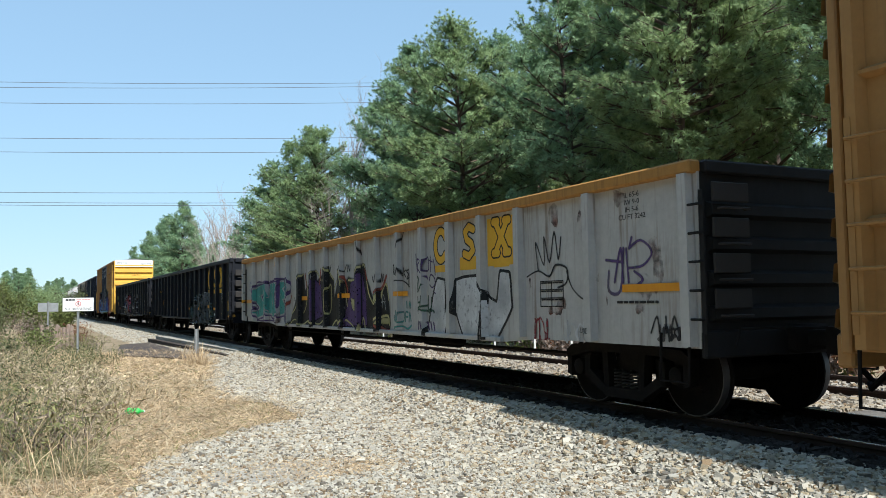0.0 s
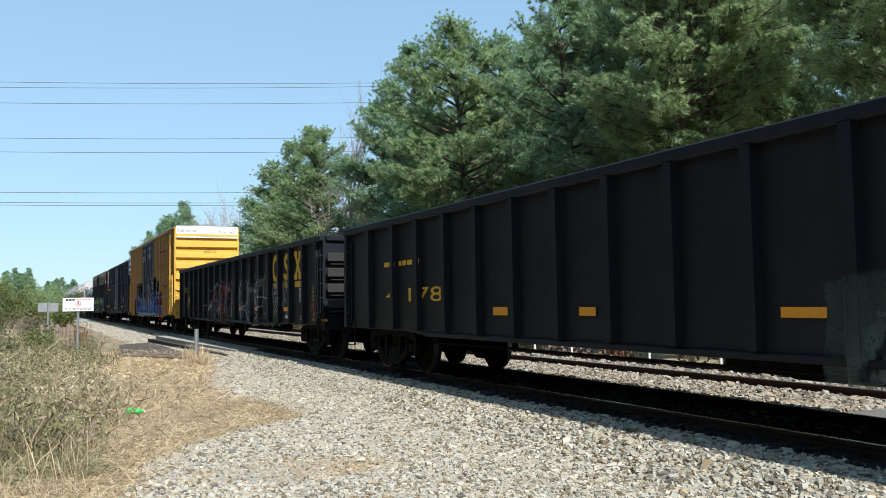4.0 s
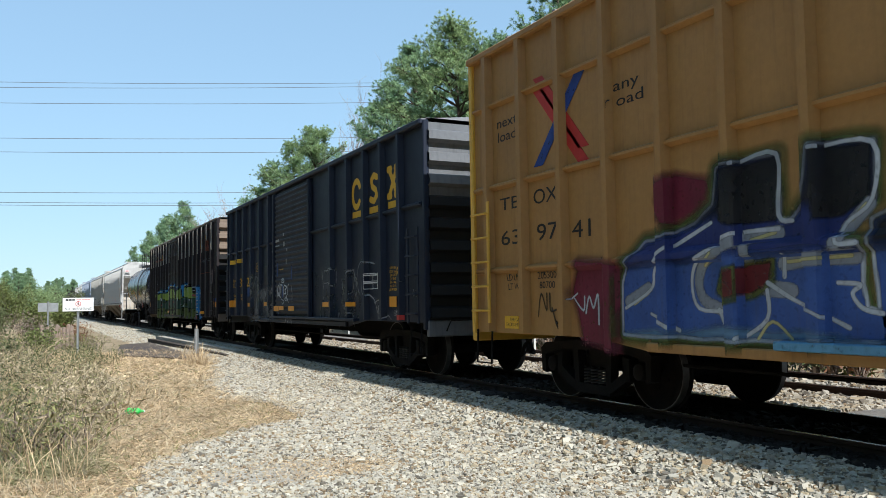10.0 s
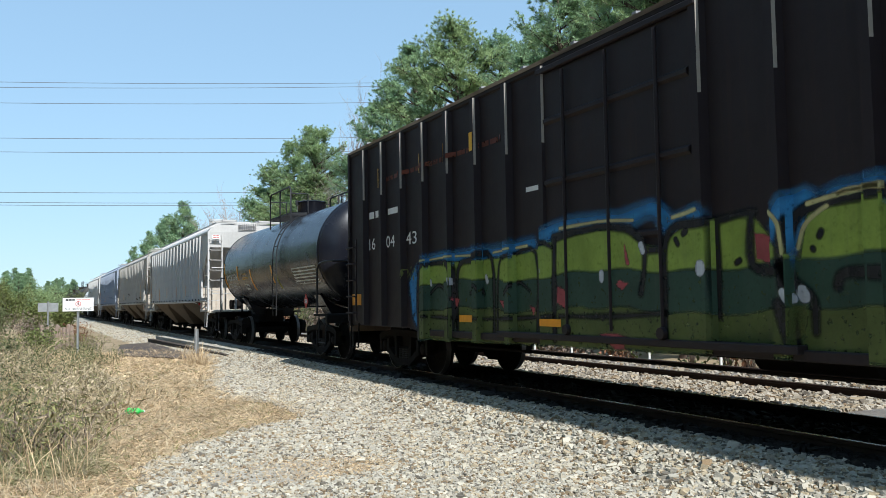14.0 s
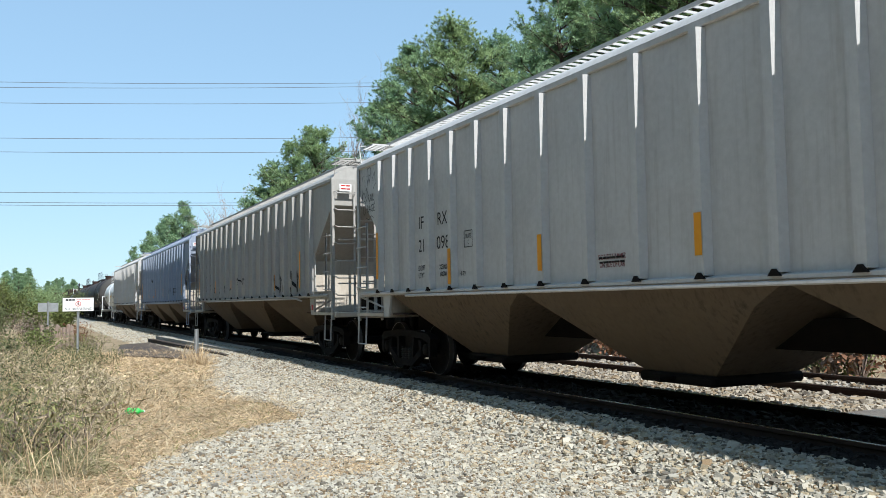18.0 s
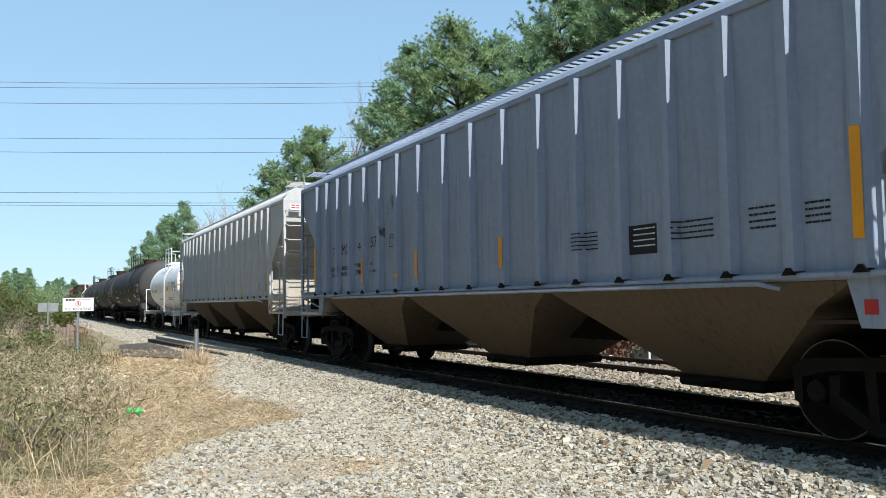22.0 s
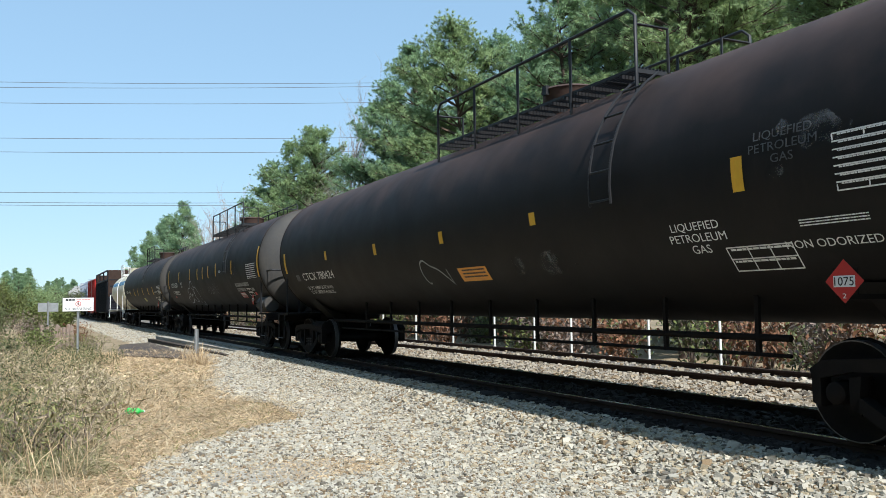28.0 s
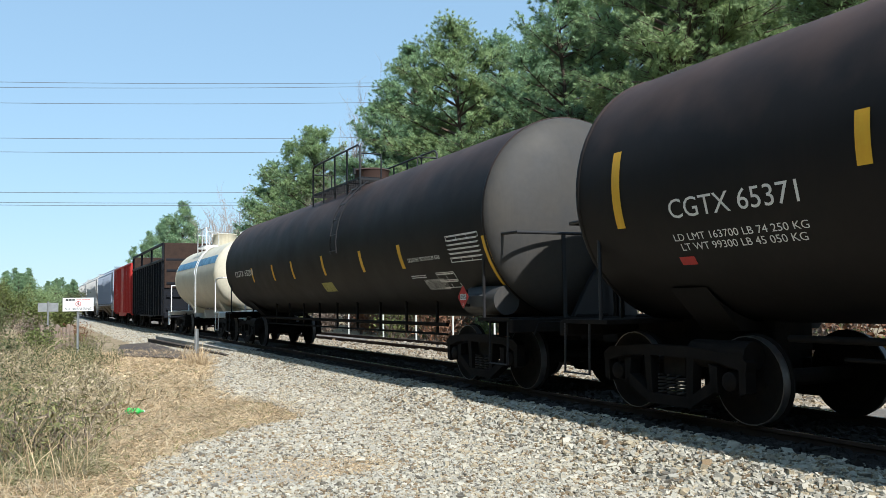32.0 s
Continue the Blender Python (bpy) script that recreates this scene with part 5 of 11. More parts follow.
PALETWIG = material("pale_grey_bare_branches", (0.40, 0.335, 0.285), 0.9, 0.0, (0.27, 0.215, 0.185), 1.2, 0.6, island=0.4)

def bare_tree(x, y, height, seed, mat=PALETWIG, dense=1.0, label="leafless grey-brown tree in the woods"):
    rnd = random.Random(seed)
    wood = Mesher()
    def grow(p, d, length, r, level):
        q = [p]
        for k in range(3):
            d = (d + Vector((rnd.gauss(0, 0.10), rnd.gauss(0, 0.10), 0.06))).normalized()
            q.append(q[-1] + d * length / 3)
        wood.tube(q, [r, r * 0.85, r * 0.7, r * 0.5], 4 if level else 6, cap=False)
        if level < 4:
            for k in range(int((5, 5, 4, 4)[level] * dense)):
                at = q[1 + (k % 3)]
                nd = (d + Vector((rnd.gauss(0, 0.6), rnd.gauss(0, 0.6), 0.25 + rnd.gauss(0, 0.25)))).normalized()
                grow(at, nd, length * rnd.uniform(0.38, 0.62), max(0.006, r * 0.42), level + 1)
    grow(Vector((0, 0, -0.3)), Vector((0, 0, 1)), height * 0.62, height * 0.009, 0)
    t = thing("bare_tree", label, "tree", Matrix.Translation((x, y, lie(x, y))), group="bare trees in the woods")
    part("trunk", wood, mat, t)
    return t

for k, (x, y, hh) in enumerate([(22, 107.2, 14.4), (20, 98.0, 12.5), (21, 93.2, 13.0), (21.6, 57.2, 15.6), (21.0, 60.5, 12.5), (26, 33.0, 11), (24, 25.0, 10), (27, 29, 11), (24, 112, 13), (21, 102, 13.5), (23, 118, 15), (20.5, 88, 11.5)]):
    bare_tree(x, y, hh, 30 + k, dense=1.45 if 3 <= k <= 4 else 1.2)

# distant woods that close the view down the line
for k in range(34):
    u = rw.random()
    y = rw.uniform(150, 260)
    x = -3 - 0.30 * (y - 130) * u - 2 + 6 * rw.random() - 12
    x = y * (-0.075 + 0.118 * (k / 34)) + rw.uniform(-2, 2)
    pine(4, x, y, (rw.uniform(0.062, 0.078) - (0.018 if k > 20 else 0)) * y * 0.66, k * 1.7, 1.25, "far pine tree closing the view down the line")
# out of view: pines added beside and behind the eye to dim the skylight
for k in range(64):
    pine(5, rw.uniform(-28, -17), -24 + 2.4 * k + rw.uniform(-1, 1), rw.uniform(15, 20), k * 1.1, 1.35, "unseen pine tree beside the clearing, added to hold back skylight")
for k in range(22):
    pine(5, -26 + 2.6 * k + rw.uniform(-1, 1), rw.uniform(-36, -27), rw.uniform(12, 16), k * 1.1, 1.35, "unseen pine tree behind the clearing, added to hold back skylight")
# also out of view: a row added behind on the right, dimming the skylight
for k in range(16):
    pine(5, rw.uniform(18, 27), -38 + 1.8 * k, rw.uniform(13, 17), k * 1.7)

def bush(x, y, r, hgt, mat, seed, name="bush", label="low scrubby bush", leaves=900, leaf=0.07):
    rng = np.random.default_rng(seed)
    t = thing(name, label, "bush", Matrix.Translation((x, y, lie(x, y))), group="scrub bushes")
    stems = Mesher()
    tips, aims = [], []
    for k in range(16):
        a, b = rng.uniform(0, 6.28), rng.uniform(0.1, 0.9)
        d = Vector((math.cos(a) * b * r, math.sin(a) * b * r, hgt * rng.uniform(0.6, 1.0)))
        q = [Vector((0, 0, -0.05)) + d * s + Vector((rng.normal(), rng.normal(), 0)) * 0.06 * s for s in (0, 0.4, 0.75, 1.0)]
        stems.tube(q, [0.02, 0.014, 0.009, 0.004], 4, cap=False)
        for j in range(leaves // 16):
            s = rng.uniform(0.25, 1.05)
            p = d * s + Vector(rng.normal(size=3)) * 0.22 * min(r, 1.3)
            tips.append((p.x, p.y, max(0.02, p.z)))
            aims.append(rng.normal(size=3) + np.array([0, 0, 0.4]))
    part("stem", stems, TWIG, t)
    tips, aims = np.array(tips), np.array(aims)
    blades("foliage", tips, aims, rng.uniform(0.7, 1.4, len(tips)) * leaf * 2, rng.uniform(0.7, 1.3, len(tips)) * leaf, mat, t, 0.2, seed)
    return t

# young growth at the far end of the clearing, and along the second track
for k, (x, y, r, hgt, mt) in enumerate([(1.5, 92, 2.4, 3.7, NEEDLEY), (-1.5, 84, 2.6, 4.2, BUD), (3.6, 98, 2.2, 3.4, SHRUB), (-4.5, 96, 2.6, 3.8, SHRUB), (0.3, 70, 1.3, 1.9, BUD), (2.6, 80, 1.2, 1.7, BUD), (-2.5, 66, 1.6, 2.2, SHRUB), (4.0, 120, 2.0, 3.4, SHRUB)]):
    bush(x, y, r, hgt, mt, 60 + k, leaves=5200, leaf=0.075, label="young yellow-green tree at the end of the clearing")
for k in range(84):
    y = 7 + 0.75 * k + rw.uniform(-0.8, 0.8)
    x = rw.uniform(13.6, 19.5)
    bush(x, y, rw.uniform(0.8, 1.5), rw.uniform(1.0, 2.6), (DEADLEAF, BUD, TWIG, SHRUB, DEADLEAF)[k % 5], 80 + k, leaves=560, leaf=0.07, label="scrubby undergrowth bush beyond the second track")
# ---------------------------------------------------------------- dry grass and brambles
def grass_patch(name, n, pick, length, width, flat, mat, seed, bend, parent_label):
    rng = np.random.default_rng(seed)
    pts = []
    while len(pts) < n:
        p = pick(rng)
        if p is not None:
            pts.append((p[0], p[1], lie(p[0], p[1]) - 0.01))
    pts = np.array(pts)
    ways = rng.normal(size=(n, 3)) * np.array([flat, flat, 0.25]) + np.array([0, 0, 1.0 - 0.55 * min(1, flat)])
    ways[:, 2] = np.abs(ways[:, 2]) + 0.03
    # patchy height
    patch = np.array([0.65 + 0.7 * max(0, noise.noise((p[0] * 0.9, p[1] * 0.9, seed)) + 0.35) for p in pts])
    ob = blades(name, pts, ways, rng.uniform(0.5, 1.2, n) * length * patch, rng.uniform(0.6, 1.3, n) * width, mat, None, bend, seed)
    return tagged(ob, parent_label, "grass", kind="stuff")

def in_straw(y0, y1, x0, power=1.0):
    def pick(rng):
        y = y0 + (y1 - y0) * rng.random() ** power
        e = edge(y)
        x = rng.uniform(x0, e + 0.35)
        if x > e + 0.22 * noise.noise((x * 1.3, y * 1.3, 0)) + 0.1:
            return None
        return x, y
    return pick

GREYGRASS = material("grey_dead_stalks", (0.46, 0.38, 0.25), 0.85, 0.0, (0.2, 0.155, 0.10), 1.2, 0.7, island=0.6, spec=0.2)
OLIVE = material("olive_weeds", (0.22, 0.21, 0.085), 0.8, 0.0, (0.14, 0.15, 0.06), 1.2, 0.7, island=0.5, spec=0.2)
grass_patch("dry_grass", 52000, in_straw(6.5, 16, -2.2, 1.2), 0.20, 0.006, 1.6, STRAW, 21, 0.35, "matted dry straw-coloured grass beside the gravel")
grass_patch("dry_grass", 30000, in_straw(15, 34, -3.0, 1.1), 0.30, 0.011, 1.3, STRAW, 22, 0.35, "matted dry straw-coloured grass beside the gravel")
grass_patch("tall_dry_grass", 5000, in_straw(8, 20, -2.2, 1.0), 0.46, 0.007, 0.7, GREYGRASS, 23, 0.25, "taller grey dead grass stalks")
grass_patch("weeds", 9000, in_straw(7.5, 30, -3.0, 1.2), 0.12, 0.012, 1.1, OLIVE, 25, 0.2, "low olive green weeds in the dry grass")

def on_patch(rng):
    a, q = rng.uniform(0, 6.28), math.sqrt(rng.random())
    return 2.4 + 1.15 * q * math.cos(a), 8.5 + 0.62 * q * math.sin(a)
grass_patch("dry_grass", 12000, on_patch, 0.13, 0.005, 2.4, STRAW, 26, 0.3, "flattened patch of dry straw on the gravel")
def by_post(rng):
    return 4.38 + rng.normal() * 0.16, 25.0 + rng.normal() * 0.3
grass_patch("tall_dry_grass", 260, by_post, 0.95, 0.012, 0.30, STRAW, 27, 0.2, "tall dry broom grass round a steel post")

def bramble(x, y, r, hgt, seed, mats, canes=90, leaves=500):
    rng = np.random.default_rng(seed)
    t = thing("bramble", "tangled grey-brown bramble thicket with olive leaves", "bush", Matrix.Translation((x, y, lie(x, y))), group="bramble thicket")
    m = Mesher()
    tips, aims = [], []
    for k in range(canes):
        a, q = rng.uniform(0, 6.28), r * math.sqrt(rng.random())
        p = Vector((q * math.cos(a), q * math.sin(a), -0.05))
        a2 = rng.uniform(0, 6.28)
        l = hgt * rng.uniform(0.7, 1.5)
        out = rng.uniform(0.2, 1.1)
        path = []
        for s in (0, 0.25, 0.5, 0.75, 1.0):
            h_ = l * (s * 1.5 - s * s * rng.uniform(0.7, 1.2))
            path.append(p + Vector((math.cos(a2) * out * l * s, math.sin(a2) * out * l * s, max(0.03, h_))) + Vector(rng.normal(size=3)) * 0.03)
        w = rng.uniform(0.003, 0.0085)
        m.tube(path, [w, w, w * 0.8, w * 0.6, w * 0.3], 3, cap=False)
        for j in range(leaves // canes):
            s = rng.integers(1, 5)
            b = path[s].lerp(path[s - 1], rng.random())
            tips.append(tuple(b + Vector(rng.normal(size=3)) * 0.05))
            aims.append(rng.normal(size=3))
    tagged(part("cane_tangle", m, mats[0], t), kind="stuff")
    tips, aims = np.array(tips), np.array(aims)
    blades("leaves", tips, aims, rng.uniform(0.05, 0.13, len(tips)), rng.uniform(0.010, 0.026, len(tips)), mats[1], t, 0.2, seed)
    return t

def in_thicket(y0, y1, power):
    def pick(rng):
        y = y0 + (y1 - y0) * rng.random() ** power
        left, right = -0.058 * y - 0.5, 0.052 * y + 0.2
        x = rng.uniform(left, right)
        if 0.008 < x / y < 0.046 and 24 < y < 37.3 and rng.random() < 0.9:
            return None
        if noise.noise((x * 0.8, y * 0.5, 5)) + 0.9 * (x - right) / (right - left) > 0.12 and rng.random() < 0.8:
            return None
        return x, y
    return pick
WEED = material("grey_green_weeds", (0.15, 0.165, 0.07), 0.85, 0.0, (0.29, 0.235, 0.135), 0.8, 0.8, island=0.6, spec=0.2)
grass_patch("weeds", 24000, in_thicket(9.5, 22, 1.1), 0.40, 0.007, 1.15, WEED, 41, 0.35, "shaggy grey-green weeds among the brambles")
grass_patch("weeds", 16000, in_thicket(20, 42, 1.1), 0.60, 0.013, 1.0, WEED, 42, 0.35, "shaggy grey-green weeds among the brambles")
grass_patch("tall_dry_grass", 900, in_thicket(8.3, 22, 1.0), 0.85, 0.007, 0.30, STRAW, 43, 0.15, "tall pale dead stems standing above the weeds")

CANE = material("pale_bramble_canes", (0.40, 0.32, 0.19), 0.85, 0.0, (0.22, 0.18, 0.09), 2.0, 0.7, island=0.6)
rb_ = random.Random(17)
for k in range(44):
    y = 11 + 30 * (k / 44) ** 1.15
    # the thicket lies along the left of the path and widens with distance
    left, right = -0.055 * y - 0.4, 0.052 * y + 0.15
    x = left + (right - left) * rb_.random()
    if 22 < y < 37.6 and 0.0 < x / y < 0.052:
        x -= 1.6
    bramble(x, y, rb_.uniform(0.5, 0.9), rb_.uniform(0.45, 0.85) + (0.2 if y > 20 else 0), 100 + k, (CANE if k % 3 else TWIG, (OLIVE, SHRUB, GREYGRASS)[k % 3]), 80, 1100)
for k, (x, y, r, hg, mt) in enumerate([(0.25, 30.5, 0.6, 0.95, BUD), (-0.6, 26, 0.6, 0.8, SHRUB), (0.5, 38, 0.8, 1.0, SHRUB), (-1.5, 44, 1.2, 1.3, SHRUB), (1.9, 42, 0.7, 0.8, DEADLEAF), (-0.2, 52, 1.2, 1.4, TWIG)]):
    bush(x, y, r, hg, mt, 200 + k, leaves=900, leaf=0.05, label="small yellow-green bush in the brambles")
# ---------------------------------------------------------------- painted words, tape and graffiti on the cars
SURF = {}
def flat(car, w, posts=(), half=0.085, core=0.055, depth=0.107, door=None, girts=()):
    """How far the near side of a car stands out at each y: panel plus its posts."""
    def out(y, z):
        if door and door[0] - 0.03 < y < door[1] + 0.03:
            return door[2]
        o = 0.0
        for p in posts:
            d = abs(y - p)
            if d < half + 0.02:
                o = max(o, depth if d < core + 0.025 else depth * (half + 0.02 - d) / (half - core - 0.005))
        for g in girts:
            o = max(o, min(0.073, 0.073 * (0.075 - abs(z - g)) / 0.03))
        return w + min(depth, o)
    SURF[car.name] = out

def round_side(car, r, zc):
    SURF[car.name] = lambda y, z: math.sqrt(max(0.01, r * r - (z - zc) ** 2))

flat(GON1, 1.40, G1POSTS, 0.078, 0.05)
flat(GON2, 1.40, G2POSTS, 0.078, 0.05)
flat(GON3, 1.40, G2POSTS, 0.078, 0.05)
flat(LEAD, 1.44)
flat(TBX, 1.44, TBPOSTS, door=(-2.35, 2.5, 1.552), girts=(1.75, 2.95, 4.15))
flat(BLU, 1.44, BLPOSTS, door=(-1.40, 1.62, 1.537))
flat(BRN, 1.44, BRPOSTS, door=(-0.85, 1.86, 1.547))
for hop, hh in ((HP1, HP1H), (HP2, HP2H), (HP3, HP3H), (HP4, HP4H)):
    flat(hop, 1.45, HRIBS)
for tk, r_, z_ in ((AXL, 1.36, 2.55), (WTK, 1.25, 2.35), (CTK, 1.55, 2.58), (CGK, 1.55, 2.58), (CG2, 1.55, 2.58), (CRM, 1.34, 2.50)):
    round_side(tk, r_, z_)

def settle(me, car, lift):
    """Lays a flat sheet of paint, given in y and z with its thickness in x, onto the side of a car."""
    out = SURF[car.name]
    for v in me.vertices:
        v.co.x = -out(v.co.y, v.co.z) - lift + v.co.x
    return me

def words(car, text, y, z, w, h, mat, lift=0.004, name="lettering"):
    """Words that fill the box w by h, with its middle at y, z on the near side of a car."""
    ob = lettering(name, text, 0.2, (0, 0, 0), mat, car)
    me = ob.data
    co = np.array([v.co[:] for v in me.vertices])
    lo, hi = co.min(0), co.max(0)
    for v in me.vertices:
        v.co.y = y + (v.co.y - (lo[1] + hi[1]) / 2) * w / (hi[1] - lo[1])
        v.co.z = z + (v.co.z - (lo[2] + hi[2]) / 2) * h / (hi[2] - lo[2])
        v.co.x *= 0.5
    out = SURF[car.name]
    # each letter lies flat at the depth of the sheet or post under its middle
    root = list(range(len(me.vertices)))
    def find(i):
        while root[i] != i:
            root[i] = root[root[i]]
            i = root[i]
        return i
    for e in me.edges:
        root[find(e.vertices[0])] = find(e.vertices[1])
    signs = {}
    for v in me.vertices:
        signs.setdefault(find(v.index), []).append(v)
    for vs in signs.values():
        ym = (min(v.co.y for v in vs) + max(v.co.y for v in vs)) / 2
        for v in vs:
            v.co.x += -out(ym, v.co.z) - lift
    return ob

def words_front(car, text, x, y, z, w, h, mat, name="lettering"):
    ob = lettering(name, text, 0.2, (0, 0, 0), mat, car, "front")
    me = ob.data
    co = np.array([v.co[:] for v in me.vertices])
    lo, hi = co.min(0), co.max(0)
    for v in me.vertices:
        v.co.x = x + (v.co.x - (lo[0] + hi[0]) / 2) * w / (hi[0] - lo[0])
        v.co.z = z + (v.co.z - (lo[2] + hi[2]) / 2) * h / (hi[2] - lo[2])
        v.co.y = y + v.co.y * 0.5
    return ob

def slab(car, name, y, z, w, h, mat, lift=0.004, tilt=False, parent=None, label=""):
    """A strip, plate or label stuck on the near side; tilt stands it on its corner."""
    m = Mesher()
    if tilt:
        m.prism([(y - w / 2, z), (y, z - h / 2), (y + w / 2, z), (y, z + h / 2)], -0.003, 0.0)
    else:
        ny, nz = max(1, int(w / 0.05)), max(1, int(h / 0.05))
        m.add([(0.0, y - w / 2 + w * i / ny, z - h / 2 + h * j / nz) for i in range(ny + 1) for j in range(nz + 1)],
              [(i * (nz + 1) + j, (i + 1) * (nz + 1) + j, (i + 1) * (nz + 1) + j + 1, i * (nz + 1) + j + 1) for i in range(ny) for j in range(nz)])
    me = settle(m.mesh(name, mat), car, lift)
    return part(name, me, None, parent or car, label)

def print_lines(car, y, z, w, h, rows, mat, seed=1, name="small_print", thick=0.45):
    ob = bars(name, car, mat, 0.0, y, z + h / 2, w, rows, h / rows * thick, h / rows * (1 - thick), seed)
    settle(ob.data, car, 0.004)
    return ob

def table(car, y, z, w, h, rows, cols, mat, fill=True, seed=2):
    ob = data_panel(car, mat, 0.0, y, z, w, h, rows, cols)
    settle(ob.data, car, 0.004)
    if fill:
        b = print_lines(car, y, z - h / rows * 0.12, w * 0.92, h, rows, mat, seed, thick=0.17)
        b.parent = ob
    return ob

def placard(car, y, z, s, number, klass, out=None):
    keep = SURF[car.name]
    if out:
        SURF[car.name] = lambda a, b: out
    p = slab(car, "hazard_placard", y, z, s, s, RED, 0.008, True, label="red diamond hazard placard")
    q = slab(car, "placard_panel", y, z, s * 0.56, s * 0.26, WHITEINK, 0.012, parent=p)
    words(car, number, y, z, s * 0.5, s * 0.2, INK, 0.016).parent = p
    words(car, klass, y, z - s * 0.33, s * 0.09, s * 0.11, WHITEINK, 0.014).parent = p
    SURF[car.name] = keep
    if out:
        part("placard_holder", Mesher().box(-out, -out + 0.02, y - s * 0.3, y + s * 0.3, z - s * 0.3, z + s * 0.3).box(-out + 0.005, -out + 0.5, y - 0.02, y + 0.02, z - s * 0.3 - 0.04, z - s * 0.3), STEEL, car)
    return p

# ---- graffiti: fields of distance to strokes, cut out at a level and laid on the car
def strokes_field(lines, Y, Z):
    F = np.full(Y.shape, 9.0)
    for pts in lines:
        for (a, b), (c, d) in zip(pts, pts[1:]):
            vx, vz = c - a, d - b
            t = np.clip(((Y - a) * vx + (Z - b) * vz) / (vx * vx + vz * vz + 1e-9), 0, 1)
            F = np.minimum(F, np.hypot(Y - a - t * vx, Z - b - t * vz))
    return F

def cut(car, name, Y, Z, F, level, mat, lift, label="", soft=0.0):
    """The part of a field below a level, as a sheet of paint that thins out over a soft edge."""
    G = F - level - soft
    pos, vs, fs, fade = {}, [], [], []
    def vert(y, z, key, g=0.0):
        if key not in pos:
            pos[key] = len(vs)
            vs.append((0.0, y, z))
            fade.append(min(1.0, max(0.0, 1 + g / (2 * soft))) if soft else 0.0)
        return pos[key]
    ins = G < 0
    cell = ins[:-1, :-1] | ins[1:, :-1] | ins[1:, 1:] | ins[:-1, 1:]
    for i, j in zip(*np.nonzero(cell)):
        ring = ((i, j), (i + 1, j), (i + 1, j + 1), (i, j + 1))
        face = []
        for k in range(4):
            a, b = ring[k], ring[(k + 1) % 4]
            ga, gb = G[a], G[b]
            if ga < 0:
                face.append(vert(Y[a], Z[a], a, ga))
            if (ga < 0) != (gb < 0):
                t = ga / (ga - gb)
                key = (a, b) if a < b else (b, a)
                face.append(vert(Y[a] + t * (Y[b] - Y[a]), Z[a] + t * (Z[b] - Z[a]), key))
        if len(face) >= 3:
            fs.append(face[::-1])
    if not fs:
        return None
    out = SURF[car.name]
    vs = [(-out(y, z) - lift, y, z) for _, y, z in vs]
    me = bpy.data.meshes.new(name)
    me.from_pydata(vs, [], fs)
    if soft:
        me.attributes.new("thin", "FLOAT", "POINT").data.foreach_set("value", fade)
    me.materials.append(mat)
    return part(name, me, None, car, label)

def grid(y, z, w, h, res, pad=0.25):
    ys = np.arange(y - w / 2 - pad, y + w / 2 + pad + res, res)
    zs = np.arange(max(0.55, z - h / 2 - pad), z + h / 2 + pad + res, res)
    return np.meshgrid(ys, zs, indexing="ij")

GLYPHS = [
    [[(-.35, -.9), (-.25, .8), (.2, .9), (.4, .35), (-.2, .1), (.42, -.9)]],
    [[(.38, .8), (-.2, .9), (-.4, .4), (.3, -.1), (.35, -.7), (-.35, -.9)]],
    [[(0, .9), (-.38, .3), (-.38, -.5), (0, -.9), (.38, -.5), (.38, .3), (0, .9)]],
    [[(-.35, .9), (-.38, -.85), (.4, -.9)], [(-.3, 0), (.25, .1)]],
    [[(-.4, -.9), (-.3, .8), (.1, -.4), (.4, .9), (.42, -.9)]],
    [[(-.4, -.9), (-.05, .95), (.1, .95), (.42, -.9)], [(-.25, -.2), (.28, -.2)]],
    [[(-.4, .9), (.0, -.1), (.42, .9)], [(0, -.1), (-.1, -.95)]],
]
def glyph_lines(n, y, z, w, h, seed, fat=0.3):
    rnd = random.Random(seed)
    cw, lines = w / n, []
    for k in range(n):
        g = rnd.choice(GLYPHS)
        cy, lean = y + w / 2 - cw * (k + 0.5), rnd.uniform(-0.15, 0.15)
        for poly in g:
            lines.append([(cy - (a + lean * b) * cw * 1.02 + rnd.uniform(-.02, .02), z + b * (h / 2 - fat * cw * 0.6) * rnd.uniform(0.85, 1.05)) for a, b in poly])
    return lines

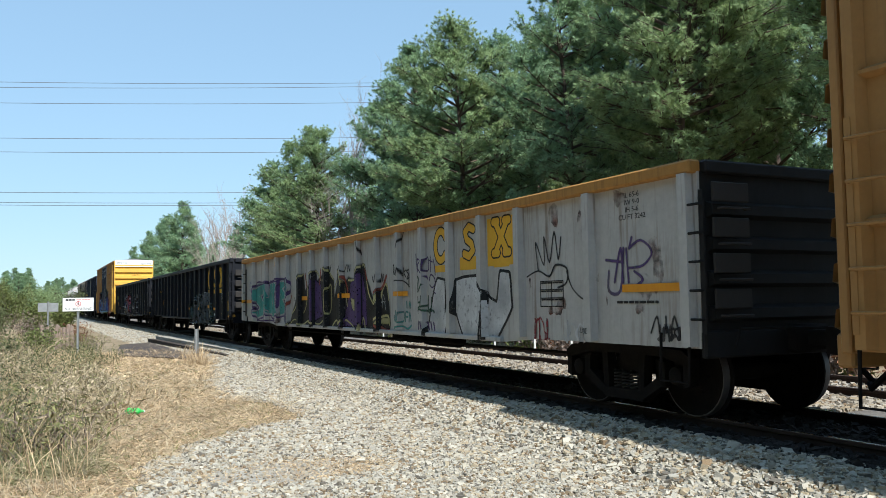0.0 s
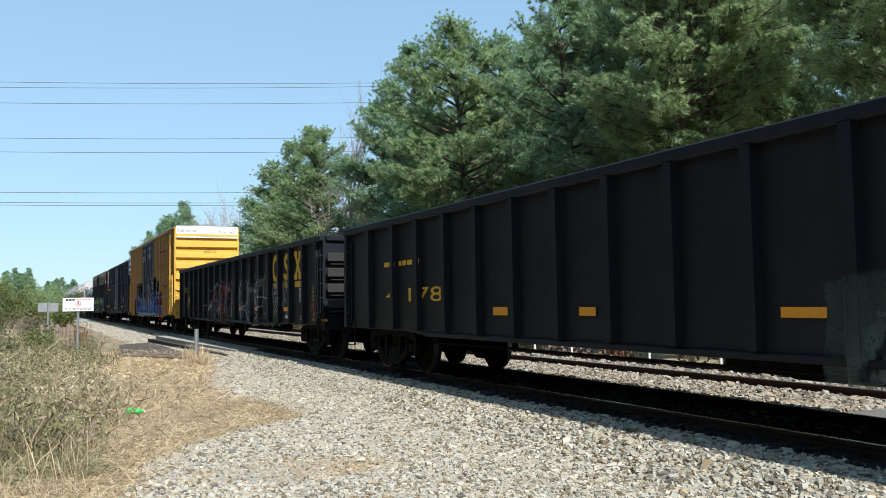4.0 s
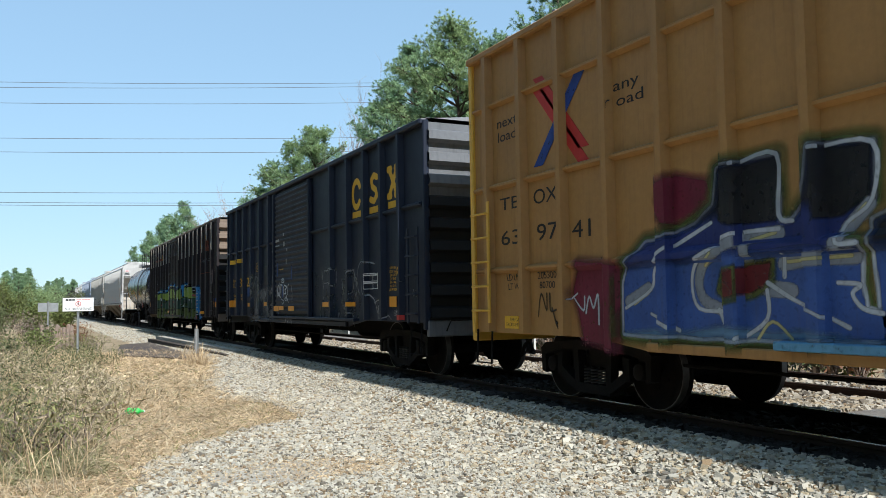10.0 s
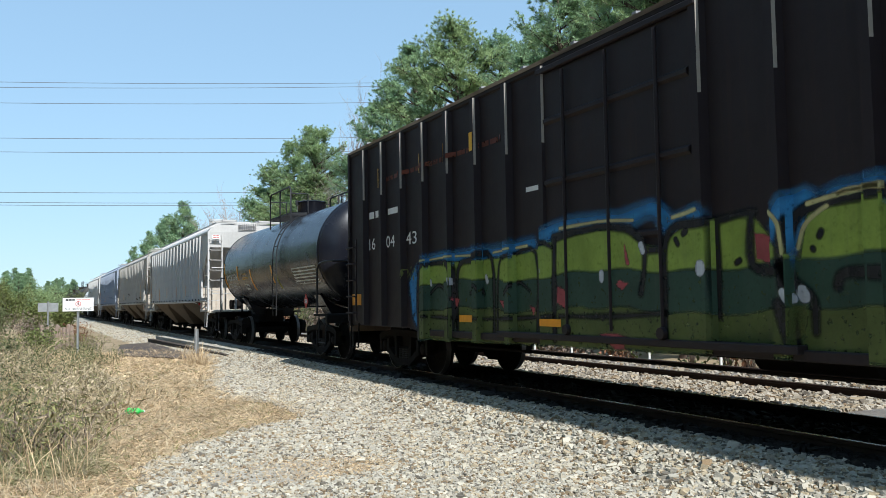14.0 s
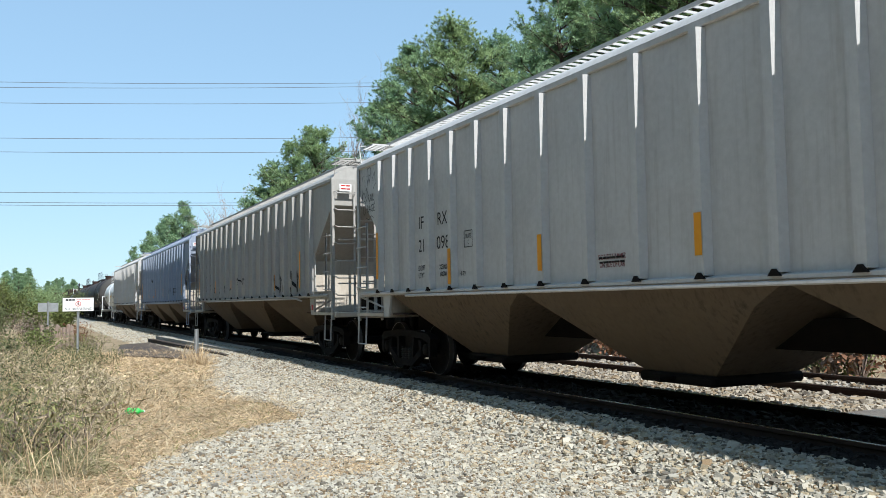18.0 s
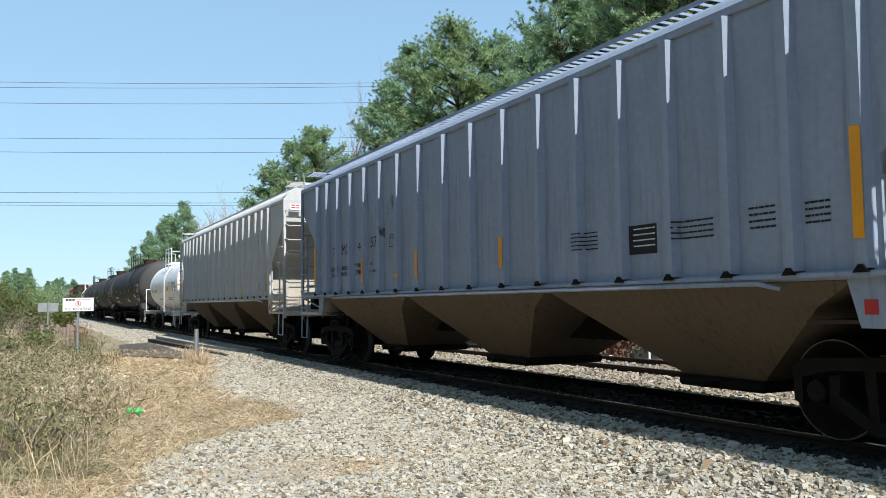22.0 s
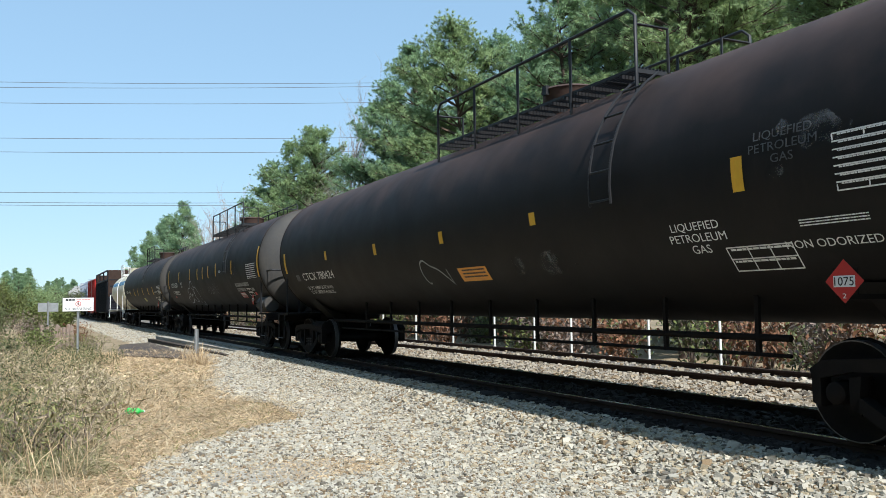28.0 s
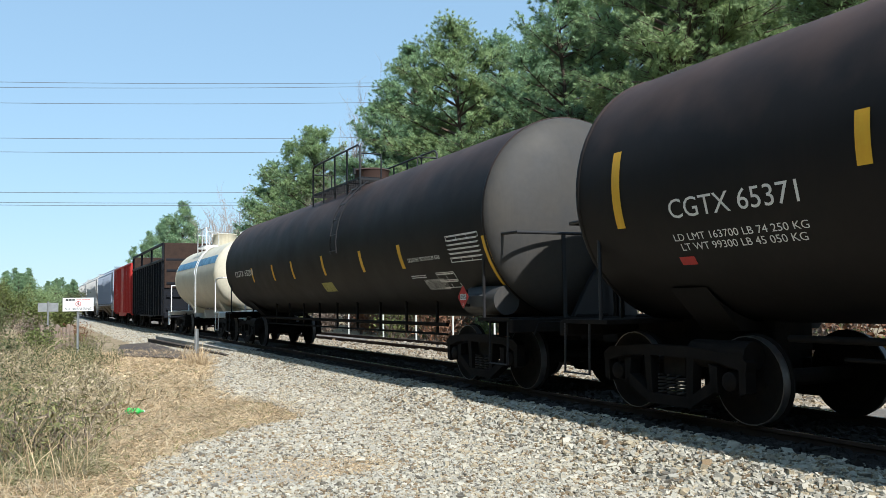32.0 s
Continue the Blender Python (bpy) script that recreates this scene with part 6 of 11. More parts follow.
def piece(car, y, z, w, h, n, seed, halo=None, outline=None, fill=None, low=None, shine=None, fat=0.17, res=0.035, wild=0.08):
    """A block of bubble letters: halo, outline, fill, a lower fill and light edges."""
    Y, Z = grid(y, z, w, h, res)
    F = strokes_field(glyph_lines(n, y, z, w, h, seed), Y, Z)
    ripple = np.array([[noise.noise((a * 1.6, b * 1.6, seed)) for b in Z[0]] for a in Y[:, 0]])
    F = F + wild * ripple + 0.03 * np.sin(9 * Y + 4 * np.sin(5 * Z + seed)) * np.cos(7 * Z)
    top = (Z - (z + h / 2 + 0.1))
    F = np.maximum(F, np.maximum(top, (z - h / 2 - 0.12) - Z))
    made = []
    for mt, lv, lf in ((halo, fat + 0.11, 0.0025), (outline, fat + 0.055, 0.004), (fill, fat, 0.0055)):
        if mt:
            made.append(cut(car, "graffiti", Y, Z, F, lv, mt, lf, "spray-painted bubble letters" if mt is fill else ""))
    if low:
        wave = z - 0.08 * h + 0.12 * h * np.sin(Y * 2.3 + seed)
        cut(car, "graffiti", Y, Z, np.maximum(F - fat + 0.0, Z - wave), 0.0, low, 0.007)
    if shine:
        F2 = np.abs(F - fat * 0.55 + 0.03 * np.sin(5 * Y)) + np.maximum(0, 0.3 - np.abs(np.sin(3.1 * Y + 2.7 * Z + seed))) * 0.2
        cut(car, "graffiti", Y, Z, F2, 0.016, shine, 0.0085)
    return made

def tag(car, y, z, w, h, seed, mat, r=0.022, loops=5, res=0.022):
    """A quick handwritten scrawl of looping strokes."""
    rnd = random.Random(seed)
    lines = []
    for k in range(loops):
        cy = y + w / 2 - w * (k + 0.5) / loops
        pts = []
        ph, a1, a2 = rnd.uniform(0, 6.28), rnd.uniform(0.25, 0.5), rnd.uniform(0.3, 0.5)
        for i in range(12):
            s = i / 11
            pts.append((cy - (a1 * math.sin(ph + s * 6.5) * 0.9 + (s - 0.5) * 0.9) * w / loops, z + h * a2 * math.sin(ph * 1.7 + s * rnd.uniform(7, 8.5))))
        lines.append(swept(pts))
    Y, Z = grid(y, z, w, h, res, 0.08)
    return cut(car, "graffiti_tag", Y, Z, strokes_field(lines, Y, Z), r, mat, 0.0105, "quick scrawled graffiti tag")

TINTS, WASHES = {}, {}
def wash(mat):
    """A thin, broken coat of the same paint."""
    if mat.name not in WASHES:
        WASHES[mat.name] = spray(mat.name + "_wash", TINTS[mat.name], worn=0.98, low=0.27, size=5.0)
    return WASHES[mat.name]

def smear(car, y, z, w, h, seed, mat, cover=0.05, res=0.05, scale=2.0):
    """Faded, buffed or drippy paint in uneven patches."""
    Y, Z = grid(y, z, w, h, res, 0.0)
    mat = wash(mat)
    N = np.array([[noise.fractal((a * scale, b * scale * 0.6, seed), 1.0, 2.0, 4) for b in Z[0]] for a in Y[:, 0]])
    rim = np.maximum(np.abs(Y - y) / (w / 2), np.abs(Z - z) / (h / 2))
    return cut(car, "faded_paint", Y, Z, -N + np.maximum(0, rim - 0.75) * 2.2, -cover, mat, 0.002, "patchy faded spray paint")

def emblem(car, y, z, s, mat, pitch, rim=None):
    """The owner's mark as plain shapes: an open ring, stacked bands and crossed bars, each over a thick underline. y: the middle, z: the foot."""
    ring = [(0.33 * math.cos(a), 0.72 + 0.40 * math.sin(a)) for a in [k * math.pi / 10 + 0.55 for k in range(17)]]
    bands = [(0.24, 1.02), (0.0, 1.10), (-0.20, 0.98), (-0.12, 0.78), (0.14, 0.66), (0.22, 0.48), (0.0, 0.34), (-0.26, 0.42)]
    for c, shapes in ((-pitch, [ring]), (0.0, [bands]), (pitch, [[(-0.26, 1.08), (0.26, 0.36)], [(0.26, 1.08), (-0.26, 0.36)], [(-0.36, 1.10), (-0.16, 1.10)], [(0.16, 1.10), (0.36, 1.10)], [(-0.36, 0.34), (-0.16, 0.34)], [(0.16, 0.34), (0.36, 0.34)]])):
        lines = [[(y - (c + a) * s, z + b * s) for a, b in q] for q in shapes]
        Y, Z = grid(y - c * s, z + 0.7 * s, 0.8 * s, 1.0 * s, 0.018, 0.1)
        if rim:
            cut(car, "owner_mark", Y, Z, strokes_field(lines, Y, Z), 0.135 * s, rim, 0.0024)
        cut(car, "owner_mark", Y, Z, strokes_field(lines, Y, Z), 0.095 * s, mat, 0.003, "painted owner's mark in plain shapes")
        slab(car, "underline", y - c * s, z + 0.09 * s, 0.72 * s, 0.19 * s, mat, 0.003)

def spray(name, c, rough=0.6, worn=0.55, low=0.48, size=1.7):
    """Thin spray paint, rubbed and faded in patches so that the car's own paint shows through."""
    m = material(name, c, rough, 0.0, tuple(q * 0.62 for q in c), 2.2, 0.7, streak=0.35, streak_colour=(0.08, 0.07, 0.06))
    TINTS[name] = c
    nt, lk = m.node_tree.nodes, m.node_tree.links
    co, clear, mx = nt.new("ShaderNodeTexCoord"), nt.new("ShaderNodeBsdfTransparent"), nt.new("ShaderNodeMixShader")
    fac = None
    for sc, lo, hi in ((size, low, low + 0.30), (16.0, 0.55, 0.72)):
        n, r = nt.new("ShaderNodeTexNoise"), nt.new("ShaderNodeMapRange")
        n.inputs["Scale"].default_value, n.inputs["Detail"].default_value = sc, 6
        r.inputs["From Min"].default_value, r.inputs["From Max"].default_value, r.inputs["To Max"].default_value = lo, hi, worn
        lk.new(co.outputs["Object"], n.inputs["Vector"])
        lk.new(n.outputs["Fac"], r.inputs["Value"])
        if fac is None:
            fac = r.outputs[0]
        else:
            top_ = nt.new("ShaderNodeMath")
            top_.operation = "MAXIMUM"
            lk.new(fac, top_.inputs[0])
            lk.new(r.outputs[0], top_.inputs[1])
            fac = top_.outputs[0]
    thin, last = nt.new("ShaderNodeAttribute"), nt.new("ShaderNodeMath")
    thin.attribute_name, last.operation = "thin", "MAXIMUM"
    lk.new(fac, last.inputs[0])
    lk.new(thin.outputs["Fac"], last.inputs[1])
    lk.new(last.outputs[0], mx.inputs[0])
    lk.new(nt["Principled BSDF"].outputs[0], mx.inputs[1])
    lk.new(clear.outputs[0], mx.inputs[2])
    lk.new(mx.outputs[0], nt["Material Output"].inputs[0])
    return m

def inside(poly, Y, Z):
    """Signed distance to a closed outline, negative within."""
    ring = list(poly) + [poly[0]]
    d = strokes_field([ring], Y, Z)
    odd = np.zeros(Y.shape, bool)
    for (a, b), (c, e) in zip(ring, ring[1:]):
        odd ^= ((b > Z) != (e > Z)) & (Y < a + (Z - b) * (c - a) / (e - b + 1e-9))
    return np.where(odd, -d, d)

def mural(car, poly, seed, halo, line, coats, res=0.035, edge_=0.035, fringe=0.13, lift=0.0):
    """A painted silhouette: soft halo, light outline, then coats of (material, from z, to z) with wavy borders."""
    ys, zs = [p[0] for p in poly], [p[1] for p in poly]
    Y, Z = grid((min(ys) + max(ys)) / 2, (min(zs) + max(zs)) / 2, max(ys) - min(ys), max(zs) - min(zs), res)
    F = inside(poly, Y, Z)
    F = F + 0.035 * np.array([[noise.noise((a * 2.3, b * 2.3, seed)) for b in Z[0]] for a in Y[:, 0]])
    if halo:
        cut(car, "graffiti_halo", Y, Z, F, fringe, halo, 0.002 + lift)
    if line:
        cut(car, "graffiti_outline", Y, Z, F, edge_, line, 0.0035 + lift)
    wave = 0.10 * np.sin(Y * 2.1 + seed) + 0.05 * np.sin(Y * 5.7)
    for k, (mt, lo, hi) in enumerate(coats):
        cut(car, "graffiti_fill", Y, Z, np.maximum(F, np.maximum(lo + wave - Z, Z - hi - wave)), -0.01, mt, 0.005 + 0.0012 * k + lift, "sprayed colour inside a graffiti piece")

def scrawl(car, lines, r, mat, res=0.02, lift=0.021):
    """Single sprayed strokes."""
    ys, zs = [p[0] for q in lines for p in q], [p[1] for q in lines for p in q]
    Y, Z = grid((min(ys) + max(ys)) / 2, (min(zs) + max(zs)) / 2, max(ys) - min(ys), max(zs) - min(zs), res, 0.1)
    return cut(car, "graffiti_line", Y, Z, strokes_field(lines, Y, Z), r, mat, lift)


SP_MIST = spray("misty_white_spray", (0.20, 0.20, 0.20), worn=0.97, low=0.28)
SP_BLACK, SP_WHITE, SP_SILVER = spray("black_spray", (0.012, 0.012, 0.014)), spray("white_spray", (0.62, 0.62, 0.62)), spray("silver_grey_spray", (0.16, 0.165, 0.165))
SP_TEAL, SP_PURPLE, SP_YELLOW = spray("teal_spray", (0.06, 0.30, 0.27)), spray("purple_spray", (0.085, 0.045, 0.15)), spray("yellow_green_spray", (0.40, 0.38, 0.10))
SP_BLUE, SP_LIGHTBLUE, SP_RED = spray("blue_spray", (0.03, 0.07, 0.30)), spray("light_blue_spray", (0.12, 0.30, 0.48)), spray("dark_red_spray", (0.22, 0.02, 0.03))
SP_GREEN, SP_DARKGREEN, SP_PALE = spray("lime_green_spray", (0.30, 0.40, 0.09)), spray("dark_green_spray", (0.035, 0.10, 0.055)), spray("pale_grey_spray", (0.36, 0.37, 0.37))
SP_OLIVE, SP_CYAN, SP_PINK = spray("olive_spray", (0.16, 0.19, 0.05)), spray("cyan_spray", (0.05, 0.28, 0.48)), spray("coral_spray", (0.45, 0.10, 0.10))
SP_RUSTRED, SP_MUTEDGREEN, SP_ASH = spray("faded_rust_red", (0.13, 0.035, 0.02)), spray("grey_green_spray", (0.12, 0.17, 0.15)), spray("ash_grey_wash", (0.11, 0.115, 0.12))
# fresher coats and mists for the large pieces
SP_JET, SP_ICE, SP_BUTTER = spray("flat_black_spray", (0.010, 0.010, 0.012), worn=0.35, low=0.52), spray("icy_white_spray", (0.50, 0.53, 0.58), worn=0.4), spray("butter_yellow_spray", (0.50, 0.46, 0.22), worn=0.4)
SP_BRICK, SP_CRIMSON, SP_BLOOD = spray("brick_red_spray", (0.30, 0.07, 0.045), worn=0.4), spray("crimson_spray", (0.20, 0.022, 0.035), worn=0.75, low=0.40, size=4.0), spray("blood_red_spray", (0.115, 0.012, 0.016), worn=0.3)
SP_MAGENTA, SP_CORAL, SP_NAVY = spray("magenta_red_spray", (0.15, 0.014, 0.035), worn=0.3), spray("soft_coral_spray", (0.36, 0.075, 0.085), worn=0.3), spray("navy_outline_spray", (0.035, 0.06, 0.15), worn=0.7)
SP_ROYAL, SP_AZURE, SP_SKY = spray("royal_blue_spray", (0.018, 0.032, 0.15), worn=0.3), spray("strong_blue_spray", (0.045, 0.10, 0.33), worn=0.3), spray("sky_blue_spray", (0.13, 0.24, 0.38), worn=0.45)
SP_AZURE2, SP_COBALT, SP_CLOUD = spray("bright_azure_spray", (0.040, 0.215, 0.47), worn=0.6, low=0.45, size=3.0), spray("cobalt_patch_spray", (0.02, 0.06, 0.20), worn=0.6), spray("cloud_grey_spray", (0.24, 0.26, 0.30), worn=0.3)
SP_MOSS, SP_LIME, SP_PINEGREEN = spray("moss_green_spray", (0.085, 0.11, 0.025), worn=0.6), spray("lime_letters_spray", (0.24, 0.33, 0.055), worn=0.3), spray("pine_green_spray", (0.024, 0.060, 0.042), worn=0.3)
SP_OLIVEGREEN, SP_KHAKI, SP_FLAME = spray("olive_band_spray", (0.085, 0.11, 0.028), worn=0.45), spray("khaki_dot_spray", (0.17, 0.15, 0.055), worn=0.5), spray("flame_yellow_mist", (0.24, 0.18, 0.055), worn=0.9, low=0.32, size=5.0)
SP_VAPOUR, SP_CHALK, SP_SOFTCHALK = spray("thin_grey_mist", (0.125, 0.13, 0.14), worn=0.93, low=0.30, size=2.6), spray("chalky_white_spray", (0.36, 0.37, 0.39), worn=0.75, low=0.42, size=4.0), spray("soft_chalk_spray", (0.27, 0.28, 0.30), worn=0.8, low=0.42, size=5.0)
SP_SAGE, SP_STEELGREY, SP_CHALKY = spray("sage_mist", (0.075, 0.105, 0.095), worn=0.85, low=0.38, size=1.6), spray("steel_grey_spray", (0.10, 0.11, 0.118), worn=0.7, low=0.42), spray("buffed_chalk_paint", (0.155, 0.155, 0.158), worn=0.97, low=0.33, size=3.2)

def coat(car, poly, mat, lift, soft, band=None, grow=0.0):
    """A sprayed area with a soft edge; band keeps only the heights between two wavy lines."""
    ys, zs = [p[0] for p in poly], [p[1] for p in poly]
    Y, Z = grid((min(ys) + max(ys)) / 2, (min(zs) + max(zs)) / 2, max(ys) - min(ys), max(zs) - min(zs), 0.03)
    F = inside(poly, Y, Z) - grow
    F = F + 0.02 * np.array([[noise.noise((a * 3.1, b * 3.1, len(poly))) for b in Z[0]] for a in Y[:, 0]])
    if band:
        wave = 0.035 * np.sin(Y * 1.9) + 0.02 * np.sin(Y * 6.1)
        F = np.maximum(F, np.maximum(band[0] + wave - Z, Z - band[1] - wave))
    return cut(car, "graffiti_fill", Y, Z, F, 0.0, mat, lift, "sprayed colour inside a graffiti piece", soft)

def swept(q):
    """A smooth curve through the points of a stroke."""
    if len(q) < 3:
        return q
    e = [q[0]] + list(q) + [q[-1]]
    out = []
    for a, b, c, d in zip(e, e[1:], e[2:], e[3:]):
        for k in range(4):
            t = k / 4
            out.append(tuple(0.5 * (2 * b[i] + (c[i] - a[i]) * t + (2 * a[i] - 5 * b[i] + 4 * c[i] - d[i]) * t * t + (3 * b[i] - a[i] - 3 * c[i] + d[i]) * t ** 3) for i in (0, 1)))
    return out + [q[-1]]

def strokes(car, lines, r, mat, lift, soft):
    """Sprayed strokes with soft edges and an uneven width."""
    lines = [swept(q) for q in lines]
    ys, zs = [p[0] for q in lines for p in q], [p[1] for q in lines for p in q]
    Y, Z = grid((min(ys) + max(ys)) / 2, (min(zs) + max(zs)) / 2, max(ys) - min(ys), max(zs) - min(zs), min(0.03, max(0.012, 0.5 * r + 0.4 * soft)), r + soft + 0.03)
    F = strokes_field(lines, Y, Z) + 0.22 * r * np.sin(Y * 4.3 + Z * 5.1) * np.cos(Z * 3.7 - Y * 1.3)
    return cut(car, "graffiti_line", Y, Z, F, r, mat, lift, "", soft)

# ---------------------------------------------------------------- marks of each car
# white gondola
mural(GON1, [(8.58, 1.56), (8.29, 1.91), (7.44, 1.91), (7.53, 1.63), (7.86, 1.54), (7.39, 1.29), (7.56, 1.01), (8.24, 0.9), (8.51, 1.1), (7.88, 1.2), (8.31, 1.35)], 3, SP_PURPLE, SP_PALE, [(SP_TEAL, 0.70, 2.11)], fringe=0.08)
mural(GON1, [(7.36, 1.9), (6.99, 1.9), (6.93, 1.47), (6.77, 1.91), (6.5, 1.92), (6.61, 1.03), (6.95, 1.07), (7.08, 1.34), (7.17, 0.97), (7.56, 0.89)], 4, SP_PURPLE, SP_PALE, [(SP_TEAL, 0.68, 2.13)], lift=0.0003, fringe=0.08)
mural(GON1, [(6.5, 1.92), (6.3, 1.94), (6.32, 1.58), (6.06, 1.89), (5.8, 1.88), (6.01, 1.49), (5.8, 1.08), (6.16, 1.04), (6.33, 1.29), (6.41, 0.95), (6.61, 0.99)], 5, SP_PURPLE, SP_PALE, [(SP_TEAL, 0.75, 2.14)], lift=0.0006, fringe=0.08)
mural(GON1, [(5.76, 1.9), (5.32, 1.91), (5.33, 1.76), (5.55, 1.73), (5.34, 1.62), (5.34, 1.47), (5.56, 1.44), (5.3, 1.28), (5.31, 1.05), (5.8, 1.02)], 6, SP_PURPLE, SP_PALE, [(SP_TEAL, 0.84, 2.09)], lift=0.0009, fringe=0.08)
mural(GON1, [(5.27, 1.92), (4.88, 1.93), (4.77, 1.74), (4.85, 1.53), (5.04, 1.46), (4.93, 0.91), (5.27, 0.86)], 7, SP_PURPLE, SP_PALE, [(SP_TEAL, 0.65, 2.14)], lift=0.0012, fringe=0.08)
mural(GON1, [(5.32, 0.92), (4.92, 1.06), (4.9, 0.81), (5.22, 0.82)], 8, SP_PURPLE, SP_PALE, [(SP_TEAL, 0.76, 1.11)], lift=0.0015, fringe=0.08)
mural(GON1, [(-3.75, 1.42), (-3.91, 1.69), (-4.37, 1.63), (-4.42, 1.23), (-4.14, 0.77), (-3.51, 0.77)], 5, None, SP_BLACK, [(SP_WHITE, 0.59, 1.87)])
mural(GON1, [(-4.57, 1.67), (-5.29, 1.69), (-5.62, 1.39), (-5.43, 0.78), (-4.81, 0.76), (-4.55, 1.14)], 6, None, SP_BLACK, [(SP_WHITE, 0.57, 1.88)])
mural(GON1, [(-5.57, 1.39), (-5.86, 1.29), (-5.95, 1.75), (-6.21, 1.7), (-6.27, 1.23), (-5.87, 0.78), (-5.55, 0.78)], 7, None, SP_BLACK, [(SP_WHITE, 0.59, 1.94)])
tag(GON1, -7.02, 0.934, 0.4, 0.325, 14, SP_RED, 0.0108, 3)
tag(GON1, -9.5, 0.946, 0.45, 0.189, 15, SP_BLACK, 0.0115, 6)
tag(GON1, 8.89, 1.851, 0.58, 0.37, 16, SP_BLUE, 0.0101, 4)
tag(GON1, -7.81, 0.917, 0.53, 0.299, 20, SP_WHITE, 0.0101, 4)
slab(GON1, "reflector", -9.2, 1.432, 0.97, 0.087, REFLECT, 0.02)
slab(GON1, "reflector", 3.48, 1.447, 0.46, 0.098, REFLECT, 0.02)
slab(GON1, "reflector", 0.5, 1.472, 0.47, 0.097, REFLECT, 0.02)
slab(GON1, "reflector", -2.53, 1.468, 0.41, 0.086, REFLECT, 0.02)
slab(GON1, "reflector", 9.35, 1.409, 0.84, 0.092, REFLECT, 0.02)
table(GON1, -7.27, 1.394, 0.52, 0.327, 3, 2, INK, True)
words(GON1, 'IL 65-6\nIW 9-0\nIH 5-6\nCU FT 3242', -8.9, 2.363, 0.46, 0.308, INK)
print_lines(GON1, -8.93, 1.258, 0.74, 0.065, 1, INK, 1)
words(GON1, 'LIFT HERE', -8.01, 0.938, 0.27, 0.069, INK)
print_lines(GON1, 7.29, 2.338, 0.67, 0.276, 1, MARK, 4)
print_lines(GON1, 6.21, 2.332, 0.64, 0.263, 1, MARK, 4)
smear(GON1, 3.56, 1.311, 12.57, 1.328, 3, SP_RUSTRED, 0.42)
smear(GON1, -8.03, 1.847, 3.66, 1.791, 4, SP_RUSTRED, 0.38)
# first black gondola
table(GON2, -8.47, 1.541, 0.48, 0.315, 2, 2, WHITEINK, True)
slab(GON2, "reflector", 3.5, 1.165, 0.41, 0.118, REFLECT, 0.02)
slab(GON2, "reflector", 1.43, 1.17, 0.33, 0.106, REFLECT, 0.02)
slab(GON2, "reflector", -1.69, 1.173, 0.48, 0.095, REFLECT, 0.02)
slab(GON2, "reflector", -3.78, 1.175, 0.41, 0.104, REFLECT, 0.02)
slab(GON2, "reflector", -5.85, 1.252, 0.49, 0.103, REFLECT, 0.02)
slab(GON2, "reflector", -6.94, 1.176, 0.5, 0.093, REFLECT, 0.02)
slab(GON2, "label", -6.95, 0.97, 0.29, 0.081, WHITEINK)
words(GON2, 'LIFT AND\nJACK HERE', -8.54, 0.972, 0.33, 0.099, MARK)
words(GON2, '4 178', 6.58, 1.446, 2.4, 0.247, MARK)
print_lines(GON2, 7.02, 1.97, 1.73, 0.194, 1, MARK, 4)
words(GON2, 'IL  66-\nIW  9-\nIH  6-\nCU FT 356', -9.35, 1.554, 0.51, 0.39, MARK)
slab(GON2, "patch", -9.37, 1.225, 0.48, 0.244, MARK)
words(GON2, '2 INCH TREAD COND. SHOES', -9.74, 0.947, 1.06, 0.088, MARK)
slab(GON2, "label", -9.36, 1.057, 0.15, 0.117, SP_PINK)
# second black gondola
tag(GON3, 9.25, 2.34, 1.26, 0.464, 37, SP_OLIVE, 0.0108, 7)
tag(GON3, 7.94, 1.626, 0.91, 1.0, 38, SP_OLIVE, 0.016, 6)
slab(GON3, "reflector", 3.47, 1.166, 0.46, 0.116, REFLECT, 0.02)
slab(GON3, "reflector", 1.37, 1.176, 0.44, 0.113, REFLECT, 0.02)
slab(GON3, "reflector", -1.75, 1.178, 0.49, 0.118, REFLECT, 0.02)
slab(GON3, "reflector", -3.85, 1.18, 0.5, 0.107, REFLECT, 0.02)
slab(GON3, "reflector", -7.03, 1.178, 0.48, 0.108, REFLECT, 0.02)
slab(GON3, "label", -7.03, 0.977, 0.28, 0.087, WHITEINK)
table(GON3, -8.43, 1.534, 0.47, 0.326, 2, 2, WHITEINK, True)
words(GON3, 'IL 66-\nIW 9-\nIH 6-\nCU FT 356', -9.36, 1.543, 0.47, 0.357, MARK)
words(GON3, '2 INCH TREAD COND. SHOES', -9.8, 0.93, 1.15, 0.063, MARK)
words(GON3, 'LIFT AND\nJACK HERE', -8.53, 0.966, 0.39, 0.122, MARK)
slab(GON3, "label", -9.38, 1.049, 0.14, 0.095, SP_PINK)
slab(GON3, "reflector", -9.36, 1.227, 0.44, 0.199, SP_RUSTRED, 0.02)
print_lines(GON3, 7.49, 2.107, 0.63, 0.323, 1, MARK, 8)
print_lines(GON3, 6.41, 2.059, 0.59, 0.28, 1, MARK, 9)
words(GON3, '49', 7.42, 1.523, 0.59, 0.288, MARK)
words(GON3, '17', 6.48, 1.532, 0.43, 0.287, MARK)
words(GON3, '60', 5.43, 1.527, 0.4, 0.272, MARK)
slab(GON3, "reflector", 6.39, 1.181, 0.49, 0.112, SP_RUSTRED, 0.02)
# orange boxcar
words(TBX, 'RAIL', -3.77, 3.31, 0.63, 0.148, INK)
words(TBX, 'CAR', -4.49, 3.32, 0.59, 0.197, INK)
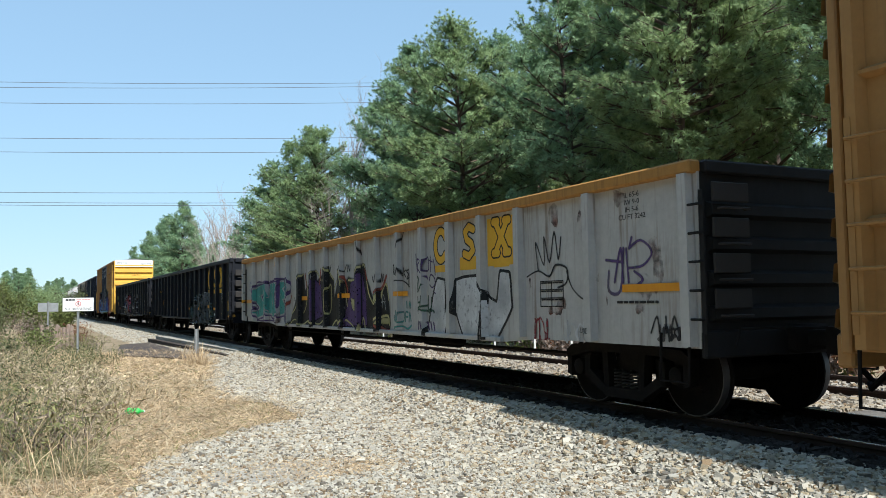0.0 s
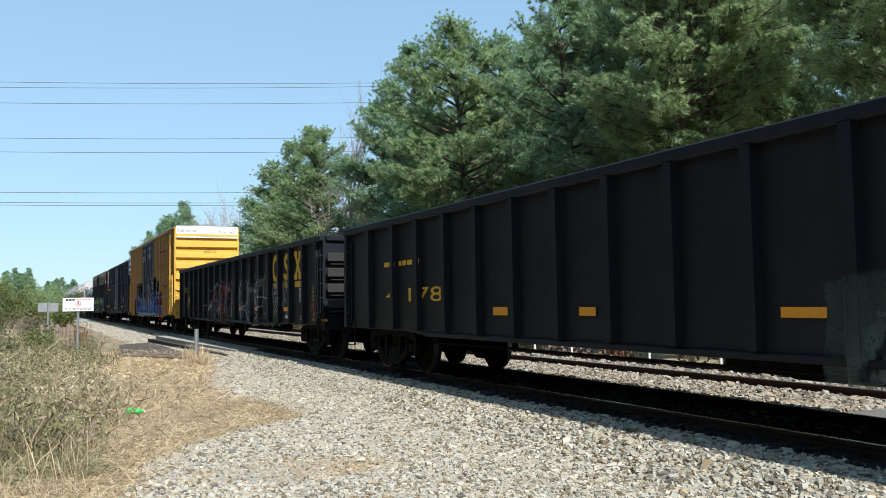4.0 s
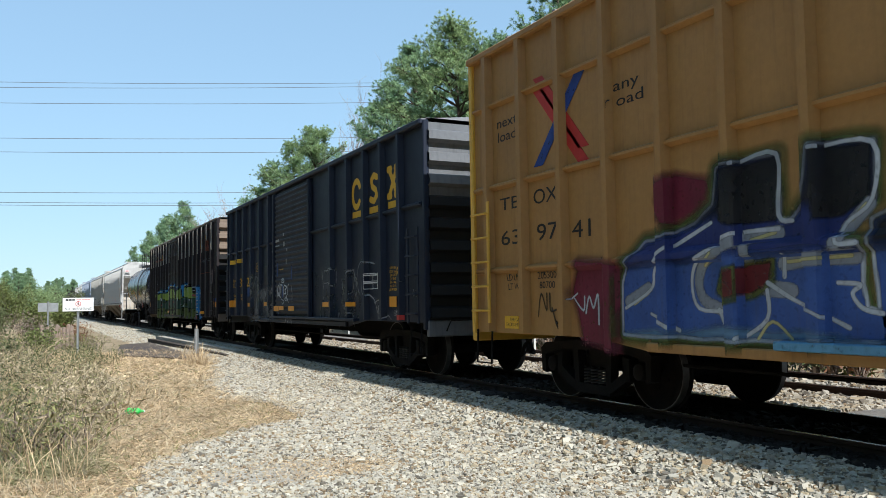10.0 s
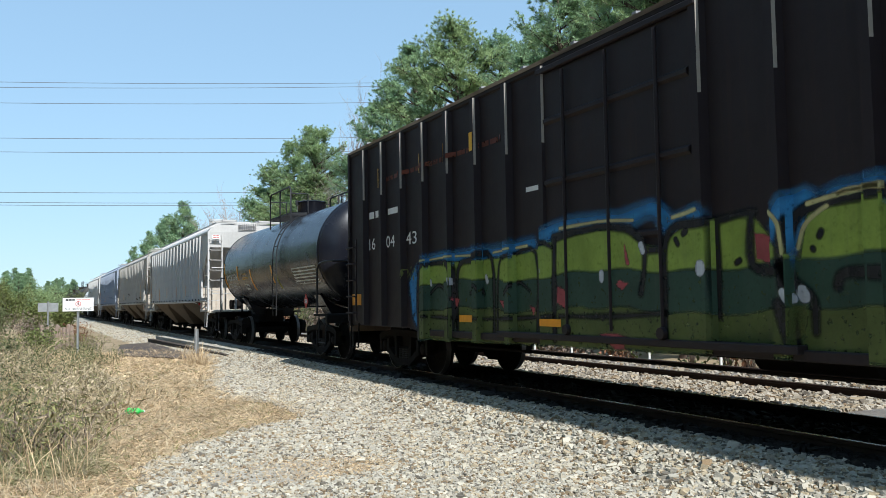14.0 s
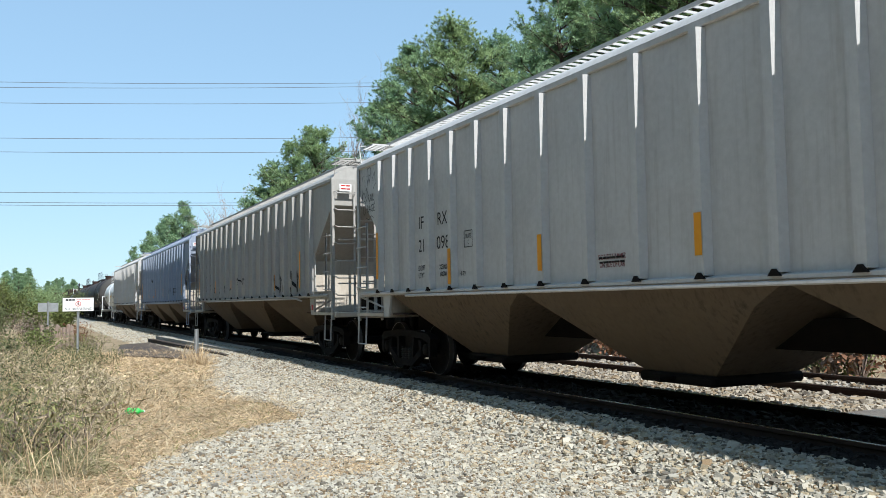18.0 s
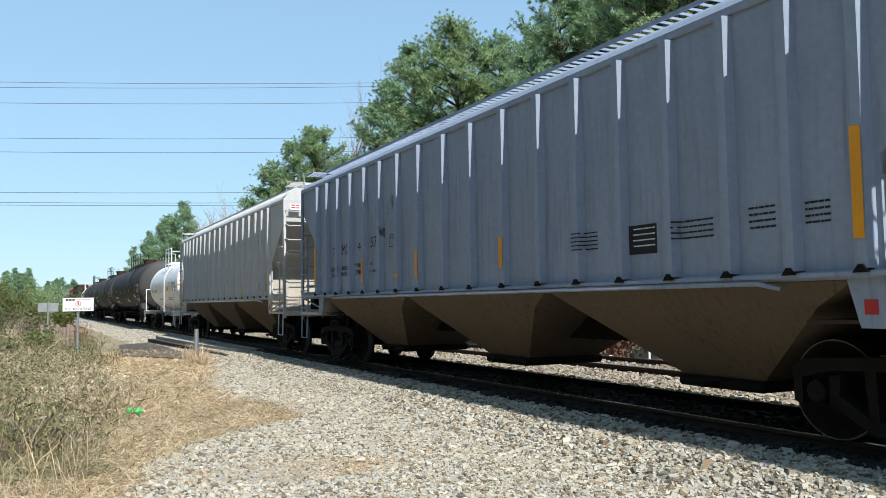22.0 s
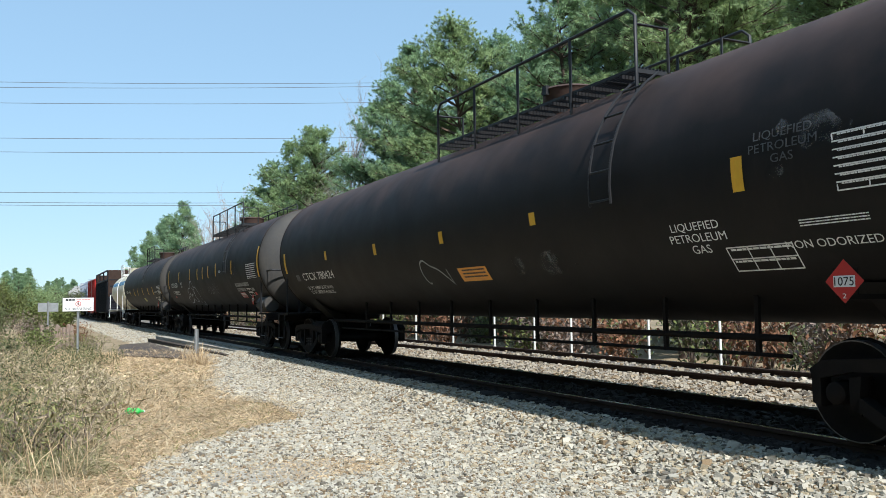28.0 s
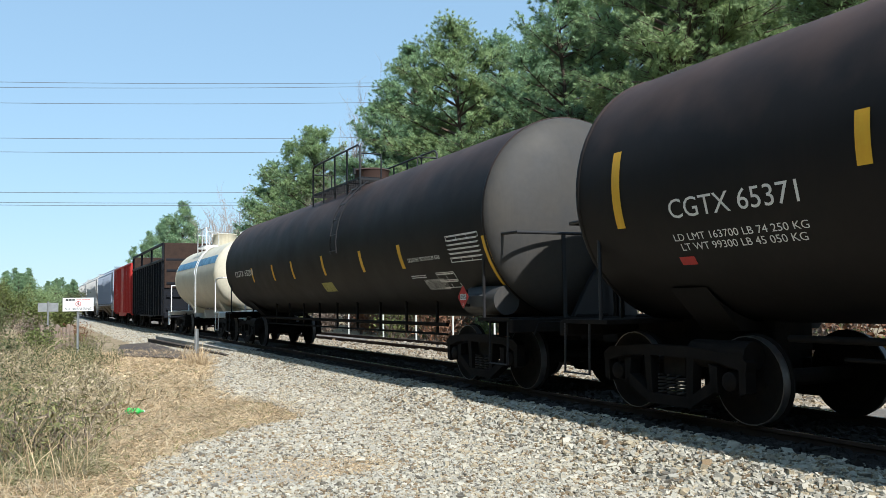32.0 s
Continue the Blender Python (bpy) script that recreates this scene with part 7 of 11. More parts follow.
words(TBX, 'POOL', -5.36, 3.304, 0.91, 0.247, INK)
words(TBX, 'ING', -6.25, 3.308, 0.59, 0.191, INK)
words(TBX, 'EXPER', -7.14, 3.311, 1.05, 0.23, INK)
words(TBX, 'TS', -7.98, 3.346, 0.38, 0.191, INK)
slab(TBX, "owner_mark", -5.66, 4.047, 1.69, 0.058, SP_RED)
slab(TBX, "owner_mark", -5.2, 3.88, 0.23, 0.444, SP_RED)
slab(TBX, "owner_mark", -5.6, 3.845, 0.2, 0.446, SP_RED)
slab(TBX, "owner_mark", -6.18, 3.878, 0.27, 0.538, SP_RED)
print_lines(TBX, -6.24, 2.101, 0.52, 0.525, 6, INK, 61)
print_lines(TBX, -7.23, 2.209, 0.6, 0.368, 5, INK, 62)
slab(TBX, "plate", -8.09, 1.032, 0.51, 0.206, MARK)
words(TBX, 'THIS CAR\nEXCESS HEIGHT', -8.09, 1.026, 0.44, 0.121, INK)
slab(TBX, "label", -7.23, 1.233, 0.28, 0.093, WHITEINK)
words(TBX, 'TB', 8.32, 2.679, 0.54, 0.172, INK)
words(TBX, 'OX', 7.43, 2.683, 0.56, 0.197, INK)
words(TBX, '63', 8.32, 2.196, 0.5, 0.205, INK)
words(TBX, '97', 7.4, 2.206, 0.49, 0.221, INK)
words(TBX, '41', 6.66, 2.179, 0.38, 0.213, INK)
words(TBX, 'LD LMT\nLT WT', 8.22, 1.571, 0.41, 0.218, INK)
words(TBX, '205300\n80700', 7.43, 1.575, 0.43, 0.218, INK)
slab(TBX, "plate", 8.25, 1.013, 0.54, 0.175, MARK)
words(TBX, 'THIS CAR\nEXCESS HEIGHT', 8.24, 1.016, 0.46, 0.118, INK)
words(TBX, 'next\nload', 8.36, 3.736, 0.54, 0.317, INK)
words(TBX, 'any\nroad', 5.75, 3.651, 0.59, 0.27, INK)
slab(TBX, "reflector", -2.56, 1.347, 0.10, 0.567, REFLECT, 0.012)
words(TBX, 'CLOSE THIS DOOR\nBEFORE CLOSING\nMAIN DOOR\n \nCIERRE ESTA PUERTA\nANTES DE CERRAR\nLA PUERTA PRINCIPAL', 1.4, 4.227, 1.03, 0.716, WHITEINK)
words(TBX, 'CLOSE AND LOCK\nBOTH DOORS BEFORE\nMOVING CAR\n \nCIERRE Y PONGA\nEL SEGURO EN AMBAS\nPUERTAS ANTES DE\nMOVER EL CARRO', -1.08, 4.255, 1.22, 0.713, WHITEINK)
words(TBX, 'SECURITY\nDEVICE\nONLY', -0.25, 3.278, 0.21, 0.153, WHITEINK)
print_lines(TBX, -1.51, 2.778, 0.56, 0.124, 3, WHITEINK, 66)
# navy boxcar
table(BLU, -5.37, 1.732, 0.49, 0.299, 2, 2, WHITEINK, True)
smear(BLU, -3.5, 1.499, 4.64, 1.338, 7, SP_ASH, 0.1)
tag(BLU, 0.27, 0.879, 0.67, 0.178, 74, SP_ASH, 0.0086, 5)
slab(BLU, "reflector", -6.52, 1.327, 0.58, 0.191, REFLECT, 0.02)
slab(BLU, "reflector", -4.27, 1.287, 0.31, 0.09, REFLECT, 0.02)
slab(BLU, "reflector", -2.59, 1.29, 0.65, 0.109, REFLECT, 0.02)
slab(BLU, "reflector", -0.06, 1.201, 0.51, 0.118, REFLECT, 0.02)
slab(BLU, "reflector", 1.39, 1.194, 0.55, 0.139, REFLECT, 0.02)
slab(BLU, "reflector", 6.88, 1.343, 0.5, 0.22, REFLECT, 0.02)
slab(BLU, "reflector", 4.8, 1.309, 0.47, 0.114, REFLECT, 0.02)
slab(BLU, "reflector", 2.8, 1.321, 0.51, 0.111, REFLECT, 0.02)
slab(BLU, "reflector", 0.86, 1.208, 0.44, 0.109, REFLECT, 0.02)
print_lines(BLU, 6.77, 2.617, 0.66, 0.289, 1, MARK, 3)
print_lines(BLU, 5.86, 2.628, 0.69, 0.282, 1, MARK, 5)
words(BLU, '12', 6.75, 1.996, 0.58, 0.277, MARK)
words(BLU, '39', 5.82, 2.005, 0.66, 0.273, MARK)
words(BLU, '23', 4.84, 2.005, 0.7, 0.274, MARK)
words(BLU, '157100\n62900', 5.76, 1.548, 0.42, 0.196, MARK)
words(BLU, 'LD LMT\nLT WT', 6.8, 1.545, 0.36, 0.189, MARK)
table(BLU, 3.83, 2.411, 0.3, 0.242, 1, 1, MARK, False)
words(BLU, 'PLATE\nC', 3.83, 2.401, 0.18, 0.166, MARK)
words(BLU, 'DOOR OPENING', 0.9, 2.223, 0.4, 0.032, MARK)
slab(BLU, "label", 1.27, 2.999, 0.36, 0.068, SP_PALE)
slab(BLU, "label", 1.27, 2.862, 0.4, 0.029, SP_PALE)
slab(BLU, "label", 0.69, 3.13, 0.11, 0.083, SP_PALE)
slab(BLU, "label", 0.64, 2.878, 0.12, 0.124, SP_PALE)
slab(BLU, "label", 0.37, 2.711, 0.1, 0.075, SP_PALE)
slab(BLU, "label", 2.07, 2.77, 0.24, 0.052, SP_PALE)
slab(BLU, "label", 2.06, 2.015, 0.22, 0.194, SP_PALE)
slab(BLU, "label", 0.43, 2.407, 0.06, 0.144, SP_PALE)
words(BLU, 'EXH 15-5\nEXW 10-7\nEW  10-0\nIL  50-6\nIW   9-6\nIH 10-11\nCU FT 5238', -6.38, 1.75, 0.39, 0.45, MARK)
words(BLU, 'H 13-9\nH 14-8', -6.74, 1.88, 0.21, 0.13, MARK)
words(BLU, '1 1/2 INCH TREAD\nCOMP SHOES', -6.58, 1.12, 0.46, 0.11, SP_PALE)
slab(BLU, 'label', -6.85, 1.04, 0.16, 0.09, RED)
# brown boxcar
slab(BRN, "owner_mark", -6.95, 2.535, 2.23, 0.025, SP_RUSTRED)
slab(BRN, "owner_mark", -7.02, 4.183, 2.22, 0.025, SP_RUSTRED)
slab(BRN, "owner_mark", -5.91, 3.578, 0.14, 1.863, SP_RUSTRED)
slab(BRN, "owner_mark", -8.08, 3.331, 0.09, 1.439, SP_RUSTRED)
slab(BRN, "owner_mark", -6.34, 3.658, 0.26, 0.441, SP_RUSTRED)
slab(BRN, "owner_mark", -6.96, 3.601, 0.23, 0.418, SP_RUSTRED)
slab(BRN, "owner_mark", -7.51, 3.55, 0.21, 0.397, SP_RUSTRED)
print_lines(BRN, -7.06, 3.0, 1.47, 0.137, 2, SP_ASH, 12)
slab(BRN, "patch", -8.88, 1.396, 0.67, 0.353, SP_BLUE)
slab(BRN, "reflector", -8.86, 1.335, 0.49, 0.203, REFLECT, 0.02)
slab(BRN, "patch", -9.15, 1.903, 0.16, 0.553, SP_CYAN)
slab(BRN, "reflector", -6.56, 1.037, 0.47, 0.106, REFLECT, 0.02)
slab(BRN, "reflector", 8.91, 1.379, 0.52, 0.226, REFLECT, 0.02)
slab(BRN, "reflector", 4.15, 1.049, 0.48, 0.108, REFLECT, 0.02)
slab(BRN, "reflector", 1.72, 1.026, 0.48, 0.093, REFLECT, 0.02)
words(BRN, '16', 8.06, 2.459, 0.31, 0.225, WHITEINK)
words(BRN, '04', 7.15, 2.45, 0.4, 0.22, WHITEINK)
words(BRN, '43', 6.2, 2.443, 0.45, 0.222, WHITEINK)
print_lines(BRN, 7.93, 2.943, 0.53, 0.294, 1, WHITEINK, 14)
print_lines(BRN, 7.04, 2.943, 0.57, 0.248, 1, WHITEINK, 15)
print_lines(BRN, 5.11, 3.59, 4.41, 0.172, 1, SP_RUSTRED, 16)
slab(BRN, "label", 2.24, 2.807, 0.34, 0.066, WHITEINK)
tag(BRN, 6.25, 1.814, 0.46, 0.251, 85, SP_OLIVE, 0.0086, 4)
slab(BRN, "stripe", -7.38, 3.781, 0.11, 0.336, MARK)
slab(BRN, "stripe", -6.41, 3.681, 0.13, 0.365, MARK)
slab(BRN, "stripe", 7.54, 3.684, 0.17, 0.375, MARK)
slab(BRN, "stripe", 5.67, 3.669, 0.13, 0.33, MARK)
slab(BRN, "stripe", 4.76, 3.693, 0.11, 0.307, MARK)
slab(BRN, "stripe", 3.77, 3.71, 0.1, 0.283, MARK)
# pale strips on the post fronts: sunlight on their top ends put into colour
SUNSTRIP = paint("sunlit_pale_post_edge", (0.34, 0.31, 0.27), 0.7, 0.9, streak_colour=(0.03, 0.02, 0.018))
edge_strip = Mesher().prism([(-1.512, -0.066), (-1.545, -0.054), (-1.545, -0.050), (-1.512, -0.062)], 3.35, 4.36, "z").mesh("worn_edge", SUNSTRIP)
for yy in BRPOSTS:
    part("worn_edge", edge_strip, None, BRN).location = (0, yy, 0)
# glossy tank car
slab(AXL, "reflector", 5.15, 2.315, 0.14, 0.865, REFLECT)
slab(AXL, "reflector", 3.22, 2.342, 0.14, 0.455, REFLECT)
words(AXL, 'AXLX 3526', 4.16, 2.23, 1.59, 0.197, WHITEINK)
words(AXL, 'LD LMT 198700 LB 90150 KG\nLT WT 64300 LB 29150 KG', 4.05, 1.945, 1.29, 0.168, WHITEINK)
words(AXL, 'FOR CHEMICAL EMERGENCY', 2.29, 2.292, 0.62, 0.031, MARK)
print_lines(AXL, 2.31, 2.136, 0.72, 0.084, 2, MARK, 3)
print_lines(AXL, 2.36, 1.862, 0.54, 0.2, 5, WHITEINK, 4)
table(AXL, -4.01, 2.034, 2.02, 0.404, 5, 3, WHITEINK, True)
slab(AXL, "label", -1.42, 1.952, 0.14, 0.41, SP_YELLOW)
placard(AXL, -4.90, 1.37, 0.36, "1993", "3", 1.5)
slab(AXL, "reflector", 1.5, 2.078, 0.14, 0.651, REFLECT)
slab(AXL, "reflector", -1.01, 2.142, 0.14, 0.533, REFLECT)
# hoppers
slab(HP1, "reflector", -6.94, 2.205, 0.1, 0.916, REFLECT)
slab(HP1, "reflector", -3.925, 1.926, 0.1, 0.446, REFLECT)
slab(HP1, "reflector", -1.34, 1.943, 0.1, 0.426, REFLECT)
print_lines(HP1, -6.51, 1.794, 0.29, 0.16, 3, INK, 2)
print_lines(HP1, -5.82, 1.708, 0.37, 0.033, 2, INK, 3)
print_lines(HP1, -4.22, 1.703, 0.49, 0.023, 1, INK, 1)
print_lines(HP1, 0.16, 1.753, 0.47, 0.104, 2, INK, 1)
slab(HP1, "label", -6.88, 1.355, 0.16, 0.088, RED)
words(HP1, 'IF', 5.32, 2.671, 0.19, 0.207, INK)
words(HP1, 'RX', 4.51, 2.676, 0.35, 0.207, INK)
words(HP1, '21', 5.33, 2.273, 0.21, 0.21, INK)
words(HP1, '098', 4.5, 2.282, 0.46, 0.215, INK)
words(HP1, 'LD LMT\nLT WT', 5.33, 1.828, 0.25, 0.216, INK)
words(HP1, '203000\n60000', 4.5, 1.821, 0.28, 0.203, INK)
words(HP1, '4-79', 3.82, 1.745, 0.17, 0.072, INK)
table(HP1, 3.63, 2.271, 0.26, 0.249, 1, 1, INK, False)
words(HP1, 'PLATE\nC', 3.63, 2.267, 0.17, 0.167, INK)
slab(HP1, "reflector", 1.5, 1.928, 0.1, 0.471, REFLECT)
slab(HP1, "reflector", 4.085, 1.866, 0.1, 0.56, REFLECT)
slab(HP1, "reflector", 7.1, 2.197, 0.1, 0.881, REFLECT)
tag(HP1, 7.84, 3.565, 1.11, 0.773, 88, SP_ASH, 0.0058, 5)
slab(HP2, "reflector", 7.1, 2.205, 0.1, 1.021, REFLECT)
slab(HP2, "reflector", 4.085, 1.953, 0.1, 0.445, REFLECT)
words(HP2, 'M', 6.15, 2.771, 0.24, 0.19, INK)
words(HP2, 'W', 5.37, 2.792, 0.27, 0.204, INK)
words(HP2, 'CX', 4.5, 2.803, 0.41, 0.223, INK)
words(HP2, '46', 6.15, 2.365, 0.37, 0.199, INK)
words(HP2, '05', 5.33, 2.382, 0.34, 0.197, INK)
words(HP2, '63', 4.49, 2.389, 0.35, 0.188, INK)
words(HP2, 'LD LMT\nLT WT', 6.16, 1.927, 0.34, 0.206, INK)
words(HP2, '202900\n60100', 5.33, 1.942, 0.4, 0.219, INK)
table(HP2, 3.61, 2.491, 0.26, 0.226, 1, 1, INK, False)
words(HP2, 'PLATE\nC', 3.61, 2.488, 0.18, 0.161, INK)
tag(HP2, 7.92, 3.4, 1.16, 0.899, 91, SP_BLACK, 0.0101, 4)
tag(HP2, 4.46, 1.825, 0.55, 0.249, 92, SP_BLACK, 0.0144, 3)
tag(HP2, 3.62, 1.827, 0.45, 0.357, 93, SP_BLACK, 0.0144, 3)
tag(HP2, 2.76, 1.842, 0.62, 0.374, 94, SP_ASH, 0.0216, 3)
print_lines(HP2, 1.86, 1.818, 0.71, 0.074, 3, INK, 9)
tag(HP2, -4.03, 1.847, 0.63, 0.534, 95, SP_BLACK, 0.0144, 3)
tag(HP2, -5.64, 1.855, 0.52, 0.62, 95, SP_BLACK, 0.0144, 3)
tag(HP2, 0.36, 2.047, 0.81, 0.224, 95, SP_BLACK, 0.0144, 3)
slab(HP2, "reflector", -6.24, 2.139, 0.1, 0.906, REFLECT)
slab(HP2, "reflector", -3.925, 1.885, 0.1, 0.414, REFLECT)
slab(HP2, "reflector", 1.5, 1.966, 0.1, 0.274, REFLECT)
slab(HP3, "reflector", 7.1, 2.166, 0.1, 0.887, REFLECT)
slab(HP3, "reflector", 4.085, 1.95, 0.1, 0.446, REFLECT)
slab(HP3, "reflector", 1.5, 1.959, 0.1, 0.455, REFLECT)
words(HP3, 'TI', 6.03, 2.437, 0.23, 0.184, INK)
words(HP3, 'MX', 5.3, 2.449, 0.47, 0.219, INK)
words(HP3, '48', 4.39, 2.46, 0.41, 0.174, INK)
words(HP3, '57', 3.7, 2.5, 0.34, 0.206, INK)
words(HP3, 'LD LMT\nLT WT', 6.1, 1.982, 0.39, 0.212, INK)
words(HP3, '202600LBS\n60400LBS', 5.33, 1.999, 0.59, 0.215, INK)
words(HP3, '91900\n27400', 4.57, 2.009, 0.3, 0.236, INK)
words(HP3, 'KG', 3.82, 2.082, 0.13, 0.066, INK)
words(HP3, '11-80', 3.75, 1.938, 0.25, 0.07, INK)
table(HP3, 2.78, 2.46, 0.26, 0.222, 1, 1, INK, False)
words(HP3, 'PLATE\nC', 2.78, 2.466, 0.18, 0.159, INK)
slab(HP3, "label", 2.38, 1.79, 0.1, 0.07, REFLECT)
print_lines(HP3, -3.22, 1.993, 0.41, 0.243, 5, INK, 8, thick=0.3)
print_lines(HP3, -5.03, 1.988, 0.49, 0.226, 4, INK, 9, thick=0.3)
print_lines(HP3, -5.88, 2.021, 0.31, 0.244, 4, INK, 10, thick=0.3)
print_lines(HP3, -6.48, 2.012, 0.25, 0.229, 4, INK, 11, thick=0.3)
words(HP1, 'DO NOT HAMMER\nON SIDE OF CAR', 0.15, 1.758, 0.5, 0.156, SP_RED)
slab(HP3, "label", -4.24, 1.96, 0.43, 0.321, INK)
print_lines(HP3, -4.24, 1.96, 0.37, 0.25, 4, WHITEINK, 12, thick=0.22)
slab(HP3, "reflector", -6.94, 2.22, 0.1, 0.905, REFLECT)
slab(HP3, "reflector", -1.34, 1.99, 0.1, 0.439, REFLECT)
smear(HP3, 3.16, 2.589, 1.27, 1.833, 13, SP_ASH, 0.35)
slab(HP4, "reflector", 7.1, 1.948, 0.1, 0.905, REFLECT)
words(HP4, 'AE', 6.85, 2.842, 0.31, 0.197, INK)
words(HP4, 'X', 6.09, 2.86, 0.14, 0.217, INK)
words(HP4, '119', 6.80, 2.57, 0.36, 0.214, INK)
words(HP4, '51', 6.09, 2.578, 0.26, 0.22, INK)
words(HP4, 'LD LMT\nLT WT', 6.87, 1.768, 0.27, 0.21, INK)
words(HP4, '199100 LBS\n63900 LBS', 6.07, 1.777, 0.41, 0.221, INK)
words(HP4, '90 310 KGS\n28 985 KGS', 5.3, 1.79, 0.44, 0.214, INK)
table(HP4, 4.47, 2.68, 0.27, 0.235, 1, 1, INK, False)
words(HP4, 'PLATE\nC', 4.48, 2.68, 0.19, 0.163, INK)
slab(HP4, "reflector", -6.94, 2.015, 0.1, 0.958, MARK)
slab(HP4, "reflector", -3.925, 1.738, 0.1, 0.486, MARK)
slab(HP4, "reflector", -1.34, 1.727, 0.1, 0.49, MARK)
slab(HP4, "reflector", 1.5, 1.716, 0.1, 0.474, MARK)
slab(HP4, "reflector", 4.085, 1.697, 0.1, 0.513, MARK)
words(HP4, 'EXW 10-6 H 3-7\nEW 9-2 H 14-6\nCU FT 4750', -5.87, 1.823, 0.48, 0.186, INK)
slab(HP4, "label", -6.63, 1.827, 0.44, 0.253, INK)
table(HP4, -6.63, 1.827, 0.39, 0.218, 2, 2, WHITEINK, True)
words(HP4, 'WARNING', 0.02, 1.818, 0.31, 0.075, SP_RED)
words(HP4, 'DO NOT APPLY VIBRATOR\nTO ANY PART OF CAR BODY', 0.02, 1.703, 0.57, 0.125, INK)
words(HP4, 'LIFT HERE\nJACK HERE', -7.01, 1.218, 0.22, 0.127, INK)
def end_marks(car, h, text):
    for v in words_front(car, text, 1.02, 0.0, 3.83, 0.34, 0.26, INK).data.vertices:
        v.co.y = -h + 0.046 + (4.08 - v.co.z) * 0.12

words(HP1, "RAIL\nRAGE", 7.66, 3.28, 0.40, 0.36, SP_ASH, name="graffiti_words")
strokes(HP1, [[(8.15, 3.42), (8.02, 3.52), (7.92, 3.40), (7.88, 3.60), (7.80, 3.45)], [(8.06, 3.32), (7.96, 3.34), (7.94, 3.14), (8.04, 3.08), (8.06, 3.32)], [(7.52, 3.80), (7.44, 3.86), (7.48, 3.70)], [(7.46, 3.60), (7.36, 3.66)], [(7.82, 3.98), (7.74, 3.70), (7.64, 3.96), (7.82, 3.98)], [(7.90, 3.00), (7.76, 2.96), (7.64, 3.02), (7.52, 2.97)]], 0.007, SP_ASH, 0.006, 0.004)
end_marks(HP1, HP1H, "IFRX\n210")
end_marks(HP2, HP2H, "MWCX\n460")
# white tank car
slab(WTK, "reflector", -4.83, 2.43, 0.14, 0.573, MARK)
slab(WTK, "reflector", -2.45, 2.279, 0.12, 0.457, MARK)
slab(WTK, "reflector", 2.23, 2.199, 0.14, 0.453, MARK)
slab(WTK, "label", -1.71, 2.181, 0.66, 0.212, MARK)
table(WTK, -3.82, 2.253, 1.01, 0.424, 6, 3, INK, True)
words(WTK, 'TILX 100831', 3.29, 2.128, 1.97, 0.143, INK)
print_lines(WTK, -1.63, 1.655, 1.21, 0.145, 2, INK, 3)
print_lines(WTK, 1.4, 1.649, 1.27, 0.107, 2, INK, 3)
# first long tank car
slab(CTK, "reflector", -9.03, 2.363, 0.14, 0.569, MARK)
slab(CTK, "reflector", -6.68, 2.46, 0.14, 0.327, MARK)
slab(CTK, "reflector", -3.13, 2.383, 0.14, 0.168, MARK)
slab(CTK, "reflector", -0.4, 2.342, 0.14, 0.196, MARK)
slab(CTK, "reflector", 2.48, 2.332, 0.14, 0.214, MARK)
table(CTK, -8.3, 2.411, 1.17, 0.469, 7, 4, WHITEINK, True)
words(CTK, 'DOT 112J340W', -8.54, 2.722, 0.54, 0.04, WHITEINK)
words(CTK, 'LIQUEFIED\nPETROLEUM\nGAS', -5.99, 1.919, 0.78, 0.313, WHITEINK)
words(CTK, 'LIQUEFIED\nPETROLEUM\nGAS', -7.2, 2.656, 0.74, 0.305, SP_ASH)
smear(CTK, -7.35, 2.602, 1.49, 0.583, 17, SP_ASH, 0.1)
smear(CTK, -3.3, 1.796, 2.45, 0.308, 18, SP_ASH, 0.05)
words(CTK, 'NON ODORIZED', -7.5, 1.774, 0.96, 0.069, WHITEINK)
table(CTK, -6.7, 1.681, 0.78, 0.224, 2, 3, WHITEINK, True)
print_lines(CTK, -7.59, 1.946, 0.68, 0.071, 3, WHITEINK, 7)
slab(CTK, "label", -8.23, 1.943, 0.25, 0.154, SP_SILVER)
placard(CTK, -7.74, 1.43, 0.36, "1075", "2", 1.5)
slab(CTK, "label", -1.08, 1.733, 0.91, 0.21, REFLECT)
print_lines(CTK, -1.1, 1.733, 0.72, 0.153, 3, INK, 4)
tag(CTK, 0.26, 1.815, 0.93, 0.582, 99, SP_PALE, 0.0144, 1)
words(CTK, 'CTCX 780424', 6.35, 1.965, 2.27, 0.174, WHITEINK)
words(CTK, 'LD LMT 164800 LB 74 750 KG\nLT WT 98200 LB 44 550 KG', 6.61, 1.643, 1.82, 0.18, WHITEINK)
slab(CTK, "reflector", 5.42, 2.378, 0.13, 0.2, MARK)
slab(CTK, "label", 7.89, 1.951, 0.27, 0.152, SP_SILVER)
slab(CTK, "reflector", 8.72, 2.348, 0.14, 0.511, MARK)
# second long tank car
slab(CGK, "reflector", -8.94, 2.561, 0.14, 0.895, MARK)
slab(CGK, "reflector", -5.42, 2.546, 0.14, 0.45, MARK)
slab(CGK, "reflector", -2.85, 2.562, 0.14, 0.45, MARK)
slab(CGK, "reflector", -1.44, 2.542, 0.14, 0.445, MARK)
slab(CGK, "reflector", -0.33, 2.537, 0.13, 0.451, MARK)
slab(CGK, "reflector", 0.78, 2.538, 0.14, 0.442, MARK)
table(CGK, -8.04, 2.325, 1.13, 0.425, 7, 4, WHITEINK, True)
slab(CGK, "label", -6.41, 1.951, 1.81, 0.107, SP_PALE)
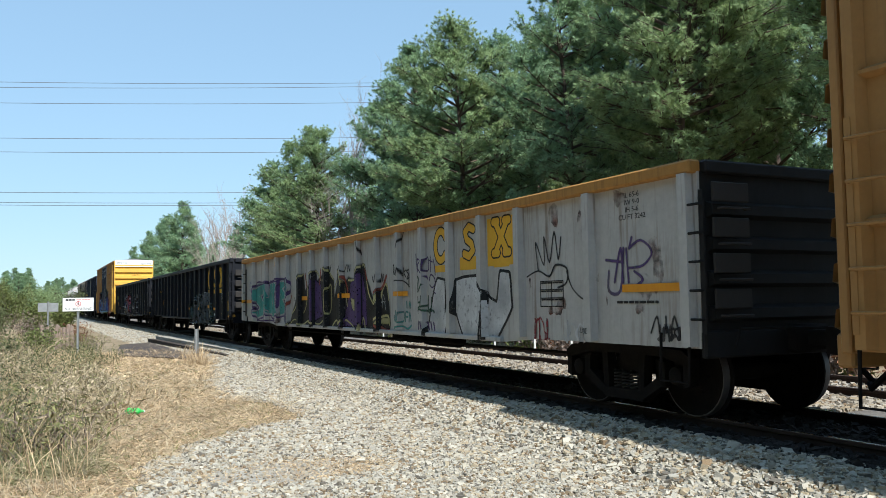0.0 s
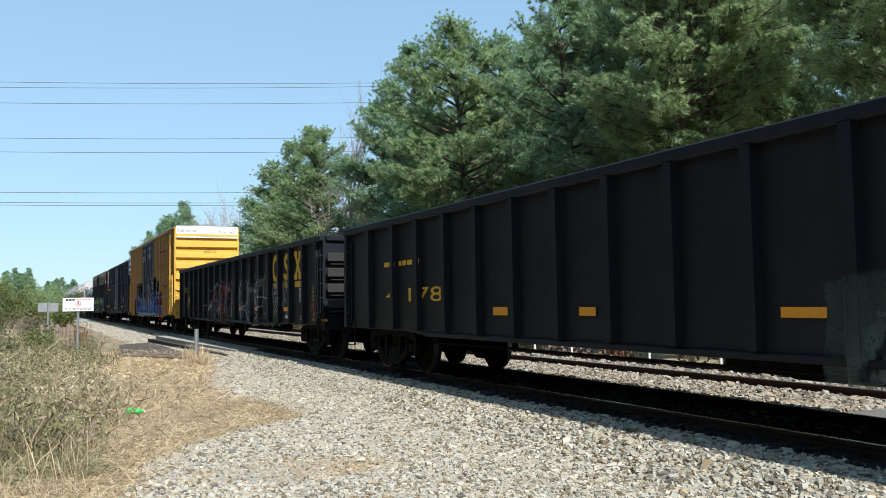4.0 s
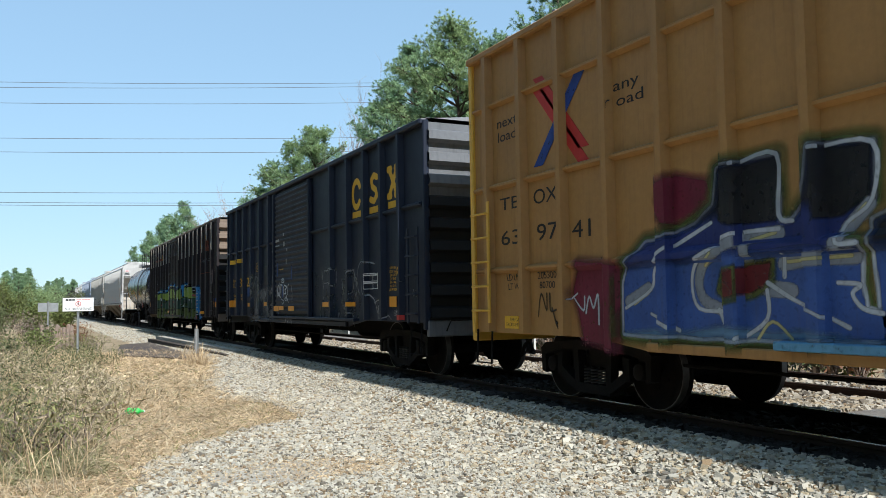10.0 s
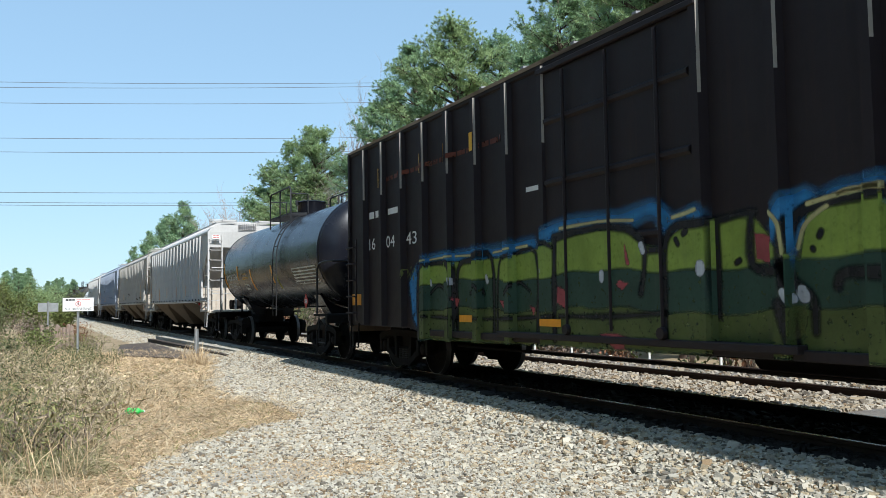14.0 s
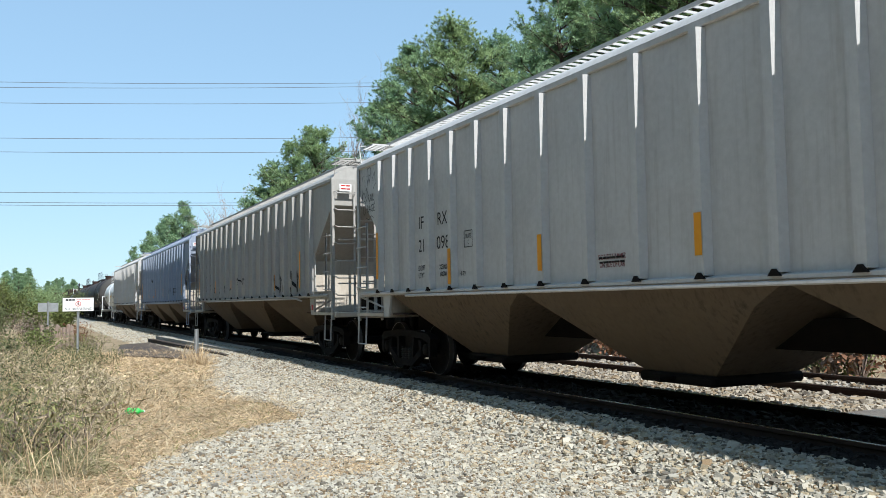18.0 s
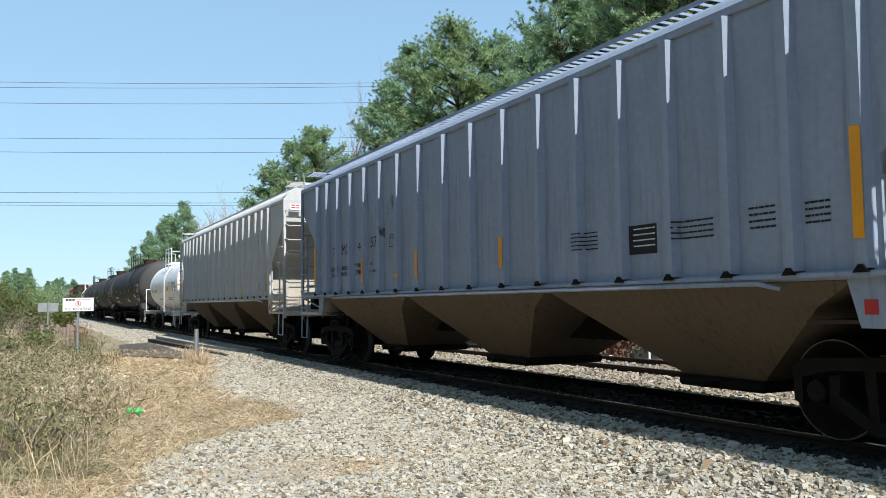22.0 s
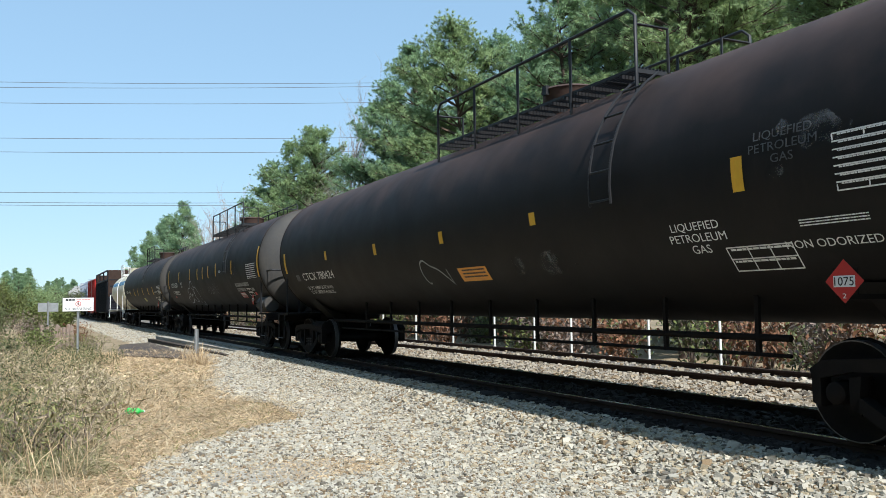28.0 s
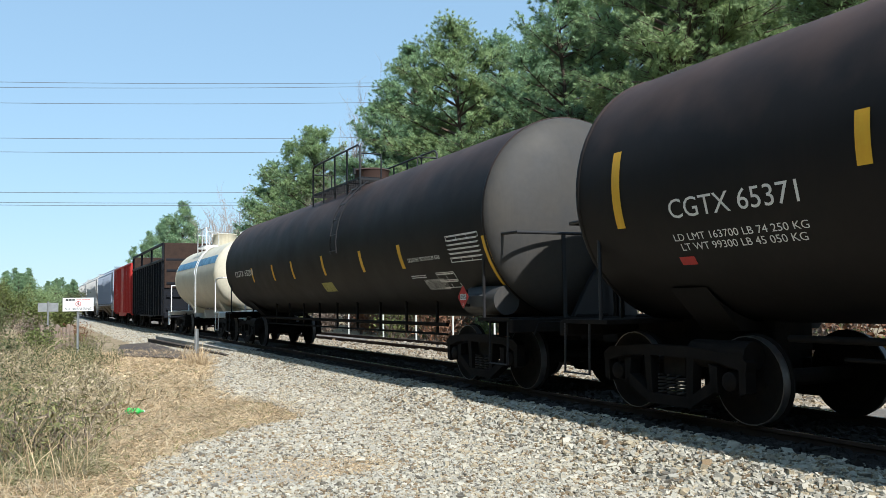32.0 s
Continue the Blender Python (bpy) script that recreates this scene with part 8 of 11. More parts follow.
words(CGK, 'LIQUEFIED PETROLEUM GAS', -6.42, 1.958, 1.75, 0.066, INK)
slab(CGK, "label", -6.07, 1.795, 1.12, 0.096, SP_PALE)
words(CGK, 'NON-ODORIZED', -6.07, 1.791, 1.07, 0.062, INK)
slab(CGK, "label", -5.95, 1.615, 0.68, 0.184, SP_PINK)
print_lines(CGK, -5.95, 1.62, 0.6, 0.133, 3, WHITEINK, 4)
table(CGK, -7.08, 1.709, 0.56, 0.217, 2, 2, WHITEINK, True)
placard(CGK, -8.30, 1.46, 0.36, "1075", "2", 1.5)
slab(CGK, "label", -7.59, 1.782, 0.28, 0.091, SP_PALE)
slab(CGK, "label", -7.62, 1.65, 0.22, 0.084, RED)
tag(CGK, -5.48, 2.519, 1.14, 0.617, 101, SP_ASH, 0.0086, 3)
print_lines(CGK, -3.53, 2.463, 0.38, 0.097, 3, WHITEINK, 4)
slab(CGK, "reflector", 2.53, 2.584, 0.14, 0.459, MARK)
slab(CGK, "reflector", 5.29, 2.57, 0.14, 0.45, MARK)
slab(CGK, "reflector", 8.39, 2.538, 0.14, 0.869, MARK)
words(CGK, 'CGTX 65371', 6.77, 2.232, 1.62, 0.197, WHITEINK)
words(CGK, 'LD LMT 163700 LB 74 250 KG\nLT WT 99300 LB 45 050 KG', 6.78, 1.89, 1.68, 0.172, WHITEINK)
slab(CGK, "label", 7.56, 1.701, 0.22, 0.083, RED)
table(CGK, 4.88, 2.231, 0.32, 0.222, 1, 1, WHITEINK, False)
words(CGK, 'PLATE\nC', 4.88, 2.231, 0.22, 0.171, WHITEINK)
# third long tank car
slab(CG2, "reflector", -8.81, 1.876, 0.14, 0.79, MARK)
slab(CG2, "reflector", -5.68, 2.13, 0.14, 0.428, MARK)
slab(CG2, "reflector", -3.72, 2.144, 0.14, 0.424, MARK)
slab(CG2, "reflector", -1.3, 2.17, 0.14, 0.443, MARK)
slab(CG2, "reflector", 1.17, 2.168, 0.14, 0.441, MARK)
slab(CG2, "reflector", 3.03, 2.175, 0.14, 0.431, MARK)
slab(CG2, "reflector", 5.35, 2.188, 0.14, 0.422, MARK)
table(CG2, -8.11, 2.141, 1.05, 0.41, 6, 3, WHITEINK, True)
words(CG2, 'LIQUEFIED PETROLEUM GAS', -6.59, 2.04, 1.26, 0.078, WHITEINK)
table(CG2, -7.15, 1.67, 0.64, 0.246, 2, 2, WHITEINK, True)
words(CG2, 'NON ODORIZED', -6.63, 1.609, 0.79, 0.182, WHITEINK)
slab(CG2, "label", -1.09, 1.687, 0.76, 0.205, SP_YELLOW)
placard(CG2, -8.13, 1.38, 0.36, "1075", "2", 1.5)
words(CG2, 'CGTX 65200', 6.4, 2.276, 2.34, 0.18, WHITEINK)
print_lines(CG2, -6.11, 1.747, 0.6, 0.064, 2, WHITEINK, 3)
# white gondola: the dark lettered piece, quick tags and stickers
coat(GON1, [(4.85, 0.77), (4.6, 1.07), (4.24, 1.45), (4.12, 1.83), (3.78, 2.06), (3.57, 2.04), (3.48, 1.63), (3.17, 1.8), (3.06, 1.97), (2.59, 2.12), (2.51, 1.86), (2.06, 2.0), (1.73, 2.15), (1.58, 1.94), (1.3, 1.84), (1.29, 1.41), (1.13, 1.72), (0.9, 2.01), (0.76, 2.04), (0.63, 1.77), (0.36, 1.87), (0.05, 1.82), (-0.2, 1.91), (-0.43, 2.1), (-0.6, 2.08), (-0.65, 1.85), (-0.85, 1.64), (-1.04, 1.37), (-1.34, 1.37), (-1.44, 1.55), (-1.72, 1.66), (-1.83, 1.36), (-1.9, 0.89), (-1.85, 0.76), (-0.81, 0.78), (1.47, 0.78)], SP_JET, 0.0040, 0.030)
coat(GON1, [(3.06, 1.97), (2.6, 1.86), (2.24, 1.76), (2.1, 1.01), (3.2, 0.81), (3.18, 1.62)], SP_PURPLE, 0.0050, 0.030)
coat(GON1, [(0.24, 1.75), (-0.43, 1.93), (-0.63, 1.51), (-0.71, 0.85), (0.74, 0.8), (0.45, 1.32)], SP_PURPLE, 0.0050, 0.030)
coat(GON1, [(-0.99, 1.37), (-1.44, 1.49), (-1.53, 1.61), (-1.51, 1.43), (-1.24, 1.28), (-1.04, 1.28)], SP_BUTTER, 0.0056, 0.020)
coat(GON1, [(-1.22, 0.87), (-1.51, 1.03), (-1.86, 1.01), (-1.85, 0.92), (-1.5, 0.91)], SP_BUTTER, 0.0056, 0.020)
coat(GON1, [(0.25, 1.43), (-0.23, 1.35), (-0.1, 1.14), (0.14, 1.18)], SP_BUTTER, 0.0056, 0.020)
strokes(GON1, [[(4.6, 1.07), (4.25, 1.26), (4.12, 1.64), (3.89, 1.92), (3.61, 2.05)], [(3.37, 1.9), (3.27, 1.62), (3.39, 1.26), (3.6, 1.08)], [(3.07, 1.93), (2.59, 2.08), (2.24, 1.85)], [(2.15, 1.84), (1.81, 2.11), (1.5, 1.93), (1.35, 1.84)], [(1.75, 1.58), (1.51, 1.73), (1.48, 1.25), (1.69, 1.09), (1.75, 1.58)], [(1.28, 1.64), (0.97, 1.94), (0.76, 2.0), (0.57, 1.55), (0.45, 1.25)], [(0.37, 1.8), (-0.07, 1.81), (-0.43, 2.06), (-0.6, 2.02), (-0.79, 1.51), (-1.14, 1.25), (-1.43, 1.37), (-1.53, 1.55), (-1.72, 1.66), (-1.83, 1.36)], [(4.85, 0.77), (4.37, 0.92), (3.71, 0.8), (3.2, 0.9), (2.45, 0.83), (2.1, 0.92)]], 0.022, SP_BUTTER, 0.0062, 0.010)
strokes(GON1, [[(1.47, 0.78), (1.16, 0.94), (0.95, 0.8), (0.6, 0.95), (0.28, 0.89), (0.09, 0.82)], [(-0.38, 0.77), (-0.5, 1.01), (-0.6, 0.78)], [(-1.02, 0.8), (-1.32, 1.0), (-1.78, 1.06), (-1.85, 0.89)], [(0.01, 1.39), (-0.17, 1.21), (0.08, 1.18), (0.19, 1.32)]], 0.022, SP_BUTTER, 0.0062, 0.010)
strokes(GON1, [[(3.46, 2.04), (3.33, 1.71)], [(2.23, 2.1), (2.33, 1.76)], [(0.63, 1.88), (0.44, 1.62), (0.38, 1.4)], [(-0.6, 1.98), (-0.7, 1.78)], [(-1.15, 1.44), (-1.53, 1.61), (-1.72, 1.81)], [(-1.31, 0.87), (-1.68, 0.79), (-1.85, 0.8)], [(4.83, 1.26), (4.66, 1.51)]], 0.030, SP_BRICK, 0.0068, 0.012)
strokes(GON1, [[(-1.44, 1.49), (-1.52, 1.37), (-1.5, 1.21)], [(-1.57, 1.46), (-1.66, 1.33)], [(-1.43, 1.31), (-1.61, 1.33), (-1.68, 1.18)]], 0.012, SP_PALE, 0.0074, 0.006)
strokes(GON1, [[(-2.07, 2.0), (-2.2, 2.02), (-2.25, 1.9), (-2.15, 1.82), (-2.07, 1.88), (-2.07, 2.0)], [(-2.16, 1.84), (-2.3, 1.78)], [(-2.29, 1.92), (-2.31, 1.84), (-2.38, 1.83), (-2.39, 1.94)], [(-2.4, 1.8), (-2.45, 1.94), (-2.5, 1.79)], [(-2.54, 1.93), (-2.55, 1.79)], [(-2.65, 1.89), (-2.55, 1.85), (-2.64, 1.76)], [(-2.76, 1.89), (-2.67, 1.87), (-2.74, 1.81), (-2.68, 1.73), (-2.78, 1.75)], [(-2.26, 1.7), (-2.45, 1.71), (-2.67, 1.65), (-2.78, 1.59)], [(-2.77, 1.83), (-2.76, 1.59)], [(0.69, 2.11), (0.62, 1.99), (0.48, 2.13)], [(0.42, 1.98), (0.39, 2.13), (0.29, 1.99), (0.26, 2.12)], [(-1.26, 1.84), (-1.33, 1.71), (-1.41, 1.86)], [(-1.45, 1.71), (-1.5, 1.86), (-1.54, 1.72)]], 0.014, SP_JET, 0.0080, 0.006)
strokes(GON1, [[(-1.59, 1.85), (-1.61, 1.7)], [(1.65, 2.14), (1.6, 2.02), (1.49, 2.17)], [(-2.15, 1.13), (-2.28, 1.33), (-2.12, 1.3)], [(-2.41, 2.31), (-2.57, 2.62)], [(-0.34, 2.59), (-0.44, 2.27)]], 0.014, SP_JET, 0.0080, 0.006)
strokes(GON1, [[(-3.08, 2.15), (-3.1, 1.99), (-3.16, 1.83), (-3.29, 1.95), (-3.27, 2.05), (-3.16, 1.96)], [(-3.32, 1.82), (-3.35, 2.04), (-3.45, 2.01), (-3.35, 1.92), (-3.47, 1.81)], [(-3.51, 2.03), (-3.57, 2.07), (-3.59, 1.87), (-3.5, 1.85), (-3.51, 2.03)], [(-3.66, 2.08), (-3.67, 1.82)], [(-3.6, 2.02), (-3.74, 1.98)], [(-3.77, 2.02), (-3.82, 1.9), (-3.84, 1.76)], [(-3.61, 1.67), (-3.67, 1.77), (-3.81, 1.71), (-3.83, 1.61), (-3.72, 1.55), (-3.63, 1.6)], [(-3.52, 1.75), (-3.55, 1.7)], [(-3.79, 1.47), (-3.84, 1.45)]], 0.013, SP_PURPLE, 0.0080, 0.006)
strokes(GON1, [[(-3.33, 1.49), (-3.4, 1.69), (-3.37, 1.74)], [(-3.21, 1.6), (-3.36, 1.49)], [(-3.49, 1.61), (-3.38, 1.49)], [(-3.14, 1.39), (-3.2, 1.34)], [(-3.23, 1.39), (-3.19, 1.26), (-3.29, 1.24)], [(-3.36, 1.39), (-3.32, 1.21), (-3.44, 1.24)], [(-3.35, 1.3), (-3.43, 1.31)], [(-3.48, 1.41), (-3.45, 1.24), (-3.55, 1.26)], [(-3.57, 1.41), (-3.57, 1.19), (-3.67, 1.21), (-3.69, 1.38)], [(-3.19, 1.09), (-3.14, 1.16), (-3.2, 1.21)], [(-3.22, 1.11), (-3.38, 1.19), (-3.61, 1.14)], [(-3.67, 1.17), (-3.68, 1.16)], [(-3.73, 1.17), (-3.75, 1.16)], [(-3.77, 1.15), (-3.78, 1.14)]], 0.018, SP_DARKGREEN, 0.0080, 0.008)
strokes(GON1, [[(-2.26, 0.9), (-2.26, 1.13), (-2.38, 0.96), (-2.39, 1.16)], [(-2.46, 1.13), (-2.43, 0.96), (-2.53, 0.99), (-2.54, 1.13), (-2.46, 1.13)], [(-2.6, 0.97), (-2.61, 1.13), (-2.72, 1.13)], [(-2.61, 1.05), (-2.7, 1.05)], [(-2.75, 0.97), (-2.79, 1.13), (-2.84, 0.98)], [(-2.3, 0.85), (-2.49, 0.88), (-2.7, 0.84), (-2.85, 0.9)], [(-2.66, 1.32), (-2.67, 1.21)], [(-2.76, 1.21), (-2.8, 1.32), (-2.83, 1.21)]], 0.013, SP_TEAL, 0.0078, 0.012)
strokes(GON1, [[(-3.34, 0.98), (-3.38, 0.86)]], 0.020, SP_PURPLE, 0.0080, 0.006)
strokes(GON1, [[(-3.44, 0.97), (-3.48, 0.86)]], 0.020, SP_PURPLE, 0.0080, 0.006)
strokes(GON1, [[(-3.54, 0.97), (-3.59, 0.85)]], 0.020, SP_PURPLE, 0.0080, 0.006)
strokes(GON1, [[(-3.65, 0.97), (-3.69, 0.85)]], 0.020, SP_PURPLE, 0.0080, 0.006)
strokes(GON1, [[(-3.76, 0.96), (-3.8, 0.84)]], 0.020, SP_PURPLE, 0.0080, 0.006)
strokes(GON1, [[(-6.97, 1.7), (-6.92, 2.08), (-7.11, 1.77), (-7.12, 2.14), (-7.24, 1.8), (-7.36, 2.19), (-7.44, 1.83), (-7.51, 2.11)], [(-6.69, 1.63), (-6.97, 1.7), (-7.23, 1.62), (-7.37, 1.76), (-7.62, 1.71), (-7.61, 1.53), (-7.42, 1.47)], [(-7.62, 1.67), (-7.73, 1.46), (-7.96, 1.32), (-8.02, 1.45)], [(-9.17, 0.94), (-9.27, 1.12), (-9.31, 0.94)], [(-9.41, 1.12), (-9.41, 0.95)], [(-9.48, 0.95), (-9.54, 1.12), (-9.6, 0.95)], [(-9.66, 1.13), (-9.66, 0.95)]], 0.012, SP_JET, 0.0082, 0.006)
strokes(GON1, [[(-8.47, 1.64), (-8.46, 1.41), (-8.67, 1.41), (-8.74, 1.89)], [(-8.57, 1.51), (-8.69, 1.89), (-8.72, 1.5)], [(-8.79, 1.88), (-8.82, 1.5)], [(-8.84, 1.88), (-9.04, 1.96), (-9.22, 1.82), (-9.07, 1.68), (-8.83, 1.66)], [(-8.92, 1.62), (-9.06, 1.52), (-8.87, 1.43)], [(-8.42, 1.77), (-8.73, 1.73)], [(-8.89, 2.0), (-8.84, 1.88)]], 0.016, SP_PURPLE, 0.0082, 0.007)
coat(GON1, [(5.34, 1.86), (5.04, 1.92), (4.91, 1.77), (4.88, 1.56), (5.06, 1.62), (5.27, 1.74)], SP_TEAL, 0.0055, 0.020)
coat(GON1, [(5.25, 1.35), (4.93, 1.35), (4.9, 1.13), (5.02, 0.86), (5.21, 0.8), (5.09, 1.02), (5.26, 1.13)], SP_TEAL, 0.0055, 0.020)
strokes(GON1, [[(8.49, 1.85), (7.77, 1.89), (7.08, 1.91), (6.66, 1.92), (5.91, 1.99), (5.57, 1.99), (5.04, 1.97), (4.89, 1.85), (4.86, 1.56)], [(5.25, 1.35), (4.89, 1.37), (4.87, 1.13), (5.02, 0.84)], [(8.5, 1.78), (8.45, 1.25), (8.12, 1.1), (8.13, 0.85), (6.71, 0.86), (5.96, 0.83)]], 0.022, SP_PURPLE, 0.0064, 0.010)
strokes(GON1, [[(8.43, 1.77), (7.9, 1.86)], [(7.98, 1.54), (7.55, 1.59), (7.44, 1.38), (7.57, 1.04)], [(7.09, 1.71), (7.16, 1.38), (6.95, 1.12), (6.91, 0.92)], [(6.77, 1.7), (6.48, 1.5), (6.6, 1.12), (6.32, 0.87)], [(6.29, 1.55), (5.97, 1.6), (5.98, 1.48)], [(6.25, 1.31), (5.94, 1.33)], [(5.76, 1.59), (5.64, 1.53), (5.68, 1.42)], [(5.34, 1.86), (5.24, 1.57), (5.37, 1.3)]], 0.014, SP_PALE, 0.0068, 0.006)
# first black gondola: grey-green ghosted letters
coat(GON2, [(-1.91, 0.69), (-1.94, 1.4), (-2.64, 1.49), (-2.85, 1.66), (-3.51, 1.69), (-3.71, 1.87), (-3.95, 1.71), (-4.67, 1.74), (-4.92, 2.03), (-5.11, 1.82), (-5.78, 1.8), (-6.08, 1.6), (-6.25, 1.39), (-6.59, 1.35), (-6.6, 0.91), (-6.78, 0.79), (-6.77, 0.59), (-1.91, 0.6)], SP_SAGE, 0.0030, 0.050)
coat(GON2, [(-2.3, 0.66), (-2.63, 1.26), (-2.78, 1.62), (-2.94, 1.57), (-3.77, 1.63), (-3.95, 1.71), (-4.96, 1.71), (-5.17, 1.55), (-5.18, 1.82), (-5.84, 1.75), (-6.1, 1.53), (-6.18, 1.04), (-6.34, 0.84), (-6.42, 0.61), (-2.4, 0.6)], SP_STEELGREY, 0.0036, 0.030)
strokes(GON2, [[(-2.3, 0.66), (-2.52, 1.08), (-2.7, 1.62)], [(-3.0, 1.61), (-3.06, 1.08), (-3.38, 0.64)], [(-3.86, 1.63), (-3.96, 1.09), (-3.65, 0.66)], [(-4.66, 1.41), (-4.69, 1.21), (-4.49, 1.17), (-4.66, 1.41)], [(-5.1, 1.63), (-5.12, 1.02), (-5.41, 0.62)], [(-5.96, 1.53), (-5.57, 1.32), (-5.43, 1.1), (-5.81, 1.03)], [(-5.75, 1.03), (-5.67, 0.64)], [(-6.08, 1.53), (-6.15, 1.04), (-6.43, 0.64)], [(-4.57, 1.09), (-4.92, 0.7)], [(-4.27, 1.42), (-4.42, 1.33)], [(-4.11, 1.67), (-4.25, 1.09), (-3.99, 0.66)]], 0.030, SP_JET, 0.0042, 0.025)
strokes(GON2, [[(-5.18, 1.82), (-5.84, 1.74), (-6.1, 1.49), (-6.2, 1.08), (-6.39, 0.67)], [(-2.85, 1.64), (-3.77, 1.63), (-3.98, 1.71), (-5.04, 1.71)], [(-5.18, 1.78), (-5.17, 1.4)]], 0.013, SP_PALE, 0.0048, 0.012)
# second black gondola: red and white letters in mist, then outlined letters
coat(GON3, [(3.18, 1.38), (2.99, 1.51), (2.89, 1.57), (2.55, 1.52), (2.35, 1.79), (2.21, 1.91), (1.94, 1.98), (1.78, 1.96), (1.39, 1.88), (1.13, 1.99), (0.85, 2.02), (0.66, 1.85), (0.48, 1.79), (0.24, 1.91), (0.01, 1.97), (-0.19, 1.88), (-0.33, 2.08), (-0.59, 2.08), (-0.52, 0.68), (0.54, 0.72), (2.98, 0.72)], SP_VAPOUR, 0.0030, 0.060)
strokes(GON3, [[(2.59, 1.62), (2.53, 1.87), (2.38, 2.04)], [(2.49, 1.68), (2.53, 1.93), (2.61, 2.13)], [(1.5, 2.03), (1.38, 2.13), (1.44, 2.3)], [(1.31, 1.98), (1.23, 2.17), (1.26, 2.28)], [(0.72, 1.96), (0.75, 2.12)], [(0.51, 1.89), (0.47, 2.09), (0.4, 2.13)], [(0.0, 2.13), (-0.11, 2.26)], [(3.02, 0.86), (2.91, 1.12)], [(0.77, 0.93), (0.73, 0.73)]], 0.060, SP_FLAME, 0.0034, 0.080)
strokes(GON3, [[(3.21, 1.41), (3.05, 1.31), (2.89, 1.6), (2.54, 1.62), (2.45, 1.49), (2.29, 1.91), (2.07, 1.9), (1.9, 2.03), (1.65, 2.04), (1.39, 1.93), (1.13, 2.02), (0.85, 2.07), (0.69, 1.9), (0.57, 1.87), (0.35, 1.97), (0.06, 2.07), (-0.15, 2.06), (-0.22, 1.97), (-0.31, 2.12), (-0.6, 2.15)]], 0.030, SP_NAVY, 0.0038, 0.030)
strokes(GON3, [[(2.95, 1.37), (2.84, 1.57), (2.54, 1.56), (2.48, 1.4), (2.52, 1.06)], [(2.5, 1.49), (2.18, 1.45), (1.68, 1.41), (1.41, 1.46)], [(1.41, 1.46), (1.36, 1.68), (1.24, 1.84), (1.06, 1.96), (0.85, 2.0)], [(0.74, 1.55), (0.5, 1.46), (0.38, 1.34), (0.42, 1.14), (0.46, 0.94)], [(0.64, 1.7), (0.48, 1.84), (0.24, 1.96), (0.01, 2.03), (-0.2, 1.95), (-0.3, 2.05), (-0.4, 2.1)], [(0.24, 1.43), (0.13, 1.24), (0.07, 0.96), (0.02, 0.72)], [(0.11, 1.24), (-0.01, 1.42), (-0.17, 1.51), (-0.33, 1.55), (-0.51, 1.5)], [(-0.1, 1.1), (-0.2, 1.01), (-0.3, 1.08)]], 0.045, SP_CRIMSON, 0.0044, 0.030)
strokes(GON3, [[(2.3, 1.85), (2.22, 1.7), (2.04, 1.63), (1.86, 1.82)], [(2.11, 1.21), (2.23, 0.88), (2.29, 0.7)], [(0.82, 1.97), (0.79, 1.7), (0.81, 1.34), (0.8, 1.14), (0.71, 0.93), (0.6, 0.74)], [(1.09, 1.4), (0.98, 1.53), (0.92, 1.63)], [(1.1, 1.13), (1.07, 0.95)], [(0.33, 1.58), (0.25, 1.77)], [(-0.22, 1.97), (-0.24, 1.74), (-0.25, 1.55)]], 0.075, SP_CRIMSON, 0.0044, 0.040)
strokes(GON3, [[(3.01, 1.12), (2.94, 1.44), (2.79, 1.51)], [(1.9, 2.06), (2.04, 1.78), (2.22, 1.54)], [(1.74, 1.01), (1.77, 1.24), (1.64, 1.47)], [(1.58, 1.81), (1.53, 1.35), (1.49, 0.91)], [(1.2, 1.89), (0.92, 1.98), (0.79, 1.86)], [(1.33, 1.62), (1.14, 1.78)], [(0.52, 1.59), (0.42, 1.78), (0.18, 1.93), (-0.09, 1.93), (-0.21, 1.78)], [(0.17, 1.57), (0.14, 1.71), (0.02, 1.78), (-0.03, 1.7), (0.03, 1.59), (0.15, 1.48)], [(-0.05, 1.19), (-0.01, 1.33), (-0.07, 1.44)], [(0.11, 1.1), (0.04, 0.86), (0.03, 0.68)], [(0.75, 1.44), (0.75, 1.14), (0.68, 0.88)], [(2.35, 1.61), (2.42, 1.24), (2.39, 0.88)], [(-0.29, 1.78), (-0.31, 1.42), (-0.32, 0.97)]], 0.028, SP_CHALK, 0.0050, 0.035)
strokes(GON3, [[(3.35, 1.79), (3.24, 1.95), (3.14, 1.77)], [(3.05, 1.93), (3.22, 1.85), (3.03, 1.74)], [(2.98, 1.86), (2.93, 1.73)], [(4.15, 1.11), (4.02, 1.32), (3.97, 1.04)], [(3.91, 1.04), (3.85, 0.93), (3.61, 1.01)], [(3.62, 0.91), (3.5, 1.11), (3.4, 0.84), (3.33, 1.05)]], 0.012, SP_CHALK, 0.0050, 0.010)
coat(GON3, [(-1.41, 0.74), (-1.35, 1.6), (-1.55, 1.99), (-2.16, 2.08), (-2.55, 1.93), (-2.7, 1.73), (-3.21, 1.78), (-3.49, 1.92), (-3.69, 2.01), (-4.13, 2.06), (-4.54, 2.06), (-4.6, 1.55), (-5.22, 1.42), (-5.23, 1.12), (-5.11, 0.7), (-3.7, 0.73), (-2.59, 0.78)], SP_VAPOUR, 0.0030, 0.040)
